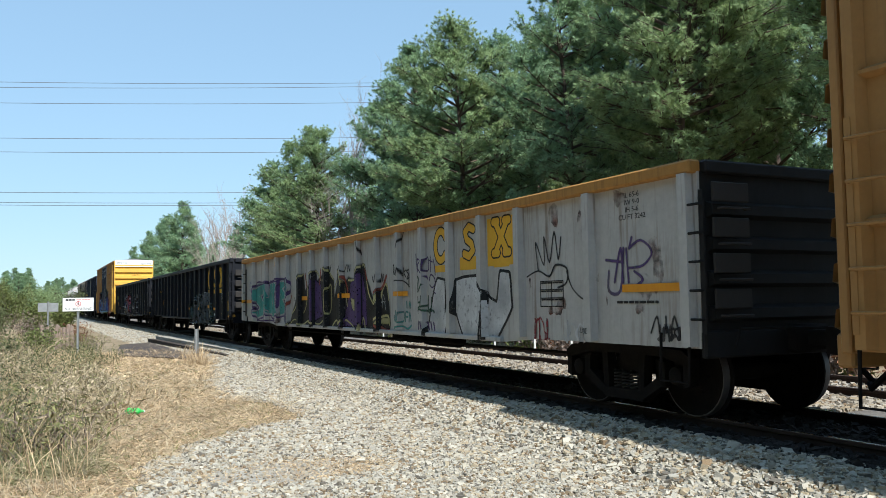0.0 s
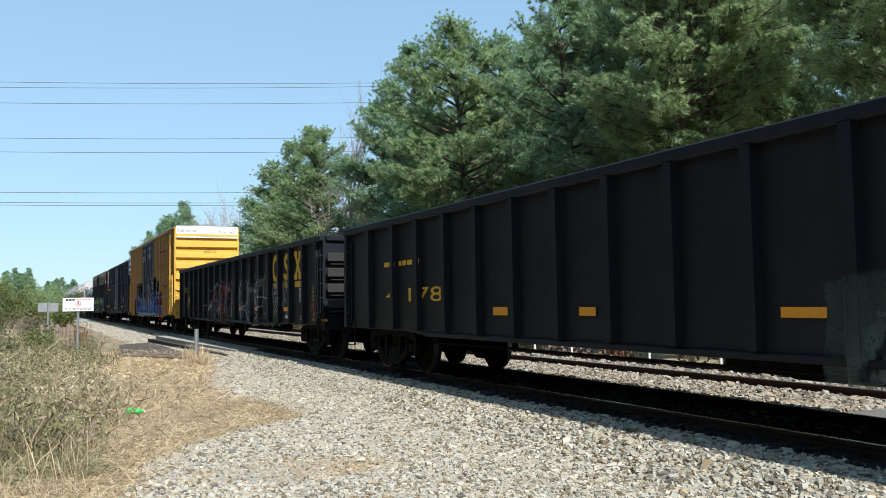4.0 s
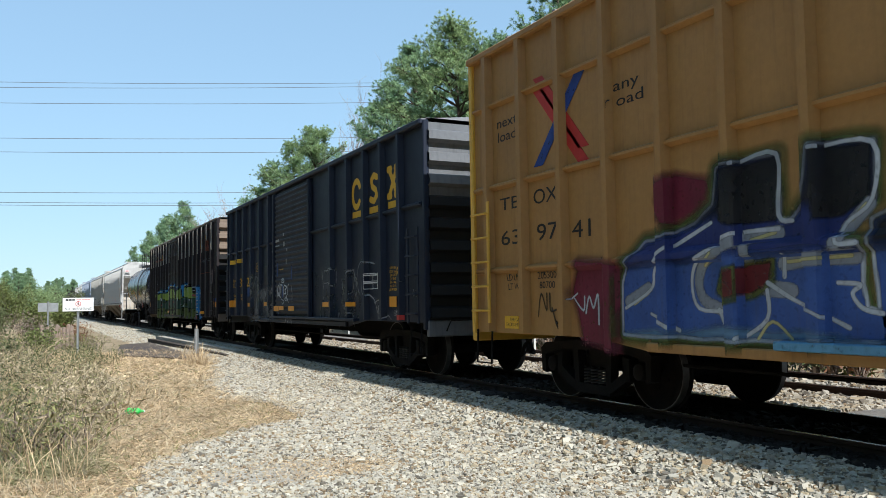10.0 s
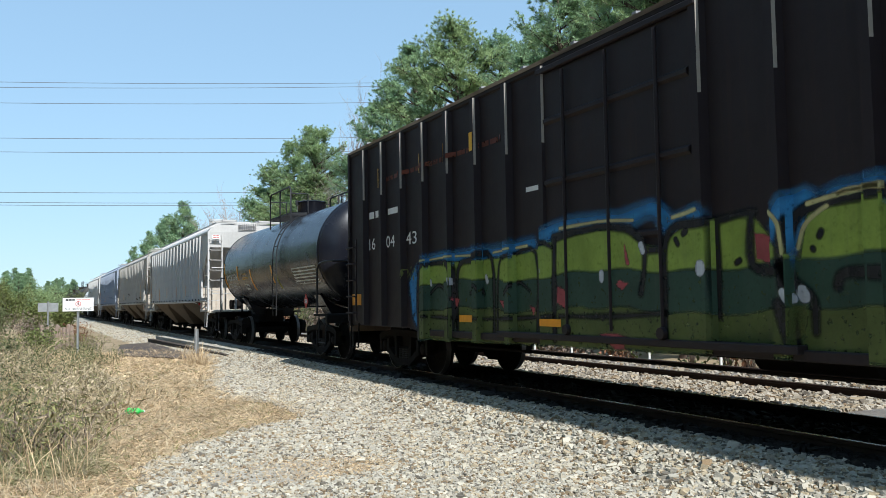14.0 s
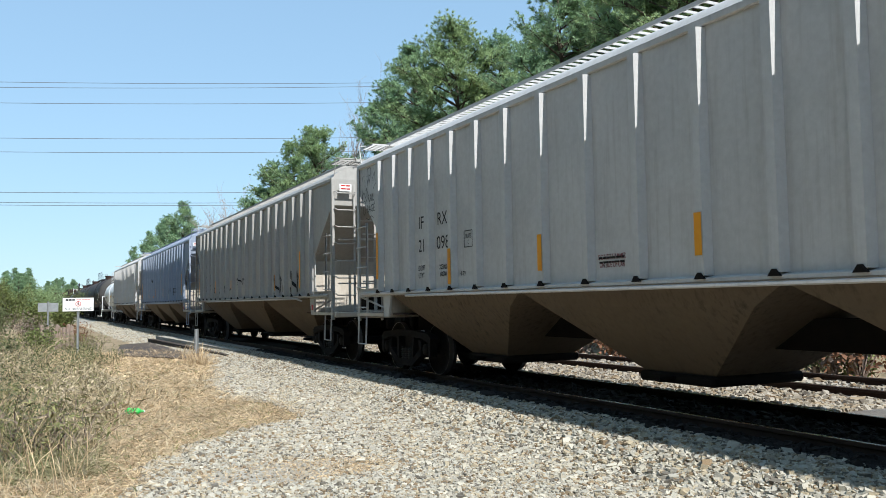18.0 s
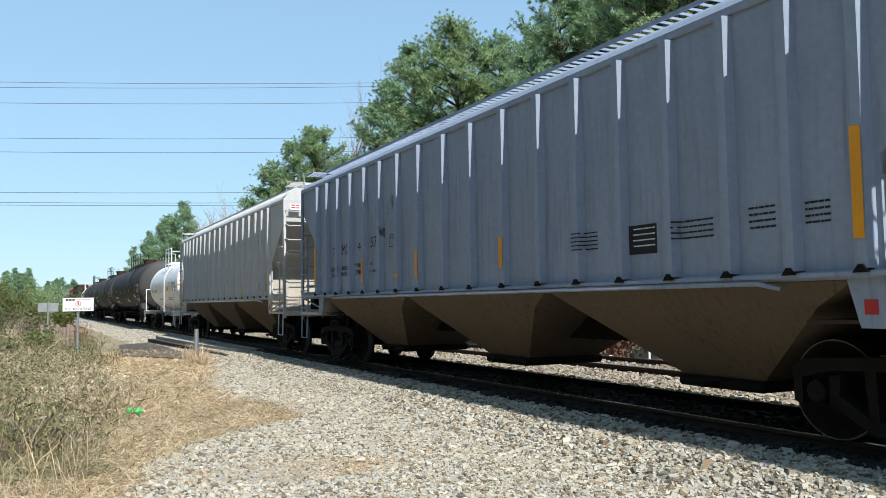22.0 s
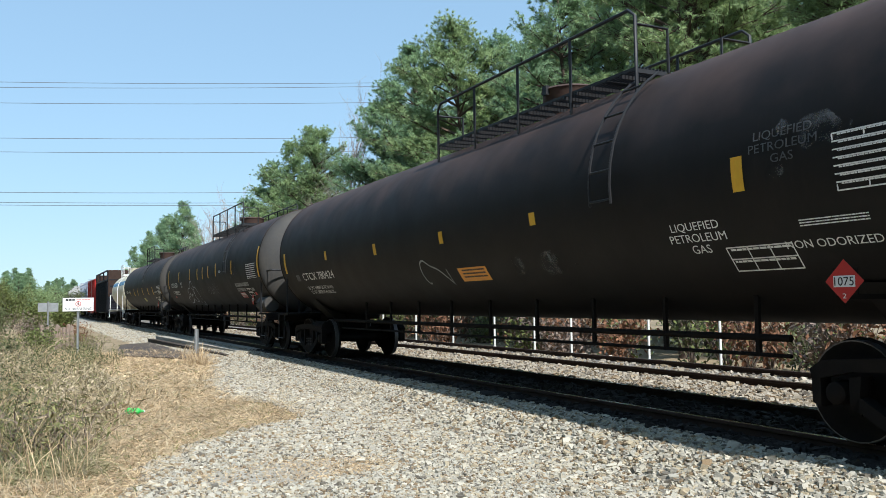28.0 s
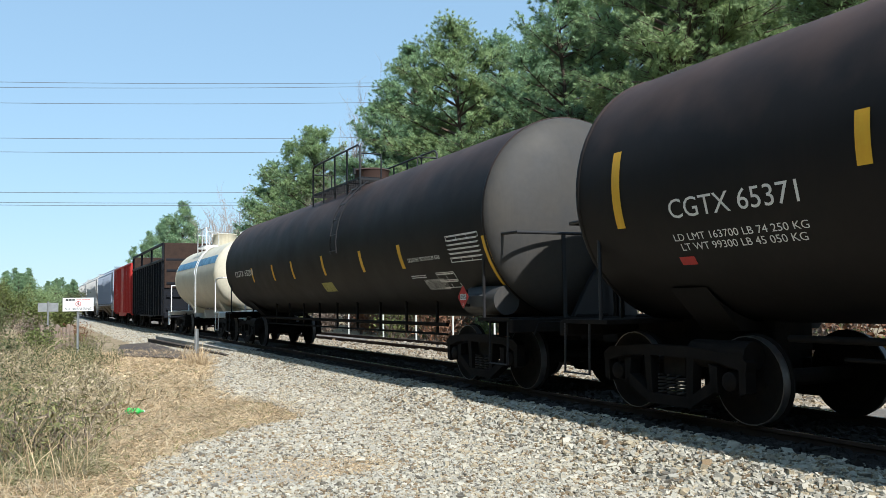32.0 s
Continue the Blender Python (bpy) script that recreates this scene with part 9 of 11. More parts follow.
strokes(GON3, [[(-1.77, 0.71), (-1.61, 1.09), (-1.48, 1.43), (-1.55, 1.86), (-1.82, 2.01), (-2.16, 2.06)], [(-1.72, 1.68), (-1.9, 1.88), (-2.15, 1.99)], [(-1.89, 1.76), (-2.06, 1.67), (-1.97, 1.55), (-2.13, 1.46), (-1.93, 1.26)], [(-2.48, 2.06), (-2.66, 1.89), (-2.62, 1.57), (-2.45, 1.33), (-2.21, 1.21)], [(-2.13, 1.25), (-2.44, 1.09), (-2.67, 0.86), (-2.58, 0.74)], [(-2.7, 1.76), (-2.85, 1.8), (-3.14, 1.71)], [(-2.7, 1.76), (-2.69, 1.49), (-2.52, 1.17), (-2.67, 0.86), (-3.03, 0.87)], [(-2.88, 1.48), (-2.83, 1.25), (-2.97, 1.14), (-3.12, 1.21)], [(-2.99, 1.56), (-2.91, 1.41)], [(-3.22, 2.01), (-3.29, 1.93)], [(-2.75, 1.1), (-2.97, 0.98), (-3.11, 1.02)]], 0.032, SP_CHALK, 0.0042, 0.018)
strokes(GON3, [[(-3.48, 1.69), (-3.62, 1.84), (-3.76, 1.97), (-4.13, 2.02), (-4.16, 1.74)], [(-3.48, 1.69), (-3.81, 1.72), (-3.87, 1.54), (-3.83, 1.21)], [(-3.82, 1.97), (-3.87, 1.75), (-3.93, 1.53)], [(-4.07, 2.06), (-4.31, 2.04)], [(-4.54, 2.06), (-4.58, 1.79), (-4.63, 1.51)], [(-3.86, 1.46), (-4.11, 1.53), (-4.68, 1.51), (-5.24, 1.42), (-5.23, 1.12), (-5.11, 0.69)], [(-3.54, 1.47), (-3.6, 1.32), (-3.62, 1.1), (-3.78, 0.96), (-3.51, 0.85), (-3.44, 0.77)], [(-3.54, 1.47), (-3.61, 1.51), (-3.67, 1.32)], [(-4.1, 1.18), (-4.15, 0.97), (-4.26, 0.77), (-3.96, 0.75), (-3.71, 0.78)], [(-4.23, 1.49), (-4.28, 1.25), (-4.51, 1.28), (-4.55, 1.48)], [(-3.17, 0.8), (-3.44, 0.73), (-3.96, 0.72)]], 0.028, SP_CHALK, 0.0042, 0.016)
coat(GON3, [(-5.59, 1.67), (-5.68, 1.79), (-5.86, 1.81), (-5.96, 1.71), (-5.94, 1.6), (-6.07, 1.65), (-6.19, 1.64), (-6.26, 1.53), (-6.21, 1.3), (-6.13, 1.18), (-6.0, 1.11), (-5.83, 1.24), (-5.67, 1.43)], SP_MIST, 0.0030, 0.030)
coat(GON3, [(-6.4, 1.92), (-6.48, 1.91), (-6.49, 1.8), (-6.45, 1.74), (-6.51, 1.46), (-6.49, 1.32), (-6.35, 1.2), (-6.27, 1.3), (-6.24, 1.64), (-6.28, 1.81)], SP_MIST, 0.0030, 0.030)
coat(GON3, [(-6.66, 1.84), (-6.95, 1.92), (-6.97, 1.61), (-7.11, 1.86), (-7.21, 1.88), (-7.21, 1.55), (-7.13, 1.19), (-7.04, 1.02), (-6.91, 1.13), (-6.67, 1.27), (-6.62, 1.35), (-6.84, 1.48), (-6.72, 1.62)], SP_MIST, 0.0030, 0.030)
strokes(GON3, [[(-5.59, 1.67), (-5.68, 1.79), (-5.86, 1.81), (-5.96, 1.71), (-5.94, 1.6), (-6.07, 1.65), (-6.19, 1.64), (-6.26, 1.53), (-6.21, 1.3), (-6.13, 1.18), (-6.0, 1.11), (-5.83, 1.24), (-5.67, 1.43), (-5.59, 1.67)], [(-5.76, 1.57), (-5.78, 1.66), (-5.83, 1.6), (-5.76, 1.57)], [(-5.89, 1.42), (-5.99, 1.48), (-6.04, 1.39), (-5.97, 1.33), (-5.89, 1.42)], [(-6.4, 1.92), (-6.48, 1.91), (-6.49, 1.8), (-6.45, 1.74), (-6.51, 1.46), (-6.49, 1.32), (-6.35, 1.2), (-6.27, 1.3), (-6.24, 1.64), (-6.28, 1.81), (-6.4, 1.92)]], 0.022, SP_CHALK, 0.0042, 0.016)
strokes(GON3, [[(-6.66, 1.84), (-6.95, 1.92), (-6.97, 1.61), (-7.11, 1.86), (-7.21, 1.88), (-7.21, 1.55), (-7.13, 1.19), (-7.04, 1.02), (-6.91, 1.13), (-6.67, 1.27), (-6.62, 1.35), (-6.84, 1.48), (-6.72, 1.62), (-6.66, 1.84)], [(-6.06, 1.01), (-6.14, 1.04), (-6.14, 0.9)], [(-6.05, 0.89), (-6.23, 0.88)], [(-6.34, 1.09), (-6.23, 1.07), (-6.2, 0.96), (-6.34, 0.96), (-6.37, 0.85), (-6.3, 0.75), (-6.21, 0.74)]], 0.022, SP_CHALK, 0.0042, 0.014)
strokes(GON3, [[(-7.8, 1.57), (-7.91, 1.61), (-7.85, 1.47), (-8.01, 1.61), (-7.95, 1.45)], [(-8.06, 1.51), (-8.17, 1.55), (-8.21, 1.46), (-8.08, 1.44)], [(-7.79, 1.38), (-7.9, 1.4)], [(-7.84, 1.31), (-8.0, 1.33), (-7.89, 1.26)]], 0.007, SP_ASH, 0.0046, 0.006)
strokes(GON3, [[(-1.81, 2.27), (-1.8, 2.13)]], 0.085, SP_KHAKI, 0.0048, 0.015)
strokes(GON3, [[(-4.96, 1.77), (-4.95, 1.67)]], 0.085, SP_KHAKI, 0.0048, 0.015)
strokes(GON3, [[(-4.78, 2.09), (-4.78, 2.05)]], 0.085, SP_KHAKI, 0.0048, 0.015)
strokes(GON3, [[(-5.3, 1.34), (-5.3, 1.29)]], 0.085, SP_KHAKI, 0.0048, 0.015)
strokes(GON3, [[(-3.61, 2.18), (-3.61, 2.13)]], 0.085, SP_KHAKI, 0.0048, 0.015)
strokes(GON3, [[(-2.85, 2.09), (-2.84, 1.95)]], 0.085, SP_KHAKI, 0.0048, 0.015)
strokes(GON3, [[(-5.74, 1.12), (-5.76, 1.03)]], 0.085, SP_KHAKI, 0.0048, 0.015)
# orange boxcar: the wide blue and black piece with a red star
coat(TBX, [(-1.78, 2.77), (-2.19, 2.68), (-2.67, 2.58), (-2.67, 2.77), (-3.5, 2.55), (-3.79, 2.45), (-3.87, 2.53), (-4.0, 2.4), (-4.2, 2.35), (-4.44, 2.21), (-4.67, 2.06), (-4.8, 1.86), (-4.85, 1.66), (-4.89, 1.47), (-4.97, 1.31), (-5.04, 1.26), (-5.02, 0.91), (-4.44, 0.89), (-2.11, 0.86), (-2.27, 1.12), (-2.33, 1.49), (-2.53, 1.61), (-2.39, 1.74), (-2.35, 1.93), (-2.59, 1.98), (-2.16, 2.07), (-1.75, 2.17), (-2.07, 2.28), (-1.77, 2.44), (-2.03, 2.54)], SP_MOSS, 0.0025, 0.060, grow=0.10)
coat(TBX, [(-1.78, 2.77), (-2.19, 2.68), (-2.67, 2.58), (-2.67, 2.77), (-3.5, 2.55), (-3.79, 2.45), (-3.87, 2.53), (-4.0, 2.4), (-4.2, 2.35), (-4.44, 2.21), (-4.67, 2.06), (-4.8, 1.86), (-4.85, 1.66), (-4.89, 1.47), (-4.97, 1.31), (-5.04, 1.26), (-5.02, 0.91), (-4.44, 0.89), (-2.11, 0.86), (-2.27, 1.12), (-2.33, 1.49), (-2.53, 1.61), (-2.39, 1.74), (-2.35, 1.93), (-2.59, 1.98), (-2.16, 2.07), (-1.75, 2.17), (-2.07, 2.28), (-1.77, 2.44), (-2.03, 2.54)], SP_ICE, 0.0030, 0.012, grow=0.035)
coat(TBX, [(-1.78, 2.77), (-2.19, 2.68), (-2.67, 2.58), (-2.67, 2.77), (-3.5, 2.55), (-3.79, 2.45), (-3.87, 2.53), (-4.0, 2.4), (-4.2, 2.35), (-4.44, 2.21), (-4.67, 2.06), (-4.8, 1.86), (-4.85, 1.66), (-4.89, 1.47), (-4.97, 1.31), (-5.04, 1.26), (-5.02, 0.91), (-4.44, 0.89), (-2.11, 0.86), (-2.27, 1.12), (-2.33, 1.49), (-2.53, 1.61), (-2.39, 1.74), (-2.35, 1.93), (-2.59, 1.98), (-2.16, 2.07), (-1.75, 2.17), (-2.07, 2.28), (-1.77, 2.44), (-2.03, 2.54)], SP_AZURE, 0.0036, 0.010)
coat(TBX, [(-1.78, 2.77), (-2.19, 2.68), (-2.67, 2.58), (-2.67, 2.77), (-3.5, 2.55), (-3.79, 2.45), (-3.87, 2.53), (-4.0, 2.4), (-4.2, 2.35), (-4.44, 2.21), (-4.67, 2.06), (-4.8, 1.86), (-4.85, 1.66), (-4.89, 1.47), (-4.97, 1.31), (-5.04, 1.26), (-5.02, 0.91), (-4.44, 0.89), (-2.11, 0.86), (-2.27, 1.12), (-2.33, 1.49), (-2.53, 1.61), (-2.39, 1.74), (-2.35, 1.93), (-2.59, 1.98), (-2.16, 2.07), (-1.75, 2.17), (-2.07, 2.28), (-1.77, 2.44), (-2.03, 2.54)], SP_ROYAL, 0.0042, 0.060, band=(1.70, 3.50))
coat(TBX, [(-1.78, 2.77), (-2.19, 2.68), (-2.67, 2.58), (-2.67, 2.77), (-3.5, 2.55), (-3.79, 2.45), (-3.87, 2.53), (-4.0, 2.4), (-4.2, 2.35), (-4.44, 2.21), (-4.67, 2.06), (-4.8, 1.86), (-4.85, 1.66), (-4.89, 1.47), (-4.97, 1.31), (-5.04, 1.26), (-5.02, 0.91), (-4.44, 0.89), (-2.11, 0.86), (-2.27, 1.12), (-2.33, 1.49), (-2.53, 1.61), (-2.39, 1.74), (-2.35, 1.93), (-2.59, 1.98), (-2.16, 2.07), (-1.75, 2.17), (-2.07, 2.28), (-1.77, 2.44), (-2.03, 2.54)], SP_JET, 0.0048, 0.070, band=(2.08, 3.50))
coat(TBX, [(-1.78, 2.77), (-2.19, 2.68), (-2.67, 2.58), (-2.67, 2.77), (-3.5, 2.55), (-3.79, 2.45), (-3.87, 2.53), (-4.0, 2.4), (-4.2, 2.35), (-4.44, 2.21), (-4.67, 2.06), (-4.8, 1.86), (-4.85, 1.66), (-4.89, 1.47), (-4.97, 1.31), (-5.04, 1.26), (-5.02, 0.91), (-4.44, 0.89), (-2.11, 0.86), (-2.27, 1.12), (-2.33, 1.49), (-2.53, 1.61), (-2.39, 1.74), (-2.35, 1.93), (-2.59, 1.98), (-2.16, 2.07), (-1.75, 2.17), (-2.07, 2.28), (-1.77, 2.44), (-2.03, 2.54)], SP_SKY, 0.0042, 0.050, band=(0.30, 0.98))
coat(TBX, [(-0.29, 2.49), (-0.63, 2.53), (-0.9, 2.72), (-1.08, 2.52), (-1.31, 2.25), (-1.53, 2.02), (-1.96, 1.99), (-1.94, 1.64), (-2.14, 1.44), (-2.33, 1.37), (-2.37, 1.12), (-2.11, 0.86), (0.67, 0.85), (0.57, 1.33), (-0.39, 1.4), (-0.54, 1.77), (-0.27, 2.0), (-0.49, 2.21), (-0.36, 2.41)], SP_MOSS, 0.0025, 0.060, grow=0.10)
coat(TBX, [(-0.29, 2.49), (-0.63, 2.53), (-0.9, 2.72), (-1.08, 2.52), (-1.31, 2.25), (-1.53, 2.02), (-1.96, 1.99), (-1.94, 1.64), (-2.14, 1.44), (-2.33, 1.37), (-2.37, 1.12), (-2.11, 0.86), (0.67, 0.85), (0.57, 1.33), (-0.39, 1.4), (-0.54, 1.77), (-0.27, 2.0), (-0.49, 2.21), (-0.36, 2.41)], SP_ICE, 0.0030, 0.012, grow=0.035)
coat(TBX, [(-0.29, 2.49), (-0.63, 2.53), (-0.9, 2.72), (-1.08, 2.52), (-1.31, 2.25), (-1.53, 2.02), (-1.96, 1.99), (-1.94, 1.64), (-2.14, 1.44), (-2.33, 1.37), (-2.37, 1.12), (-2.11, 0.86), (0.67, 0.85), (0.57, 1.33), (-0.39, 1.4), (-0.54, 1.77), (-0.27, 2.0), (-0.49, 2.21), (-0.36, 2.41)], SP_AZURE, 0.0036, 0.010)
coat(TBX, [(-0.29, 2.49), (-0.63, 2.53), (-0.9, 2.72), (-1.08, 2.52), (-1.31, 2.25), (-1.53, 2.02), (-1.96, 1.99), (-1.94, 1.64), (-2.14, 1.44), (-2.33, 1.37), (-2.37, 1.12), (-2.11, 0.86), (0.67, 0.85), (0.57, 1.33), (-0.39, 1.4), (-0.54, 1.77), (-0.27, 2.0), (-0.49, 2.21), (-0.36, 2.41)], SP_ROYAL, 0.0042, 0.060, band=(1.70, 3.50))
coat(TBX, [(-0.29, 2.49), (-0.63, 2.53), (-0.9, 2.72), (-1.08, 2.52), (-1.31, 2.25), (-1.53, 2.02), (-1.96, 1.99), (-1.94, 1.64), (-2.14, 1.44), (-2.33, 1.37), (-2.37, 1.12), (-2.11, 0.86), (0.67, 0.85), (0.57, 1.33), (-0.39, 1.4), (-0.54, 1.77), (-0.27, 2.0), (-0.49, 2.21), (-0.36, 2.41)], SP_JET, 0.0048, 0.070, band=(2.08, 3.50))
coat(TBX, [(-0.29, 2.49), (-0.63, 2.53), (-0.9, 2.72), (-1.08, 2.52), (-1.31, 2.25), (-1.53, 2.02), (-1.96, 1.99), (-1.94, 1.64), (-2.14, 1.44), (-2.33, 1.37), (-2.37, 1.12), (-2.11, 0.86), (0.67, 0.85), (0.57, 1.33), (-0.39, 1.4), (-0.54, 1.77), (-0.27, 2.0), (-0.49, 2.21), (-0.36, 2.41)], SP_SKY, 0.0042, 0.050, band=(0.30, 0.98))
coat(TBX, [(5.91, 0.93), (5.89, 1.5), (5.78, 1.72), (5.48, 1.92), (5.12, 1.95), (4.71, 2.06), (4.47, 2.21), (4.41, 2.56), (3.69, 2.58), (3.69, 1.97), (3.54, 1.98), (3.35, 2.16), (3.27, 2.59), (2.74, 2.54), (2.76, 2.09), (2.98, 1.93), (3.09, 1.75), (2.88, 1.74), (2.9, 1.42), (2.86, 1.19), (2.53, 1.15), (2.54, 0.96), (4.24, 0.92)], SP_MOSS, 0.0025, 0.060, grow=0.10)
coat(TBX, [(5.91, 0.93), (5.89, 1.5), (5.78, 1.72), (5.48, 1.92), (5.12, 1.95), (4.71, 2.06), (4.47, 2.21), (4.41, 2.56), (3.69, 2.58), (3.69, 1.97), (3.54, 1.98), (3.35, 2.16), (3.27, 2.59), (2.74, 2.54), (2.76, 2.09), (2.98, 1.93), (3.09, 1.75), (2.88, 1.74), (2.9, 1.42), (2.86, 1.19), (2.53, 1.15), (2.54, 0.96), (4.24, 0.92)], SP_ICE, 0.0030, 0.012, grow=0.035)
coat(TBX, [(5.91, 0.93), (5.89, 1.5), (5.78, 1.72), (5.48, 1.92), (5.12, 1.95), (4.71, 2.06), (4.47, 2.21), (4.41, 2.56), (3.69, 2.58), (3.69, 1.97), (3.54, 1.98), (3.35, 2.16), (3.27, 2.59), (2.74, 2.54), (2.76, 2.09), (2.98, 1.93), (3.09, 1.75), (2.88, 1.74), (2.9, 1.42), (2.86, 1.19), (2.53, 1.15), (2.54, 0.96), (4.24, 0.92)], SP_AZURE, 0.0036, 0.010)
coat(TBX, [(5.91, 0.93), (5.89, 1.5), (5.78, 1.72), (5.48, 1.92), (5.12, 1.95), (4.71, 2.06), (4.47, 2.21), (4.41, 2.56), (3.69, 2.58), (3.69, 1.97), (3.54, 1.98), (3.35, 2.16), (3.27, 2.59), (2.74, 2.54), (2.76, 2.09), (2.98, 1.93), (3.09, 1.75), (2.88, 1.74), (2.9, 1.42), (2.86, 1.19), (2.53, 1.15), (2.54, 0.96), (4.24, 0.92)], SP_ROYAL, 0.0042, 0.060, band=(1.70, 3.50))
coat(TBX, [(5.91, 0.93), (5.89, 1.5), (5.78, 1.72), (5.48, 1.92), (5.12, 1.95), (4.71, 2.06), (4.47, 2.21), (4.41, 2.56), (3.69, 2.58), (3.69, 1.97), (3.54, 1.98), (3.35, 2.16), (3.27, 2.59), (2.74, 2.54), (2.76, 2.09), (2.98, 1.93), (3.09, 1.75), (2.88, 1.74), (2.9, 1.42), (2.86, 1.19), (2.53, 1.15), (2.54, 0.96), (4.24, 0.92)], SP_JET, 0.0048, 0.070, band=(2.08, 3.50))
coat(TBX, [(5.91, 0.93), (5.89, 1.5), (5.78, 1.72), (5.48, 1.92), (5.12, 1.95), (4.71, 2.06), (4.47, 2.21), (4.41, 2.56), (3.69, 2.58), (3.69, 1.97), (3.54, 1.98), (3.35, 2.16), (3.27, 2.59), (2.74, 2.54), (2.76, 2.09), (2.98, 1.93), (3.09, 1.75), (2.88, 1.74), (2.9, 1.42), (2.86, 1.19), (2.53, 1.15), (2.54, 0.96), (4.24, 0.92)], SP_SKY, 0.0042, 0.050, band=(0.30, 0.98))
coat(TBX, [(2.7, 0.7), (2.77, 1.92), (2.04, 2.15), (1.84, 2.32), (1.47, 2.2), (1.39, 1.85), (0.8, 1.58), (0.57, 1.33), (0.59, 0.81)], SP_ICE, 0.0030, 0.012, grow=0.035)
coat(TBX, [(2.7, 0.7), (2.77, 1.92), (2.04, 2.15), (1.84, 2.32), (1.47, 2.2), (1.39, 1.85), (0.8, 1.58), (0.57, 1.33), (0.59, 0.81)], SP_AZURE, 0.0036, 0.010)
coat(TBX, [(2.7, 0.7), (2.77, 1.92), (2.04, 2.15), (1.84, 2.32), (1.47, 2.2), (1.39, 1.85), (0.8, 1.58), (0.57, 1.33), (0.59, 0.81)], SP_JET, 0.0042, 0.070, band=(1.75, 3.50))
coat(TBX, [(2.7, 0.7), (2.77, 1.92), (2.04, 2.15), (1.84, 2.32), (1.47, 2.2), (1.39, 1.85), (0.8, 1.58), (0.57, 1.33), (0.59, 0.81)], SP_SKY, 0.0042, 0.050, band=(0.30, 0.98))
strokes(TBX, [[(2.47, 1.44), (2.05, 1.7), (1.31, 1.6)], [(2.27, 1.08), (1.5, 1.26), (0.82, 1.09)], [(2.04, 2.11), (1.76, 1.78), (1.39, 1.85)]], 0.018, SP_ICE, 0.0076, 0.008)
strokes(TBX, [[(-1.77, 2.57), (-2.19, 2.55), (-2.57, 2.44)], [(-1.87, 2.36), (-2.37, 2.21), (-2.59, 1.98)]], 0.050, SP_CLOUD, 0.0056, 0.030)
coat(TBX, [(-3.16, 2.05), (-3.25, 2.16), (-3.56, 2.15), (-3.98, 2.06), (-4.24, 1.95), (-4.42, 1.79), (-4.39, 1.19), (-4.27, 1.21), (-3.94, 1.29), (-3.66, 1.21), (-3.54, 1.13), (-3.54, 1.41), (-3.25, 1.41), (-3.19, 1.82)], SP_CLOUD, 0.0054, 0.012)
coat(TBX, [(-3.27, 1.92), (-3.84, 1.91), (-4.17, 1.75), (-4.28, 1.54), (-4.3, 1.24), (-3.95, 1.37), (-3.59, 1.21), (-3.58, 1.43), (-3.25, 1.47)], SP_MOSS, 0.0060, 0.030)
coat(TBX, [(-3.33, 1.89), (-3.8, 1.86), (-4.1, 1.76), (-4.23, 1.57), (-4.24, 1.29), (-3.95, 1.42), (-3.63, 1.3), (-3.64, 1.51), (-3.29, 1.5)], SP_BLOOD, 0.0066, 0.020)
strokes(TBX, [[(-3.16, 2.05), (-3.25, 2.16), (-3.29, 2.2)], [(-3.19, 1.82), (-3.25, 1.41), (-3.53, 1.4), (-3.54, 1.13)], [(-3.12, 2.14), (-3.1, 2.0), (-3.23, 1.81)], [(-3.87, 2.53), (-3.84, 2.34), (-4.09, 2.18)], [(-2.67, 2.75), (-3.5, 2.54), (-3.79, 2.44)], [(-2.38, 2.43), (-2.66, 2.37), (-3.09, 2.31)], [(-4.12, 2.04), (-4.33, 1.92), (-4.42, 1.79)], [(-4.47, 1.54), (-4.5, 1.24), (-4.62, 1.25)], [(-3.73, 1.13), (-3.98, 1.29), (-4.14, 1.19)], [(-4.14, 1.21), (-4.39, 1.09), (-4.56, 1.02)], [(-3.97, 1.11), (-3.96, 1.0), (-3.71, 0.86)], [(-4.67, 0.88), (-4.89, 0.96), (-5.03, 1.01)], [(-2.25, 1.78), (-2.63, 1.76), (-2.75, 1.54)], [(-4.77, 1.76), (-4.85, 1.61)]], 0.018, SP_ICE, 0.0076, 0.007)
strokes(TBX, [[(-3.28, 2.12), (-3.59, 2.12), (-3.98, 2.03), (-4.27, 1.85)], [(-2.82, 1.21), (-2.91, 1.13), (-2.82, 1.04)], [(-3.86, 0.9), (-3.99, 0.82)], [(-4.69, 0.76), (-4.86, 0.91)]], 0.018, SP_BUTTER, 0.0076, 0.008)
coat(TBX, [(-0.79, 2.26), (-0.93, 2.43), (-1.09, 1.89), (-0.7, 1.89)], SP_CLOUD, 0.0060, 0.015)
strokes(TBX, [[(-0.53, 1.58), (-0.67, 1.72), (-1.05, 1.78), (-1.45, 1.66)], [(-0.59, 1.54), (-0.85, 1.64), (-1.16, 1.6)], [(-1.08, 2.45), (-1.25, 2.25), (-1.47, 2.06)], [(-0.36, 2.41), (-0.63, 2.39)], [(-0.9, 2.68), (-0.7, 2.52), (-0.36, 2.45)], [(-1.96, 1.96), (-2.11, 1.89), (-2.09, 1.57)], [(-0.36, 0.81), (-0.77, 1.11)], [(-1.38, 1.38), (-1.72, 1.51), (-2.09, 1.44)], [(-1.14, 1.25), (-1.37, 1.11)], [(-2.23, 1.37), (-2.3, 1.12), (-2.11, 0.86)], [(-1.41, 2.0), (-1.75, 2.01), (-1.9, 1.77)]], 0.018, SP_ICE, 0.0076, 0.008)
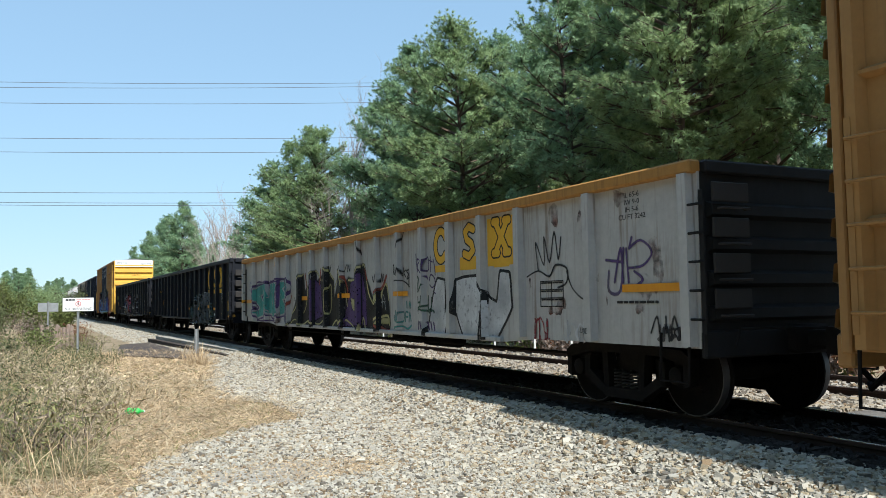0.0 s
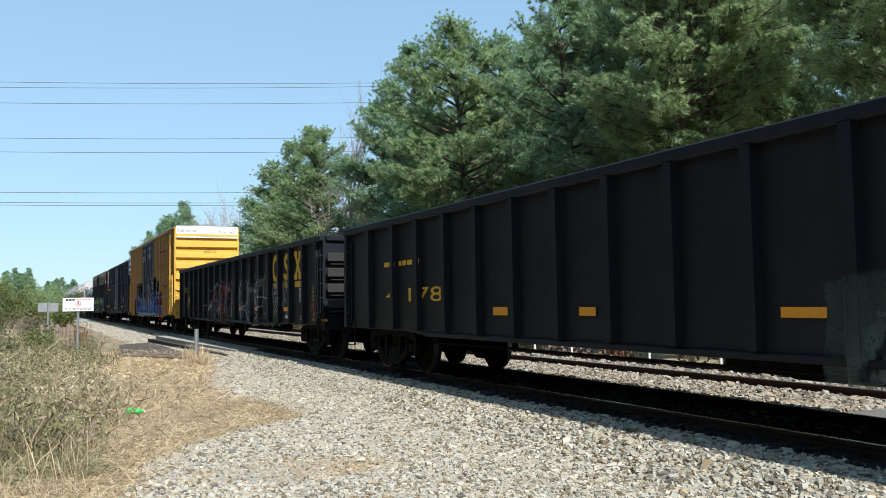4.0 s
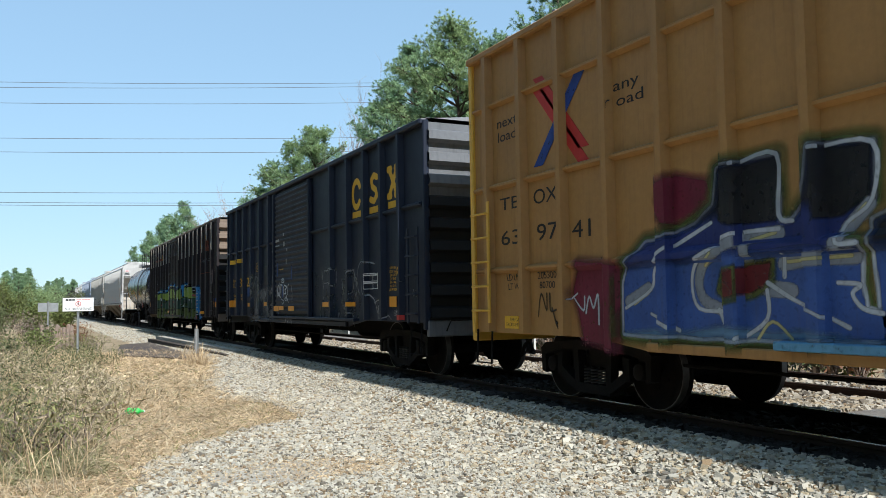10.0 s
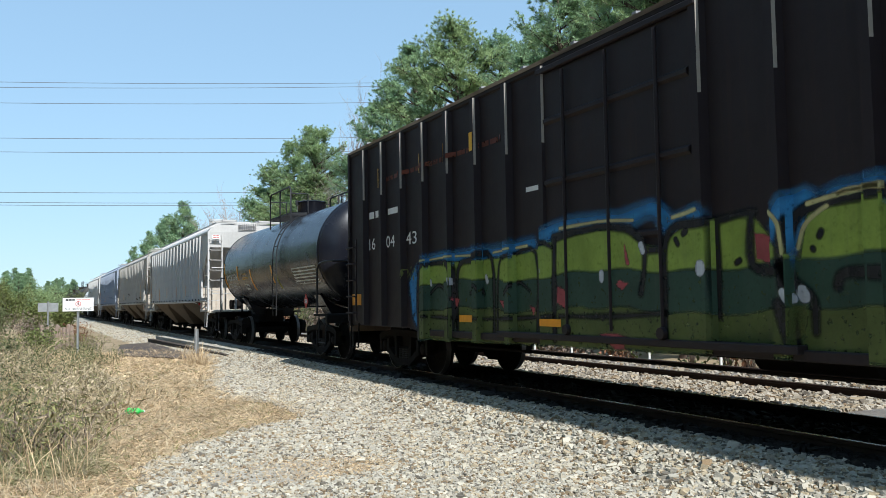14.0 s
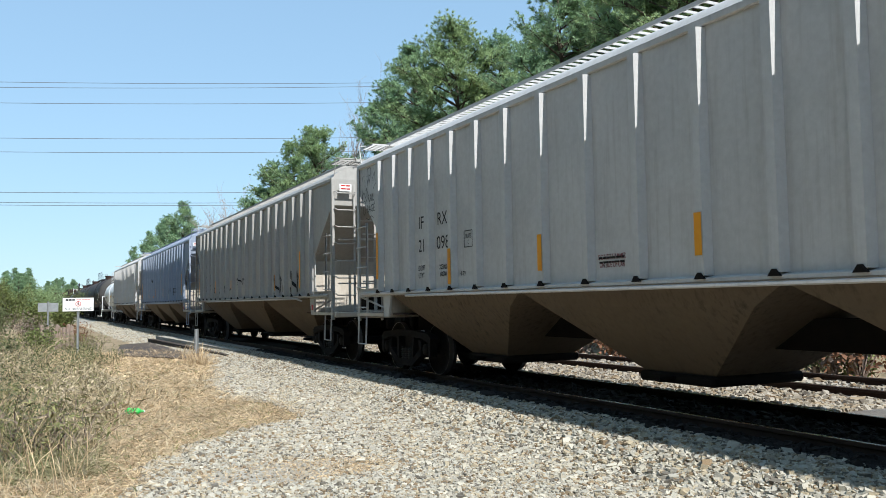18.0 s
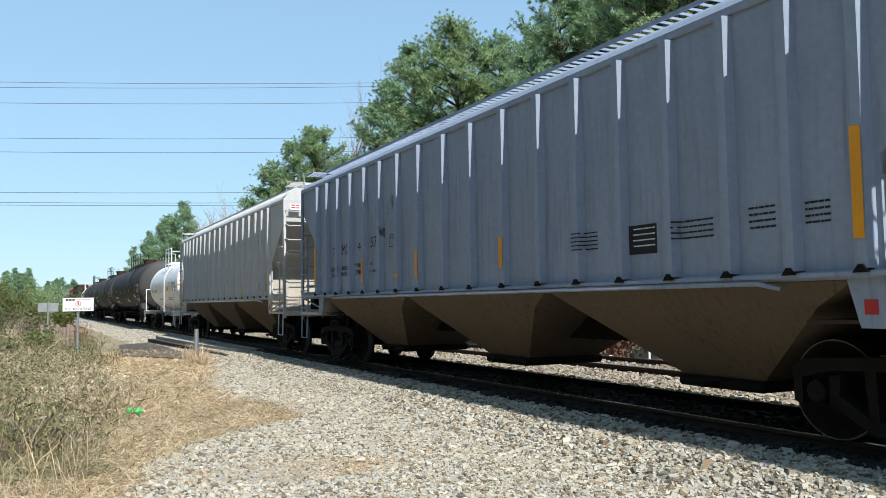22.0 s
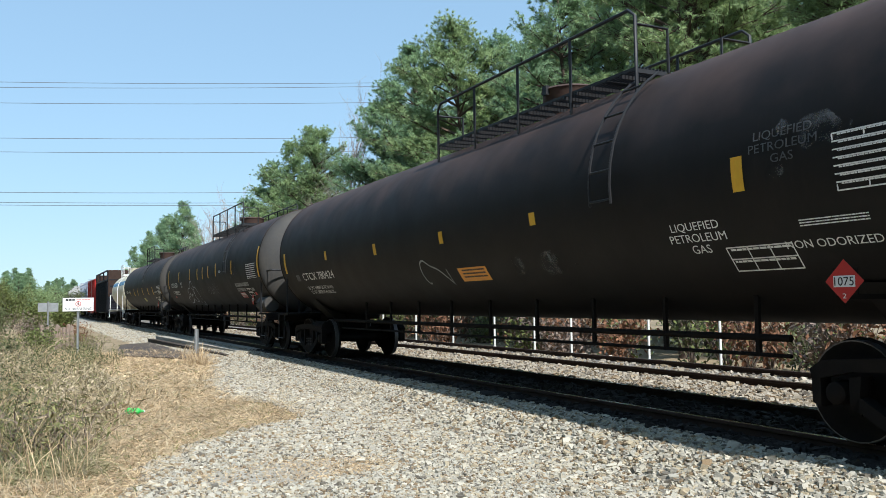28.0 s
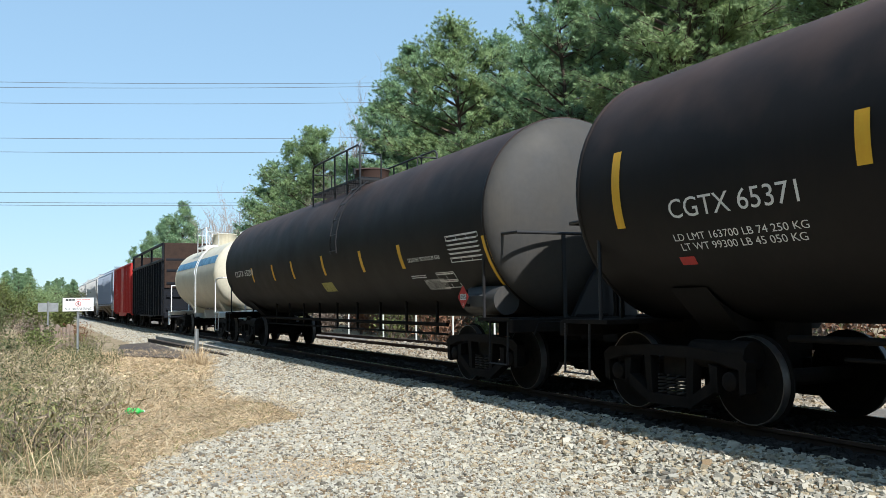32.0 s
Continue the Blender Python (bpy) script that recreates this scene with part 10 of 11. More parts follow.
strokes(TBX, [[(-0.53, 1.69), (-1.05, 1.88), (-1.51, 1.72)], [(-0.1, 1.1), (-0.65, 1.25), (-1.14, 1.18)]], 0.070, SP_ROYAL, 0.0056, 0.030)
strokes(TBX, [[(0.05, 1.1), (0.18, 1.56), (0.08, 2.03), (-0.14, 2.16)], [(0.41, 1.41), (0.47, 1.89)], [(-2.24, 1.62), (-2.3, 1.81)]], 0.100, SP_BLOOD, 0.0052, 0.060)
coat(TBX, [(4.39, 2.53), (3.7, 2.56), (3.71, 2.0), (4.19, 1.99), (4.42, 2.06)], SP_JET, 0.0056, 0.015)
coat(TBX, [(3.26, 2.56), (2.77, 2.52), (2.79, 2.11), (3.03, 1.98), (3.27, 1.96)], SP_JET, 0.0056, 0.015)
strokes(TBX, [[(3.69, 1.88), (4.12, 1.85), (4.42, 1.76), (4.62, 1.66), (4.7, 1.47), (4.64, 1.3), (4.44, 1.21)], [(2.79, 2.05), (2.98, 1.88), (3.09, 1.75)], [(3.65, 1.61), (3.38, 1.63), (2.94, 1.63)], [(5.8, 1.28), (5.46, 1.43)], [(3.85, 1.39), (3.57, 1.36)], [(4.06, 1.77), (4.05, 1.61)]], 0.065, SP_CLOUD, 0.0060, 0.012)
coat(TBX, [(4.41, 1.58), (3.74, 1.68), (3.75, 1.42), (3.98, 1.3), (4.31, 1.24), (4.49, 1.36)], SP_MOSS, 0.0064, 0.020)
coat(TBX, [(4.35, 1.56), (3.79, 1.64), (3.82, 1.44), (4.01, 1.35), (4.29, 1.31), (4.43, 1.38)], SP_BLOOD, 0.0068, 0.015)
strokes(TBX, [[(3.73, 1.89), (4.02, 1.84)], [(4.48, 1.75), (4.61, 1.63)], [(3.61, 1.62), (3.32, 1.63), (2.97, 1.64)], [(2.82, 2.05), (2.95, 1.93)], [(5.7, 1.25), (5.46, 1.37)], [(3.97, 0.93), (3.8, 1.09), (3.59, 0.94)]], 0.016, SP_BUTTER, 0.0074, 0.006)
strokes(TBX, [[(5.85, 1.21), (5.42, 1.41), (5.36, 1.61), (5.22, 1.78), (4.96, 1.88), (4.51, 2.05)], [(5.43, 1.15), (5.0, 0.98)], [(3.84, 1.44), (3.57, 1.29), (3.29, 1.17), (3.02, 1.05)], [(4.44, 1.2), (4.34, 0.97)], [(3.85, 1.37), (3.86, 1.11), (4.17, 0.92)], [(4.16, 2.58), (3.69, 2.6), (3.69, 2.05), (3.54, 1.98)], [(3.27, 2.58), (2.74, 2.54), (2.76, 2.09), (3.0, 1.91), (3.07, 1.75), (2.88, 1.74)], [(3.69, 1.92), (4.19, 1.91), (4.47, 1.79), (4.73, 1.67), (4.8, 1.44), (4.71, 1.21), (4.37, 1.18)], [(3.11, 1.42), (2.9, 1.4), (2.98, 1.33), (2.89, 1.21), (2.72, 1.17)], [(3.64, 1.68), (3.65, 1.49)]], 0.020, SP_ICE, 0.0078, 0.007)
coat(TBX, [(5.33, 2.36), (5.23, 2.56), (5.01, 2.62), (4.53, 2.5), (4.45, 2.26), (4.95, 2.03), (5.16, 2.08)], SP_MAGENTA, 0.0022, 0.060)
coat(TBX, [(6.74, 1.83), (5.88, 1.72), (5.78, 1.62), (5.96, 1.12), (5.97, 0.7), (6.67, 0.81), (6.88, 1.39)], SP_MAGENTA, 0.0022, 0.060)
strokes(TBX, [[(6.9, 1.32), (6.76, 1.39)], [(6.85, 1.35), (6.65, 1.18), (6.62, 1.35)], [(6.6, 1.15), (6.53, 1.35), (6.45, 1.21), (6.36, 1.37), (6.35, 1.02)]], 0.014, SP_ICE, 0.0080, 0.006)
strokes(TBX, [[(7.65, 1.1), (7.57, 1.4), (7.45, 1.18), (7.44, 1.4)], [(7.37, 1.4), (7.36, 1.18), (7.23, 1.19)], [(7.32, 1.21), (7.2, 0.96), (7.07, 1.04)]], 0.012, SP_JET, 0.0080, 0.008)
strokes(TBX, [[(-4.93, 1.66), (-5.15, 1.83), (-5.39, 1.94)], [(-5.09, 1.15), (-5.23, 1.51), (-5.38, 1.72)], [(-5.09, 0.78), (-5.24, 1.15), (-5.47, 1.41)], [(-5.14, 0.74), (-5.43, 0.8)]], 0.220, SP_MAGENTA, 0.0022, 0.100)
strokes(TBX, [[(-5.27, 1.41), (-5.33, 1.47), (-5.33, 1.37), (-5.25, 1.33), (-5.32, 1.28), (-5.27, 1.19), (-5.22, 1.24)]], 0.016, SP_ICE, 0.0080, 0.006)
# navy boxcar: faded, buffed paint and white tags
coat(BLU, [(4.37, 0.82), (4.31, 2.18), (3.72, 2.16), (3.3, 1.96), (3.1, 1.76), (2.36, 1.72), (2.18, 2.06), (1.7, 1.9), (1.72, 0.88)], SP_CHALKY, 0.0025, 0.050)
strokes(BLU, [[(1.33, 1.69), (1.16, 1.6), (1.1, 1.52)], [(1.23, 1.5), (1.26, 1.71), (1.12, 1.81), (1.1, 1.57), (1.2, 1.55)], [(1.08, 1.88), (1.07, 1.55), (0.94, 1.49)], [(0.99, 1.82), (0.8, 1.81)], [(0.93, 1.79), (1.0, 1.59)], [(0.89, 1.94), (0.76, 1.98), (0.62, 1.93), (0.71, 1.87), (0.86, 1.89), (0.89, 1.94)], [(0.8, 1.94), (0.71, 1.93)], [(0.65, 1.77), (0.69, 1.63), (0.61, 1.46)], [(0.62, 1.8), (0.37, 1.75), (0.54, 1.67), (0.44, 1.59), (0.61, 1.58)], [(0.21, 1.81), (0.27, 1.75), (0.29, 1.56)], [(0.56, 1.43), (0.39, 1.52), (0.45, 1.4), (0.56, 1.43)], [(0.36, 1.47), (0.23, 1.35)]], 0.017, SP_ICE, 0.0080, 0.010)
strokes(BLU, [[(0.26, 1.44), (0.39, 1.4)], [(0.88, 1.44), (0.62, 1.38), (0.8, 1.31), (0.82, 1.36)], [(-0.03, 1.77), (-0.1, 1.59), (-0.11, 1.37)], [(0.53, 0.86), (0.36, 1.0), (0.31, 0.84), (0.2, 0.99)], [(0.11, 0.83), (0.0, 0.97), (-0.04, 0.84)]], 0.014, SP_ICE, 0.0080, 0.010)
strokes(BLU, [[(0.77, 1.79), (0.79, 1.5)]], 0.060, SP_COBALT, 0.0074, 0.020)
strokes(BLU, [[(1.26, 2.35), (1.27, 2.08)]], 0.060, SP_COBALT, 0.0074, 0.020)
strokes(BLU, [[(-0.06, 2.24), (-0.05, 1.97)]], 0.060, SP_COBALT, 0.0074, 0.020)
strokes(BLU, [[(1.22, 1.11), (1.2, 1.08)]], 0.060, SP_COBALT, 0.0074, 0.020)
coat(BLU, [(5.13, 1.84), (4.43, 1.82), (4.44, 1.54), (5.14, 1.54)], SP_COBALT, 0.0030, 0.010)
strokes(BLU, [[(-2.2, 2.06), (-2.34, 1.57)], [(-2.36, 2.05), (-2.74, 2.03), (-2.65, 1.8), (-2.38, 1.77)], [(-2.96, 2.09), (-3.23, 1.99), (-3.15, 1.7), (-2.94, 1.78)], [(-3.56, 1.83), (-3.61, 1.61)], [(-4.11, 1.94), (-4.29, 1.99), (-4.39, 1.72)], [(-4.44, 1.65), (-4.57, 2.04), (-4.79, 2.16), (-4.89, 2.08), (-4.86, 1.63)], [(-4.21, 1.52), (-4.4, 1.85), (-4.6, 1.51)], [(-4.72, 1.77), (-4.76, 1.51), (-4.91, 1.5)], [(-5.06, 1.5), (-5.43, 1.37), (-5.6, 1.12)], [(-5.43, 1.31), (-5.7, 1.36), (-5.9, 1.24), (-5.93, 1.01)], [(-2.47, 1.1), (-2.54, 0.78)], [(-3.33, 1.1), (-3.38, 0.81)], [(-3.83, 0.9), (-4.19, 1.11), (-4.3, 0.84)], [(-4.99, 2.14), (-5.46, 2.07)]], 0.016, SP_SOFTCHALK, 0.0045, 0.020)
strokes(BLU, [[(-7.29, 1.54), (-7.25, 1.44), (-7.34, 1.43)], [(-7.38, 1.51), (-7.4, 1.41), (-7.44, 1.49)], [(-7.46, 1.5), (-7.52, 1.48), (-7.47, 1.41)], [(-6.58, 1.78), (-6.65, 1.72), (-6.79, 1.77), (-6.92, 1.68)], [(-7.77, 1.94), (-7.81, 1.7), (-7.78, 1.42)], [(-6.05, 1.02), (-6.13, 1.07), (-6.28, 0.99)]], 0.009, SP_SOFTCHALK, 0.0060, 0.008)
# brown boxcar: green letters in three bands with black outlines, blue clouds and coral eyes
coat(BRN, [(5.96, 0.68), (5.92, 1.75), (5.53, 1.93), (4.89, 1.94), (4.02, 1.93), (2.86, 1.92), (2.13, 1.99), (1.55, 2.06), (0.79, 2.12), (0.23, 2.09), (-0.09, 1.88), (-0.4, 1.83), (-0.46, 1.95), (-0.74, 2.06), (-1.45, 2.08), (-1.78, 1.79), (-2.0, 1.63), (-2.1, 2.04), (-2.47, 2.13), (-3.39, 2.09), (-4.08, 2.08), (-4.59, 1.94), (-4.86, 1.74), (-5.03, 1.36), (-5.36, 1.13), (-5.66, 0.91), (-5.65, 0.75), (-1.97, 0.78)], SP_LIME, 0.0034, 0.02)
coat(BRN, [(5.96, 0.68), (5.92, 1.75), (5.53, 1.93), (4.89, 1.94), (4.02, 1.93), (2.86, 1.92), (2.13, 1.99), (1.55, 2.06), (0.79, 2.12), (0.23, 2.09), (-0.09, 1.88), (-0.4, 1.83), (-0.46, 1.95), (-0.74, 2.06), (-1.45, 2.08), (-1.78, 1.79), (-2.0, 1.63), (-2.1, 2.04), (-2.47, 2.13), (-3.39, 2.09), (-4.08, 2.08), (-4.59, 1.94), (-4.86, 1.74), (-5.03, 1.36), (-5.36, 1.13), (-5.66, 0.91), (-5.65, 0.75), (-1.97, 0.78)], SP_PINEGREEN, 0.0040, 0.02, band=(0.60, 1.62))
coat(BRN, [(5.96, 0.68), (5.92, 1.75), (5.53, 1.93), (4.89, 1.94), (4.02, 1.93), (2.86, 1.92), (2.13, 1.99), (1.55, 2.06), (0.79, 2.12), (0.23, 2.09), (-0.09, 1.88), (-0.4, 1.83), (-0.46, 1.95), (-0.74, 2.06), (-1.45, 2.08), (-1.78, 1.79), (-2.0, 1.63), (-2.1, 2.04), (-2.47, 2.13), (-3.39, 2.09), (-4.08, 2.08), (-4.59, 1.94), (-4.86, 1.74), (-5.03, 1.36), (-5.36, 1.13), (-5.66, 0.91), (-5.65, 0.75), (-1.97, 0.78)], SP_OLIVEGREEN, 0.0046, 0.02, band=(0.40, 1.19))
coat(BRN, [(-4.69, 2.06), (-5.06, 2.06), (-5.4, 1.97), (-5.45, 2.05), (-5.73, 2.06), (-5.91, 1.9), (-5.94, 1.68), (-6.36, 1.61), (-6.48, 1.44), (-6.46, 1.14), (-6.49, 0.93), (-6.11, 0.8), (-5.74, 0.75), (-5.68, 1.02), (-5.45, 1.16), (-5.11, 1.24), (-5.13, 1.6), (-4.96, 1.85)], SP_AZURE2, 0.0030, 0.060)
coat(BRN, [(-1.7, 1.95), (-1.87, 2.19), (-2.08, 2.26), (-2.25, 2.17), (-2.18, 2.01), (-2.0, 1.83), (-1.9, 1.59), (-1.84, 1.59), (-1.82, 1.79)], SP_AZURE2, 0.0026, 0.060)
strokes(BRN, [[(1.99, 2.13), (1.48, 2.2), (0.9, 2.22), (0.27, 2.19), (-0.2, 2.27), (-0.37, 2.19), (-0.53, 2.06), (-0.86, 2.11)], [(-2.3, 2.11), (-2.47, 2.17), (-3.01, 2.16)], [(5.87, 1.85), (5.42, 2.0), (4.59, 2.02), (3.5, 2.0), (2.27, 2.06)]], 0.080, SP_AZURE2, 0.0026, 0.080)
coat(BRN, [(5.87, 0.68), (6.18, 1.07), (6.31, 1.66), (5.99, 1.97), (5.53, 2.0), (5.6, 1.74), (5.79, 1.46)], SP_AZURE2, 0.0026, 0.050)
strokes(BRN, [[(-4.75, 0.92), (-5.95, 0.95)]], 0.016, SP_ICE, 0.0036, 0.012)
strokes(BRN, [[(-4.35, 1.06), (-5.95, 1.09)]], 0.016, SP_ICE, 0.0036, 0.012)
strokes(BRN, [[(-4.35, 1.20), (-5.95, 1.23)]], 0.016, SP_ICE, 0.0036, 0.012)
strokes(BRN, [[(-4.35, 1.34), (-5.95, 1.37)]], 0.016, SP_ICE, 0.0036, 0.012)
strokes(BRN, [[(-4.35, 1.48), (-5.95, 1.51)]], 0.016, SP_ICE, 0.0036, 0.012)
strokes(BRN, [[(-4.35, 1.62), (-5.95, 1.65)]], 0.016, SP_ICE, 0.0036, 0.012)
strokes(BRN, [[(-4.35, 1.76), (-5.95, 1.79)]], 0.016, SP_ICE, 0.0036, 0.012)
strokes(BRN, [[(-4.35, 1.90), (-5.35, 1.93)]], 0.016, SP_ICE, 0.0036, 0.012)
strokes(BRN, [[(-4.35, 2.04), (-5.35, 2.07)]], 0.016, SP_ICE, 0.0036, 0.012)
strokes(BRN, [[(0.79, 2.14), (1.54, 2.1), (1.61, 1.96), (1.64, 0.82)], [(0.79, 2.16), (0.23, 2.1), (-0.0, 1.98), (-0.09, 1.85), (-0.08, 1.61), (-0.02, 1.37)], [(-0.09, 1.82), (-0.4, 1.83)], [(-0.38, 0.89), (-0.4, 1.71), (-0.46, 1.95), (-0.62, 2.05), (-0.93, 2.05), (-1.37, 2.1), (-1.51, 2.1)], [(-1.47, 2.08), (-1.47, 1.61), (-1.8, 1.54)], [(-1.87, 1.59), (-1.95, 1.44), (-2.12, 1.29), (-2.14, 1.14), (-2.14, 1.0)], [(-1.04, 2.01), (-1.04, 1.46), (-1.04, 1.13)], [(5.96, 0.68), (5.92, 1.75), (5.53, 1.93), (4.89, 1.94), (4.56, 1.79), (4.59, 0.77)], [(4.47, 0.77), (4.44, 1.79), (4.02, 1.93), (3.37, 1.93), (3.34, 0.81)]], 0.050, SP_JET, 0.0054, 0.020)
strokes(BRN, [[(3.24, 0.81), (3.17, 1.82), (2.86, 1.92), (2.2, 1.94), (2.21, 0.84)], [(2.15, 0.84), (2.07, 1.99), (1.67, 1.98)], [(5.78, 1.07), (3.53, 1.05), (1.65, 1.11)], [(1.53, 1.11), (0.42, 1.12), (-0.41, 1.16)], [(2.88, 1.41), (2.65, 1.56), (2.36, 1.44)], [(5.44, 1.45), (5.11, 1.58), (4.81, 1.44)], [(4.04, 1.43), (3.77, 1.55), (3.6, 1.42)]], 0.030, SP_JET, 0.0054, 0.020)
strokes(BRN, [[(-1.89, 1.41), (-1.89, 1.81), (-2.1, 2.08), (-2.88, 2.13), (-4.08, 2.14), (-4.49, 2.07), (-4.69, 1.96), (-4.96, 1.85), (-5.09, 1.66), (-5.1, 1.36), (-5.02, 1.24), (-4.84, 1.21), (-4.46, 1.21)], [(-4.93, 1.21), (-5.28, 1.18), (-5.56, 1.04), (-5.67, 0.85), (-5.66, 0.74)], [(-1.84, 1.25), (-1.97, 0.78)], [(-2.37, 1.4), (-2.44, 1.5), (-2.85, 1.49), (-3.18, 1.48)], [(-3.82, 1.11), (-3.98, 0.98), (-4.08, 0.79)], [(-3.89, 1.45), (-3.99, 1.35), (-4.21, 1.38), (-4.26, 1.47)]], 0.055, SP_JET, 0.0054, 0.020)
coat(BRN, [(-4.9, 1.49), (-5.04, 1.61), (-5.08, 1.54), (-5.04, 1.3), (-4.93, 1.24), (-4.87, 1.31)], SP_CORAL, 0.0060, 0.012)
coat(BRN, [(-5.44, 1.13), (-5.67, 0.91), (-5.68, 0.77), (-5.47, 0.78), (-5.42, 0.95)], SP_CORAL, 0.0060, 0.012)
coat(BRN, [(-3.99, 1.41), (-4.21, 1.39), (-4.15, 1.31), (-3.99, 1.33)], SP_CORAL, 0.0060, 0.012)
coat(BRN, [(-3.05, 1.47), (-3.17, 1.25), (-3.08, 1.25), (-2.98, 1.43)], SP_CORAL, 0.0060, 0.012)
coat(BRN, [(-4.03, 0.88), (-4.21, 0.73), (-4.07, 0.73)], SP_CORAL, 0.0060, 0.012)
coat(BRN, [(-4.66, 1.78), (-4.86, 1.74), (-4.91, 1.64), (-4.72, 1.68)], SP_CORAL, 0.0060, 0.012)
coat(BRN, [(-1.5, 1.92), (-1.76, 1.85), (-1.76, 1.59), (-1.52, 1.66)], SP_CORAL, 0.0060, 0.012)
coat(BRN, [(0.35, 1.53), (0.16, 1.49), (0.29, 1.4), (0.41, 1.47)], SP_CORAL, 0.0060, 0.012)
coat(BRN, [(0.76, 0.92), (0.09, 0.91), (0.29, 0.84), (0.24, 0.75), (0.44, 0.75)], SP_CORAL, 0.0060, 0.012)
coat(BRN, [(1.57, 1.5), (1.37, 1.42), (1.4, 1.21), (1.58, 1.28)], SP_CORAL, 0.0060, 0.012)
coat(BRN, [(0.24, 1.94), (0.15, 1.68), (0.22, 1.68)], SP_CORAL, 0.0060, 0.012)
coat(BRN, [(3.19, 1.33), (2.88, 1.29), (3.04, 1.17)], SP_CORAL, 0.0060, 0.012)
coat(BRN, [(2.37, 1.25), (2.23, 1.21), (2.28, 1.1)], SP_CORAL, 0.0060, 0.012)
coat(BRN, [(4.61, 1.39), (4.38, 1.35), (4.5, 1.21)], SP_CORAL, 0.0060, 0.012)
strokes(BRN, [[(-0.91, 1.63), (-0.91, 1.58)], [(-2.01, 1.36), (-2.04, 1.31)]], 0.055, SP_ICE, 0.0066, 0.010)
strokes(BRN, [[(0.66, 1.61), (0.66, 1.54)], [(-0.04, 1.89), (-0.07, 1.82)], [(2.01, 1.77), (1.98, 1.68)], [(3.54, 1.67), (3.51, 1.6)], [(4.6, 1.66), (4.58, 1.6)], [(5.43, 1.66), (5.41, 1.6)]], 0.040, SP_ICE, 0.0066, 0.010)
strokes(BRN, [[(-5.34, 1.16), (-5.34, 1.1)], [(-2.97, 2.02), (-2.98, 1.91)], [(-1.89, 1.35), (-1.93, 1.29)], [(-3.2, 1.18), (-3.2, 1.09)], [(-4.35, 1.17), (-4.39, 1.12)], [(-3.83, 1.55), (-3.85, 1.45)]], 0.035, SP_ICE, 0.0066, 0.010)
strokes(BRN, [[(-0.58, 1.91), (-0.61, 1.86)]], 0.035, SP_JET, 0.0060, 0.008)
strokes(BRN, [[(-0.69, 1.96), (-0.73, 1.98)]], 0.035, SP_JET, 0.0060, 0.008)
strokes(BRN, [[(-2.14, 1.72), (-2.15, 1.71)]], 0.035, SP_JET, 0.0060, 0.008)
strokes(BRN, [[(-2.21, 1.82), (-2.23, 1.86)]], 0.035, SP_JET, 0.0060, 0.008)
strokes(BRN, [[(-1.28, 1.64), (-1.32, 1.66)]], 0.035, SP_JET, 0.0060, 0.008)
strokes(BRN, [[(1.48, 2.2), (1.01, 2.21), (0.58, 2.21), (0.08, 2.17)], [(-0.54, 2.14), (-0.7, 2.16), (-0.86, 2.19)], [(-1.77, 2.07), (-1.86, 1.96), (-1.89, 1.79), (-1.9, 1.69)], [(-1.99, 1.73), (-2.06, 1.92), (-2.21, 2.03), (-2.3, 2.07)], [(-2.41, 2.17), (-2.57, 2.19), (-3.01, 2.15)], [(5.64, 2.01), (4.79, 2.03), (4.02, 2.01)], [(3.33, 2.01), (2.41, 2.05)]], 0.018, SP_BUTTER, 0.0058, 0.012)
strokes(BRN, [[(-2.1, 2.11), (-2.47, 2.16), (-3.14, 2.19), (-3.63, 2.18)], [(-4.88, 1.98), (-5.05, 1.88), (-5.17, 1.66), (-5.17, 1.48), (-5.2, 1.27), (-5.49, 1.27)], [(-5.56, 1.07), (-5.72, 1.02), (-5.82, 0.86)]], 0.020, SP_BUTTER, 0.0058, 0.012)
strokes(BRN, [[(-5.79, 1.69), (-5.79, 1.46)], [(-5.9, 1.68), (-5.91, 1.46)], [(-5.78, 1.55), (-5.9, 1.56)], [(-6.01, 1.63), (-6.02, 1.45)], [(-6.01, 1.63), (-6.15, 1.56), (-6.13, 1.47), (-6.02, 1.45)], [(-6.23, 1.5), (-6.23, 1.49)], [(-5.72, 1.13), (-5.76, 1.38), (-5.88, 1.36), (-5.86, 1.27), (-5.75, 1.25), (-5.9, 1.13)], [(-5.92, 1.36), (-6.1, 1.37)], [(-6.01, 1.36), (-6.01, 1.13)], [(-6.17, 1.37), (-6.18, 1.16), (-6.35, 1.21), (-6.41, 1.32), (-6.17, 1.37)]], 0.028, SP_JET, 0.0062, 0.010)
# second long tank car: a bubble outline and a faint scrawl
strokes(CGK, [[(2.98, 2.07), (2.78, 2.22), (2.43, 2.31), (2.26, 2.18), (2.2, 2.02), (2.38, 1.8)], [(2.64, 2.05), (2.46, 1.88), (2.78, 1.49), (3.16, 1.5), (3.44, 1.59)], [(2.11, 2.06), (1.77, 2.03), (1.58, 1.84), (1.68, 1.47)], [(2.58, 1.57), (2.33, 1.4), (2.07, 1.32), (1.68, 1.47)], [(3.32, 1.68), (3.02, 1.79), (2.91, 1.74)], [(3.01, 2.03), (3.41, 2.02), (3.78, 1.86), (3.86, 1.69), (4.34, 1.66), (4.63, 1.44), (4.04, 1.45), (3.44, 1.59)], [(3.55, 1.77), (3.33, 1.84), (3.45, 1.68)]], 0.016, SP_ICE, 0.0060, 0.012)
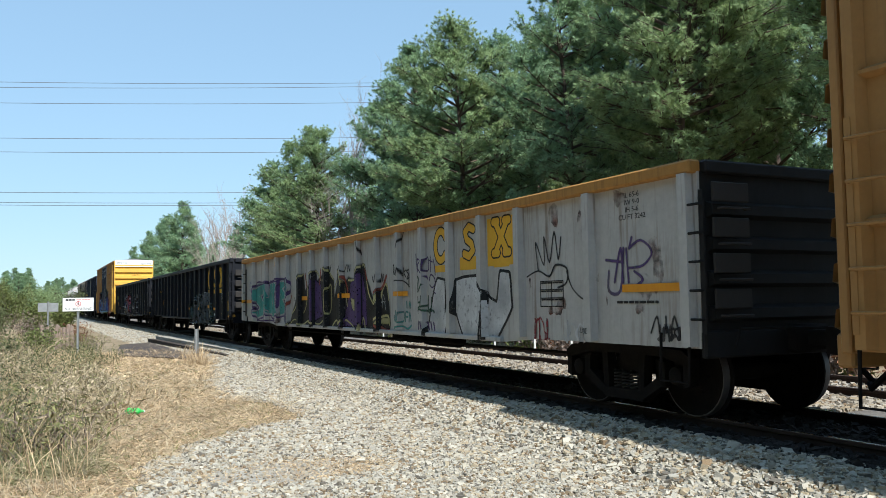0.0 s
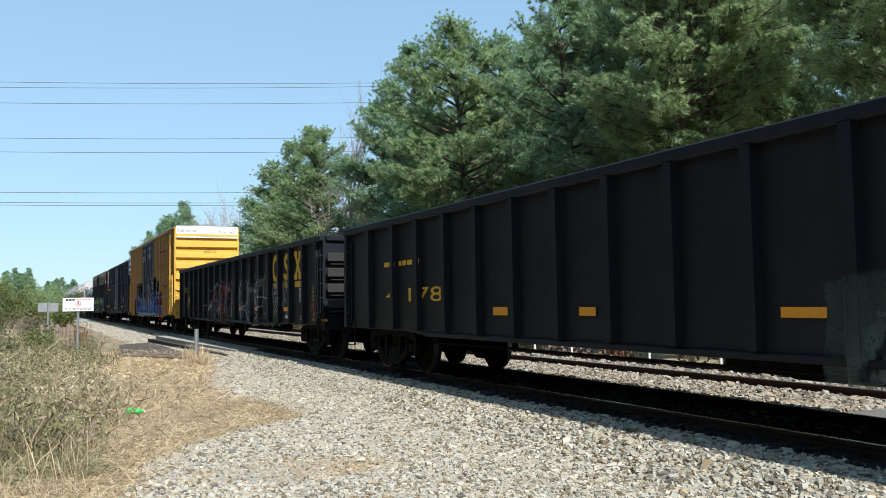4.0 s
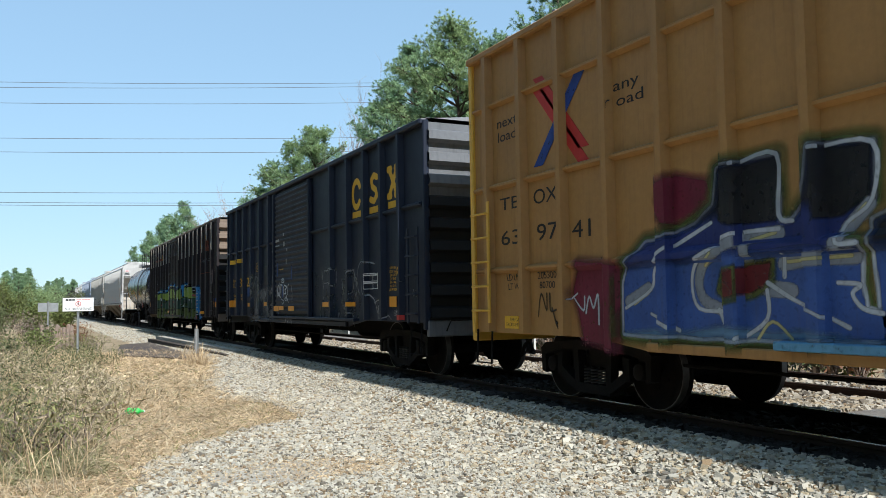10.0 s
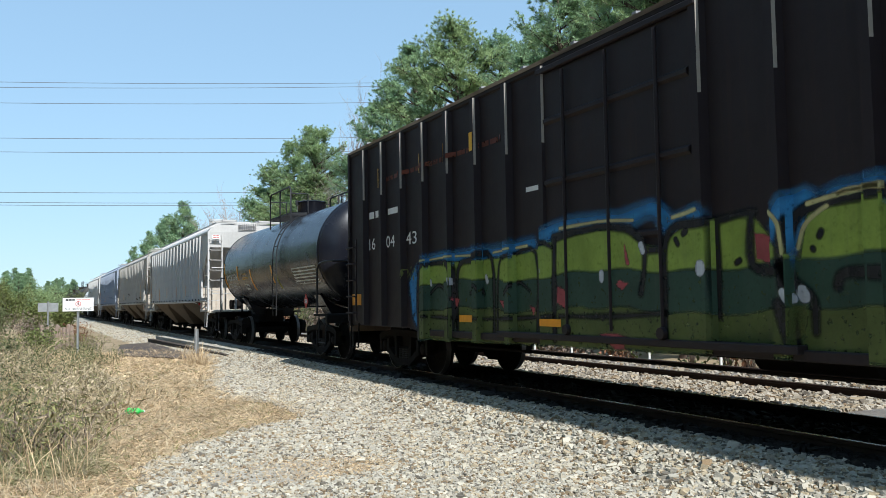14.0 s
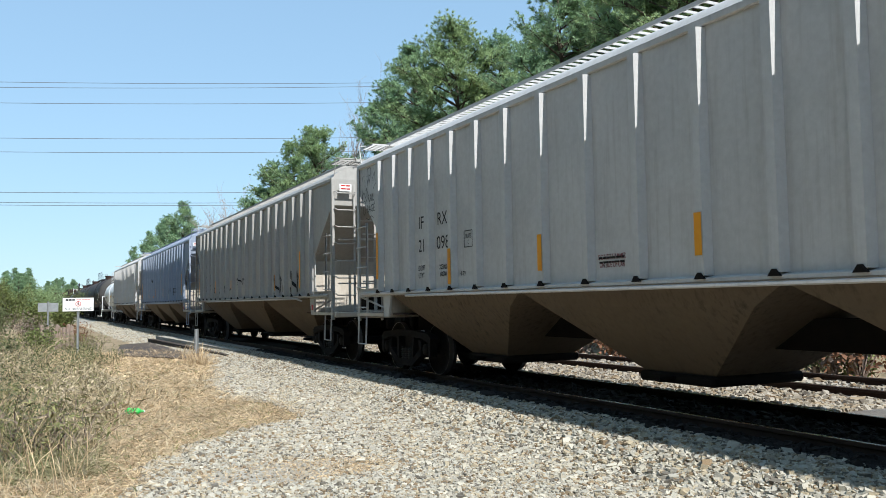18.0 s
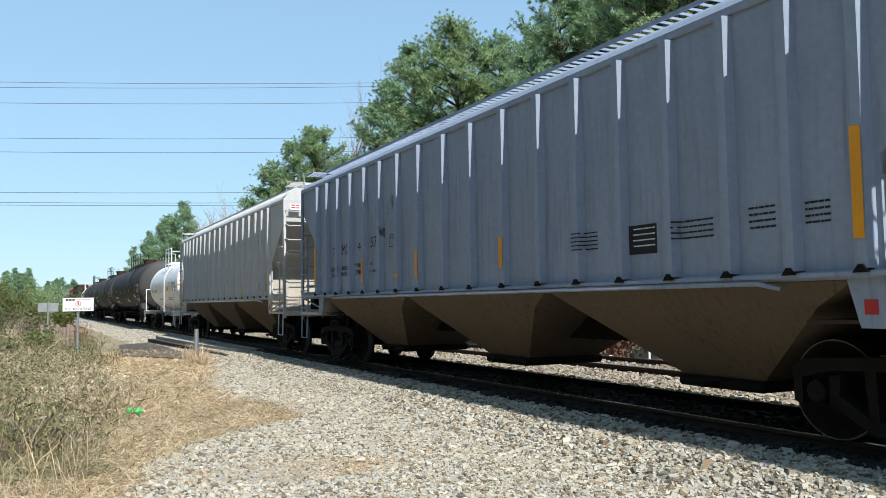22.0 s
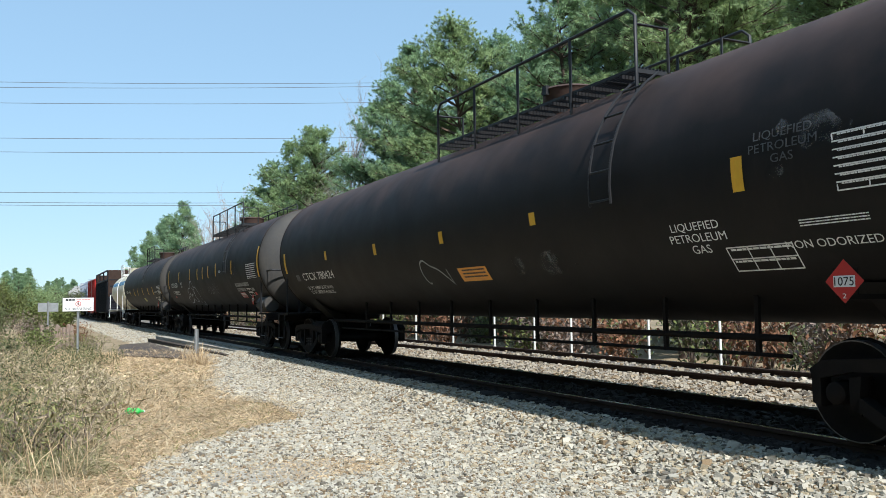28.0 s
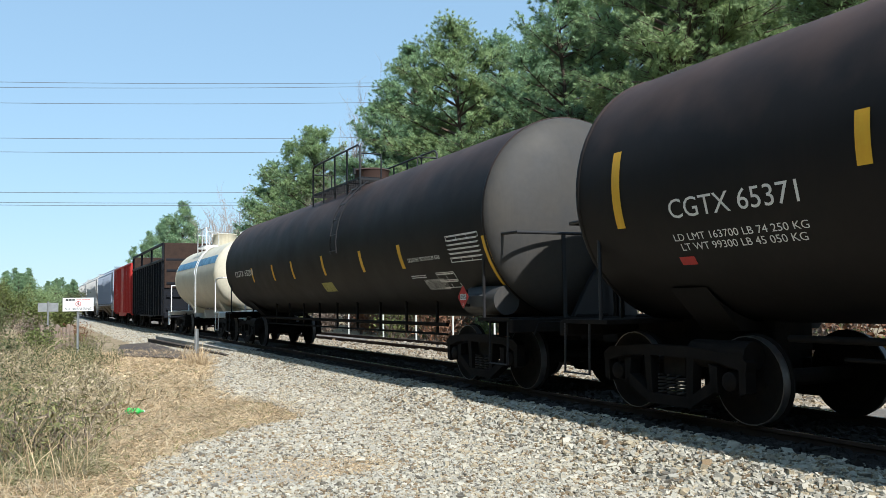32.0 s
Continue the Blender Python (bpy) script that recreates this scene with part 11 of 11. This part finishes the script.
strokes(CGK, [[(-0.59, 2.03), (-0.71, 1.84), (-0.79, 1.72)], [(-0.41, 1.8), (-0.78, 1.89), (-1.02, 2.02), (-0.83, 1.77)], [(-0.91, 1.83), (-1.17, 2.01), (-1.18, 1.81), (-0.93, 1.74)], [(-1.11, 1.76), (-1.41, 2.01), (-1.43, 1.79), (-1.16, 1.72)], [(-1.36, 1.74), (-1.65, 1.99), (-1.69, 1.8), (-1.44, 1.74)], [(-1.59, 1.76), (-1.91, 2.05), (-2.02, 2.06), (-1.84, 1.77)], [(-2.15, 2.0), (-2.09, 1.75), (-2.25, 1.82), (-2.29, 1.96)], [(-2.38, 2.12), (-2.42, 1.97), (-2.58, 1.82), (-2.73, 1.9), (-2.66, 2.0), (-2.46, 1.92), (-2.26, 1.72)], [(1.11, 1.95), (0.82, 1.87)], [(0.66, 2.03), (1.01, 1.77)], [(0.26, 1.97), (0.52, 1.82)], [(0.41, 1.98), (0.29, 1.84)], [(0.99, 1.74), (0.83, 1.66)]], 0.007, SP_SOFTCHALK, 0.0060, 0.008)
# ---------------------------------------------------------------- doors and fittings of single cars
emblem(GON2, -6.96, 1.74, 0.76, MARK, 1.39)
slab(GON1, "paint_patch", -6.01, 2.17, 0.80, 0.70, MARK, 0.002)
slab(GON1, "paint_patch", -5.03, 1.90, 0.62, 0.20, MARK, 0.002)
emblem(GON1, -5.03, 1.80, 0.60, MARK, 1.63, INK)
emblem(GON3, -7.0, 1.74, 0.76, MARK, 1.39)
emblem(BLU, -5.46, 3.07, 0.67, MARK, 1.44)

def plug_doors(car, y0, y1, z0, z1, leaves, mat, rod_mat):
    """Tall sliding doors with raised ribs and round locking rods on crank rollers."""
    w = (y1 - y0) / leaves
    for k in range(leaves):
        a, b = y0 + k * w + 0.02, y0 + (k + 1) * w - 0.02
        d = part("door", Mesher().box(-1.51, -1.445, a, b, z0, z1, c=0.015), mat, car, "dark sliding plug door")
        for q in (0.18, 0.5, 0.82):
            yy = a + (b - a) * q
            part("locking_rod", Mesher().tube([(-1.55, yy, z0 - 0.10), (-1.55, yy, z1 - 0.06)], 0.024, 8), rod_mat, d, smooth=50)
        for q in (0.3, 0.55, 0.8):
            zz = z0 + (z1 - z0) * q
            part("door_rib", Mesher().prism([(-1.51, zz - 0.05), (-1.545, zz - 0.02), (-1.545, zz + 0.02), (-1.51, zz + 0.05)], a + 0.03, b - 0.03, "y"), mat, d)
        for q in (0.18, 0.82):
            yy = a + (b - a) * q
            part("roller", Mesher().lathe([(0.0, -1.60), (0.06, -1.60), (0.07, -1.57), (0.07, -1.53)], 12, "x", (0, yy, z0 - 0.10)), rod_mat, d, smooth=50)
    part("door_track", Mesher().box(-1.58, -1.44, y0 - 1.2, y1 + 1.2, z0 - 0.24, z0 - 0.16, c=0.01), SP_LIGHTBLUE if car is TBX else mat, car)
    part("door_header", Mesher().box(-1.56, -1.44, y0 - 0.1, y1 + 0.1, z1, z1 + 0.07, c=0.01), mat, car)

plug_doors(TBX, -2.35, 2.5, 1.08, 4.80, 2, BLUEDOOR, BLUEDOOR)
plug_doors(BRN, -0.85, 1.86, 1.05, 4.25, 1, BROWN, BROWN)
plug_doors(LEAD, -2.4, 2.4, 1.08, 4.80, 2, BLUEDOOR, BLUEDOOR)
bd_ = part("door", Mesher().box(-1.50, -1.445, -1.40, 1.62, 1.05, 4.28, c=0.015), BLUEBOX, BLU, "corrugated sliding door")
for k in range(24):
    z = 1.14 + k * 0.132
    part("door_corrugation", Mesher().prism([(-1.50, z - 0.045), (-1.535, z - 0.01), (-1.535, z + 0.02), (-1.50, z + 0.045)], -1.34, 1.56, "y"), BLUEBOX, bd_)
part("door_post", Mesher().box(-1.56, -1.445, -1.52, -1.42, 0.95, 4.3, c=0.02), BLUEBOX, BLU)
part("door_post", Mesher().box(-1.56, -1.445, 1.64, 1.74, 0.95, 4.3, c=0.02), BLUEBOX, BLU)
part("door_track", Mesher().box(-1.57, -1.445, -4.6, 1.8, 0.94, 1.0, c=0.01), BLUEBOX, BLU)
part("door_patch", Mesher().box(-1.468, -1.444, 2.45, 2.95, 1.85, 2.4, c=0.008), INK, BLU)

def side_ladder(car, mat, y, z0, z1, rungs, w=0.42, W=1.44):
    ladder(car, mat, -W - 0.10, y - w / 2, y + w / 2, z0, z1, rungs, 0.016)

for car, h, m1 in ((TBX, TBH, YELLOWEND), (LEAD, LEADH, ORANGE)):
    side_ladder(car, m1, -h + 0.38, 1.0, 2.75, 5)
    side_ladder(car, m1, h - 0.38, 1.0, 2.75, 5)
    part("grab_pole", Mesher().tube([(-1.58, -h + 0.72, 0.95), (-1.58, -h + 0.72, 4.65)], 0.022, 8), m1, car, smooth=50)
for car, h, m1 in ((BLU, BLH, BLUEBOX), (BRN, BRH, BROWN)):
    for s in (-1, 1):
        side_ladder(car, m1, s * (h - 0.36), 0.95, 2.6, 5)

def brake_wheel(car, x, y, z, mat, r=0.28):
    b = part("brake_wheel", Mesher().lathe([(r - 0.03, y - 0.02), (r, y), (r - 0.03, y + 0.02), (r - 0.05, y), (r - 0.03, y - 0.02)], 20, "y", (x, 0, z)), mat, car, smooth=60)
    for k in range(6):
        a = k * math.pi / 3
        part("spoke", Mesher().box(-0.03, r - 0.03 - 0.03, y - 0.008, y + 0.008, -0.018, 0.018), mat, b).matrix_local = Matrix.Translation((x, y, z)) @ Matrix.Rotation(a, 4, "Y") @ Matrix.Translation((0, -y, 0))
    part("hub", Mesher().lathe([(0.0, y - 0.05), (0.055, y - 0.04), (0.06, y + 0.1)], 12, "y", (x, 0, z)), mat, b, smooth=50)
    part("gear_box", Mesher().box(x - 0.16, x + 0.16, y + 0.08, y + 0.25, z - 0.35, z + 0.2, c=0.03), mat, car)
    part("brake_chain", Mesher().tube([(x, y + 0.05, z - 0.3), (x + 0.02, y + 0.05, z - 0.8), (x, y + 0.08, 0.95)], 0.025, 6), STEEL, car)

# front end of the orange boxcar
y = -TBH
words_front(TBX, "EXCESS HEIGHT CAR", -0.95, y - 0.124, 4.80, 0.85, 0.10, INK)
words_front(TBX, "TBOX 639741", 0.92, y - 0.124, 4.74, 0.78, 0.12, INK)
words_front(TBX, "7 OC 05  7 IC 05\n2 OC 8353  2 IC 8354", 0.15, y - 0.104, 3.86, 0.62, 0.18, INK)
words_front(TBX, "36 INCH WHEELS\nNO. 24 BRAKE BEAMS\nEF511CE COUPLERS", 0.15, y - 0.104, 3.22, 0.60, 0.24, INK)
words_front(TBX, "KEYSTONE F-155-B CUSHION UNIT\n39 INCH M-618 HOSE", 0.1, y - 0.104, 2.60, 0.85, 0.17, INK)
brake_wheel(TBX, -0.12, y - 0.42, 2.02, DUSTPLATE)
ladder(TBX, YELLOWEND, y - 0.14, -1.42, -0.96, 0.95, 2.2, 4, axis="x")
part("grab_iron", Mesher().tube([(-1.36, y - 0.1, 2.35), (-1.34, y - 0.2, 2.35), (-0.2, y - 0.2, 2.35), (-0.18, y - 0.1, 2.35)], 0.018, 6), YELLOWEND, TBX, smooth=50)
part("brake_step", Mesher().box(-0.6, 0.8, y - 0.35, y - 0.08, 1.02, 1.07, c=0.01), ROOFSTEEL, TBX)
for x in (-0.35, -0.2):
    part("brake_bracket", Mesher().box(x - 0.03, x + 0.03, y - 0.30, y - 0.22, 0.95, 2.35, c=0.01), YELLOWEND, TBX)
# crossed ribbon sign on the rear of its side
for mt, dy, lf in ((RED, 1, 0.0), (SP_BLUE, -1, 0.004)):
    for q in (-0.09, 0.09) if dy > 0 else (0.0,):
        m_ = Mesher().prism([(7.06 - dy * 0.50 - 0.10, 3.08 + q), (7.06 - dy * 0.50 + 0.12, 3.08 + q), (7.06 + dy * 0.50 + 0.10, 4.18 + q), (7.06 + dy * 0.50 - 0.12, 4.18 + q)], -1.446 - lf, -1.442 - lf)
        part("owner_mark", m_, mt, TBX)

# front ends of the gas tank cars
def tank_front(car, h, th, title, lines, mat, brake):
    yf = -(th + 0.02)
    for k, (txt, zz, hh, ww) in enumerate([(title, 3.28, 0.15, 0.9)] + lines):
        x0, rr = 0.42, 1.55
        ob = words_front(car, txt, x0, 0.0, zz, ww, hh, mat)
        for v in ob.data.vertices:
            q = min(0.98, math.hypot(v.co.x, v.co.z - 2.58) / rr)
            v.co.y = -(th - 0.45 + 0.45 * math.sqrt(1 - q * q)) - 0.006
    pl = part("hazard_placard", Mesher().prism([(0.72, 1.42), (0.90, 1.24), (1.08, 1.42), (0.90, 1.60)], -h - 0.03, -h - 0.024, "y"), RED, car, "red diamond hazard placard")
    part("placard_panel", Mesher().box(0.80, 1.0, -h - 0.034, -h - 0.031, 1.375, 1.465), WHITEINK, pl)
    words_front(car, "1075", 0.90, -h - 0.038, 1.42, 0.17, 0.07, INK).parent = pl
    if brake:
        brake_wheel(car, 0.35, -h - 0.10, 1.98, INKRAIL)
        part("brake_stand", Mesher().prism([(-0.35, 1.05), (0.85, 1.05), (0.60, 1.75), (0.25, 1.95), (-0.05, 1.55)], -h + 0.02, -h + 0.10, "y"), INKRAIL, car)
    part("equipment_tank", Mesher().tube([(-1.15, -h + 0.55, 1.32), (-1.15, -h + 1.55, 1.32)], 0.22, 16).box(-1.40, -1.25, -h + 0.8, -h + 1.3, 1.2, 1.42, c=0.03), TANKGREY, car, "dusty grey air reservoir", smooth=40)

tank_front(CTK, CTH, 9.58, "CTCX 780424", [("CAPY 33720 GAL\nCAPY 127650 L", 3.04, 0.22, 0.55), ("SPRG 7 OC D-5 6 IC D-5\n36 INCH CL C WHLS", 2.20, 0.15, 0.62)], WHITEINK, False)
tank_front(CGK, CGH, 9.56, "CGTX 65371", [("CAPY 33948 GAL US\n128 498 L", 3.06, 0.17, 0.55), ("SPRG D-5 7 OUTER 5 INNER\n36 WHLS 1W", 2.84, 0.15, 0.62)], WHITEINK, True)
tank_front(CG2, CG2H, 9.3, "CGTX 65200", [("CAPY 33682 GAL\nCAPY 127504 L", 3.2, 0.18, 0.5)], WHITEINK, True)

# brown plate over the front end of the second black gondola
part("brake_cover", Mesher().box(0.05, 1.38, -G3H - 0.16, -G3H - 0.10, 1.20, 2.84, c=0.02), DUSTPLATE, GON3, "dusty brown steel end plate")
words_front(GON3, "SPRG\n7 OC D5 7 IC\n2 OC B353 2 IC\n36 INCH WHLS\nNO. 24 BRAKE", 0.75, -G3H - 0.164, 2.25, 0.62, 0.42, MARK)
words_front(BLU, "36 IN WHEELS", 0.45, -BLH - 0.104, 4.0, 0.55, 0.07, MARK)
words_front(BRN, "36 IN WHEELS\nSPRING 7 OC D5 ALLOY", 0.35, -BRH - 0.104, 3.75, 0.75, 0.17, MARK)

part("brake_cover", Mesher().box(-0.55, 0.9, -G2H - 0.16, -G2H - 0.10, 1.20, 2.80, c=0.02), BLACKPAINT, GON2, "black steel end plate")

# hopper ends: brake wheels, gratings and notices
for car, h in ((HP1, HP1H), (HP2, HP2H), (HP3, HP3H), (HP4, HP4H)):
    g_ = Mesher()
    for k in range(10):
        g_.box(-0.32 + 0.07 * k - 0.008, -0.32 + 0.07 * k + 0.008, -h - 0.02, -h, 4.18, 4.42)
    for k in range(5):
        g_.box(-0.34, 0.34, -h - 0.02, -h, 4.18 + 0.055 * k, 4.19 + 0.055 * k)
    part("end_grating", g_, ROOFSTEEL, car)
    nt_ = part("notice", Mesher().box(-1.33, -1.05, -h - 0.05, -h - 0.045, 3.80, 3.96), WHITEINK, car)
    print_ = bars("small_print", nt_, RED, -h - 0.051, -1.19, 3.94, 0.22, 2, 0.03, seed=5, face="front")
    print_ = bars("small_print", car, INK, -h + 0.62, 0.55, 2.92, 0.42, 4, 0.035, seed=6, face="front")
    for v in print_.data.vertices:
        v.co.y = -h + 0.12 + (3.50 - v.co.z) * (1.53 / 1.20) - 0.006
    part("inspection_label", Mesher().box(-1.476, -1.472, -h + 1.46, -h + 1.58, 1.16, 1.28), RED, car)
    words(car, "2 INCH HF\nCOMP SHOES", -h + 0.85, 1.50, 0.42, 0.10, INK, 0.036)
    part("grab_bar", Mesher().tube([(0.55, -h + 0.0, 1.2), (0.55, -h + 0.0, 3.6)], 0.02, 6), HOPGREY if car is not HP3 else HOPBLUE, car, smooth=50)
    brake_wheel(car, 0.85, h + 0.12, 1.9, STEEL)

# blue band on the cream tank car and the frame of the high black gondola
part("painted_band", Mesher().lathe([(1.345, -4.5), (1.345, 4.5)], 20, "y", (0, 0, 2.50), a0=math.pi - 0.55, a1=math.pi - 0.30), SP_LIGHTBLUE, CRM, "faded blue painted band", smooth=60)
for x in (-1.45, 1.45):
    part("rack_rail", Mesher().box(x - 0.05, x + 0.05, -BLKH, BLKH, 4.40, 4.52, c=0.01), BLACKPAINT, BLK)
    for yy in even(-BLKH + 0.1, BLKH - 0.1, 4):
        part("rack_post", Mesher().box(x - 0.05, x + 0.05, yy - 0.07, yy + 0.07, 3.65, 4.42), BLACKPAINT, BLK)
for yy in (-BLKH, BLKH):
    part("bulkhead", Mesher().box(-1.4, 1.4, yy - 0.06, yy + 0.06, 2.2, 4.5, c=0.02), RUST, BLK)

CORNER = paint("sooty_grey_plate", (0.034, 0.030, 0.027), 0.85, 0.8, streak_colour=(0.03, 0.025, 0.02))
# grab bars and dusty corner plates on the gondola ends
for gon, half, mt in ((GON1, G1H, CORNER), (GON2, G2H, CORNER), (GON3, G3H, CORNER)):
    for k in range(4):
        part("corner_plate", Mesher().box(-1.34, -0.84, -half - 0.150, -half - 0.118, 1.20 + 0.36 * k, 1.40 + 0.36 * k, c=0.01), mt, gon)
        part("grab_bar", Mesher().tube([(-1.26, -half - 0.13, 1.13 + 0.36 * k), (-1.26, -half - 0.21, 1.13 + 0.36 * k), (-0.90, -half - 0.21, 1.13 + 0.36 * k), (-0.90, -half - 0.13, 1.13 + 0.36 * k)], 0.013, 6), mt, gon, smooth=50)


# ---------------------------------------------------------------- what moves
def motions():
    for car, y0 in CARS:
        walk(car, [(t, pose(TRACK, y0 - rolled(t), 0)) for t in range(0, 33)])
    for ws in WHEELS:
        x, y, z = ws.location
        if ws.parent in TURNING:
            walk(ws, [(k / 15, Matrix.Translation((x, y, z)) @ Matrix.Rotation(rolled(k / 15) / WR, 4, "X")) for k in range(0, 481)])


TURNING = [car for car, y0 in CARS if y0 < 300]
motions()
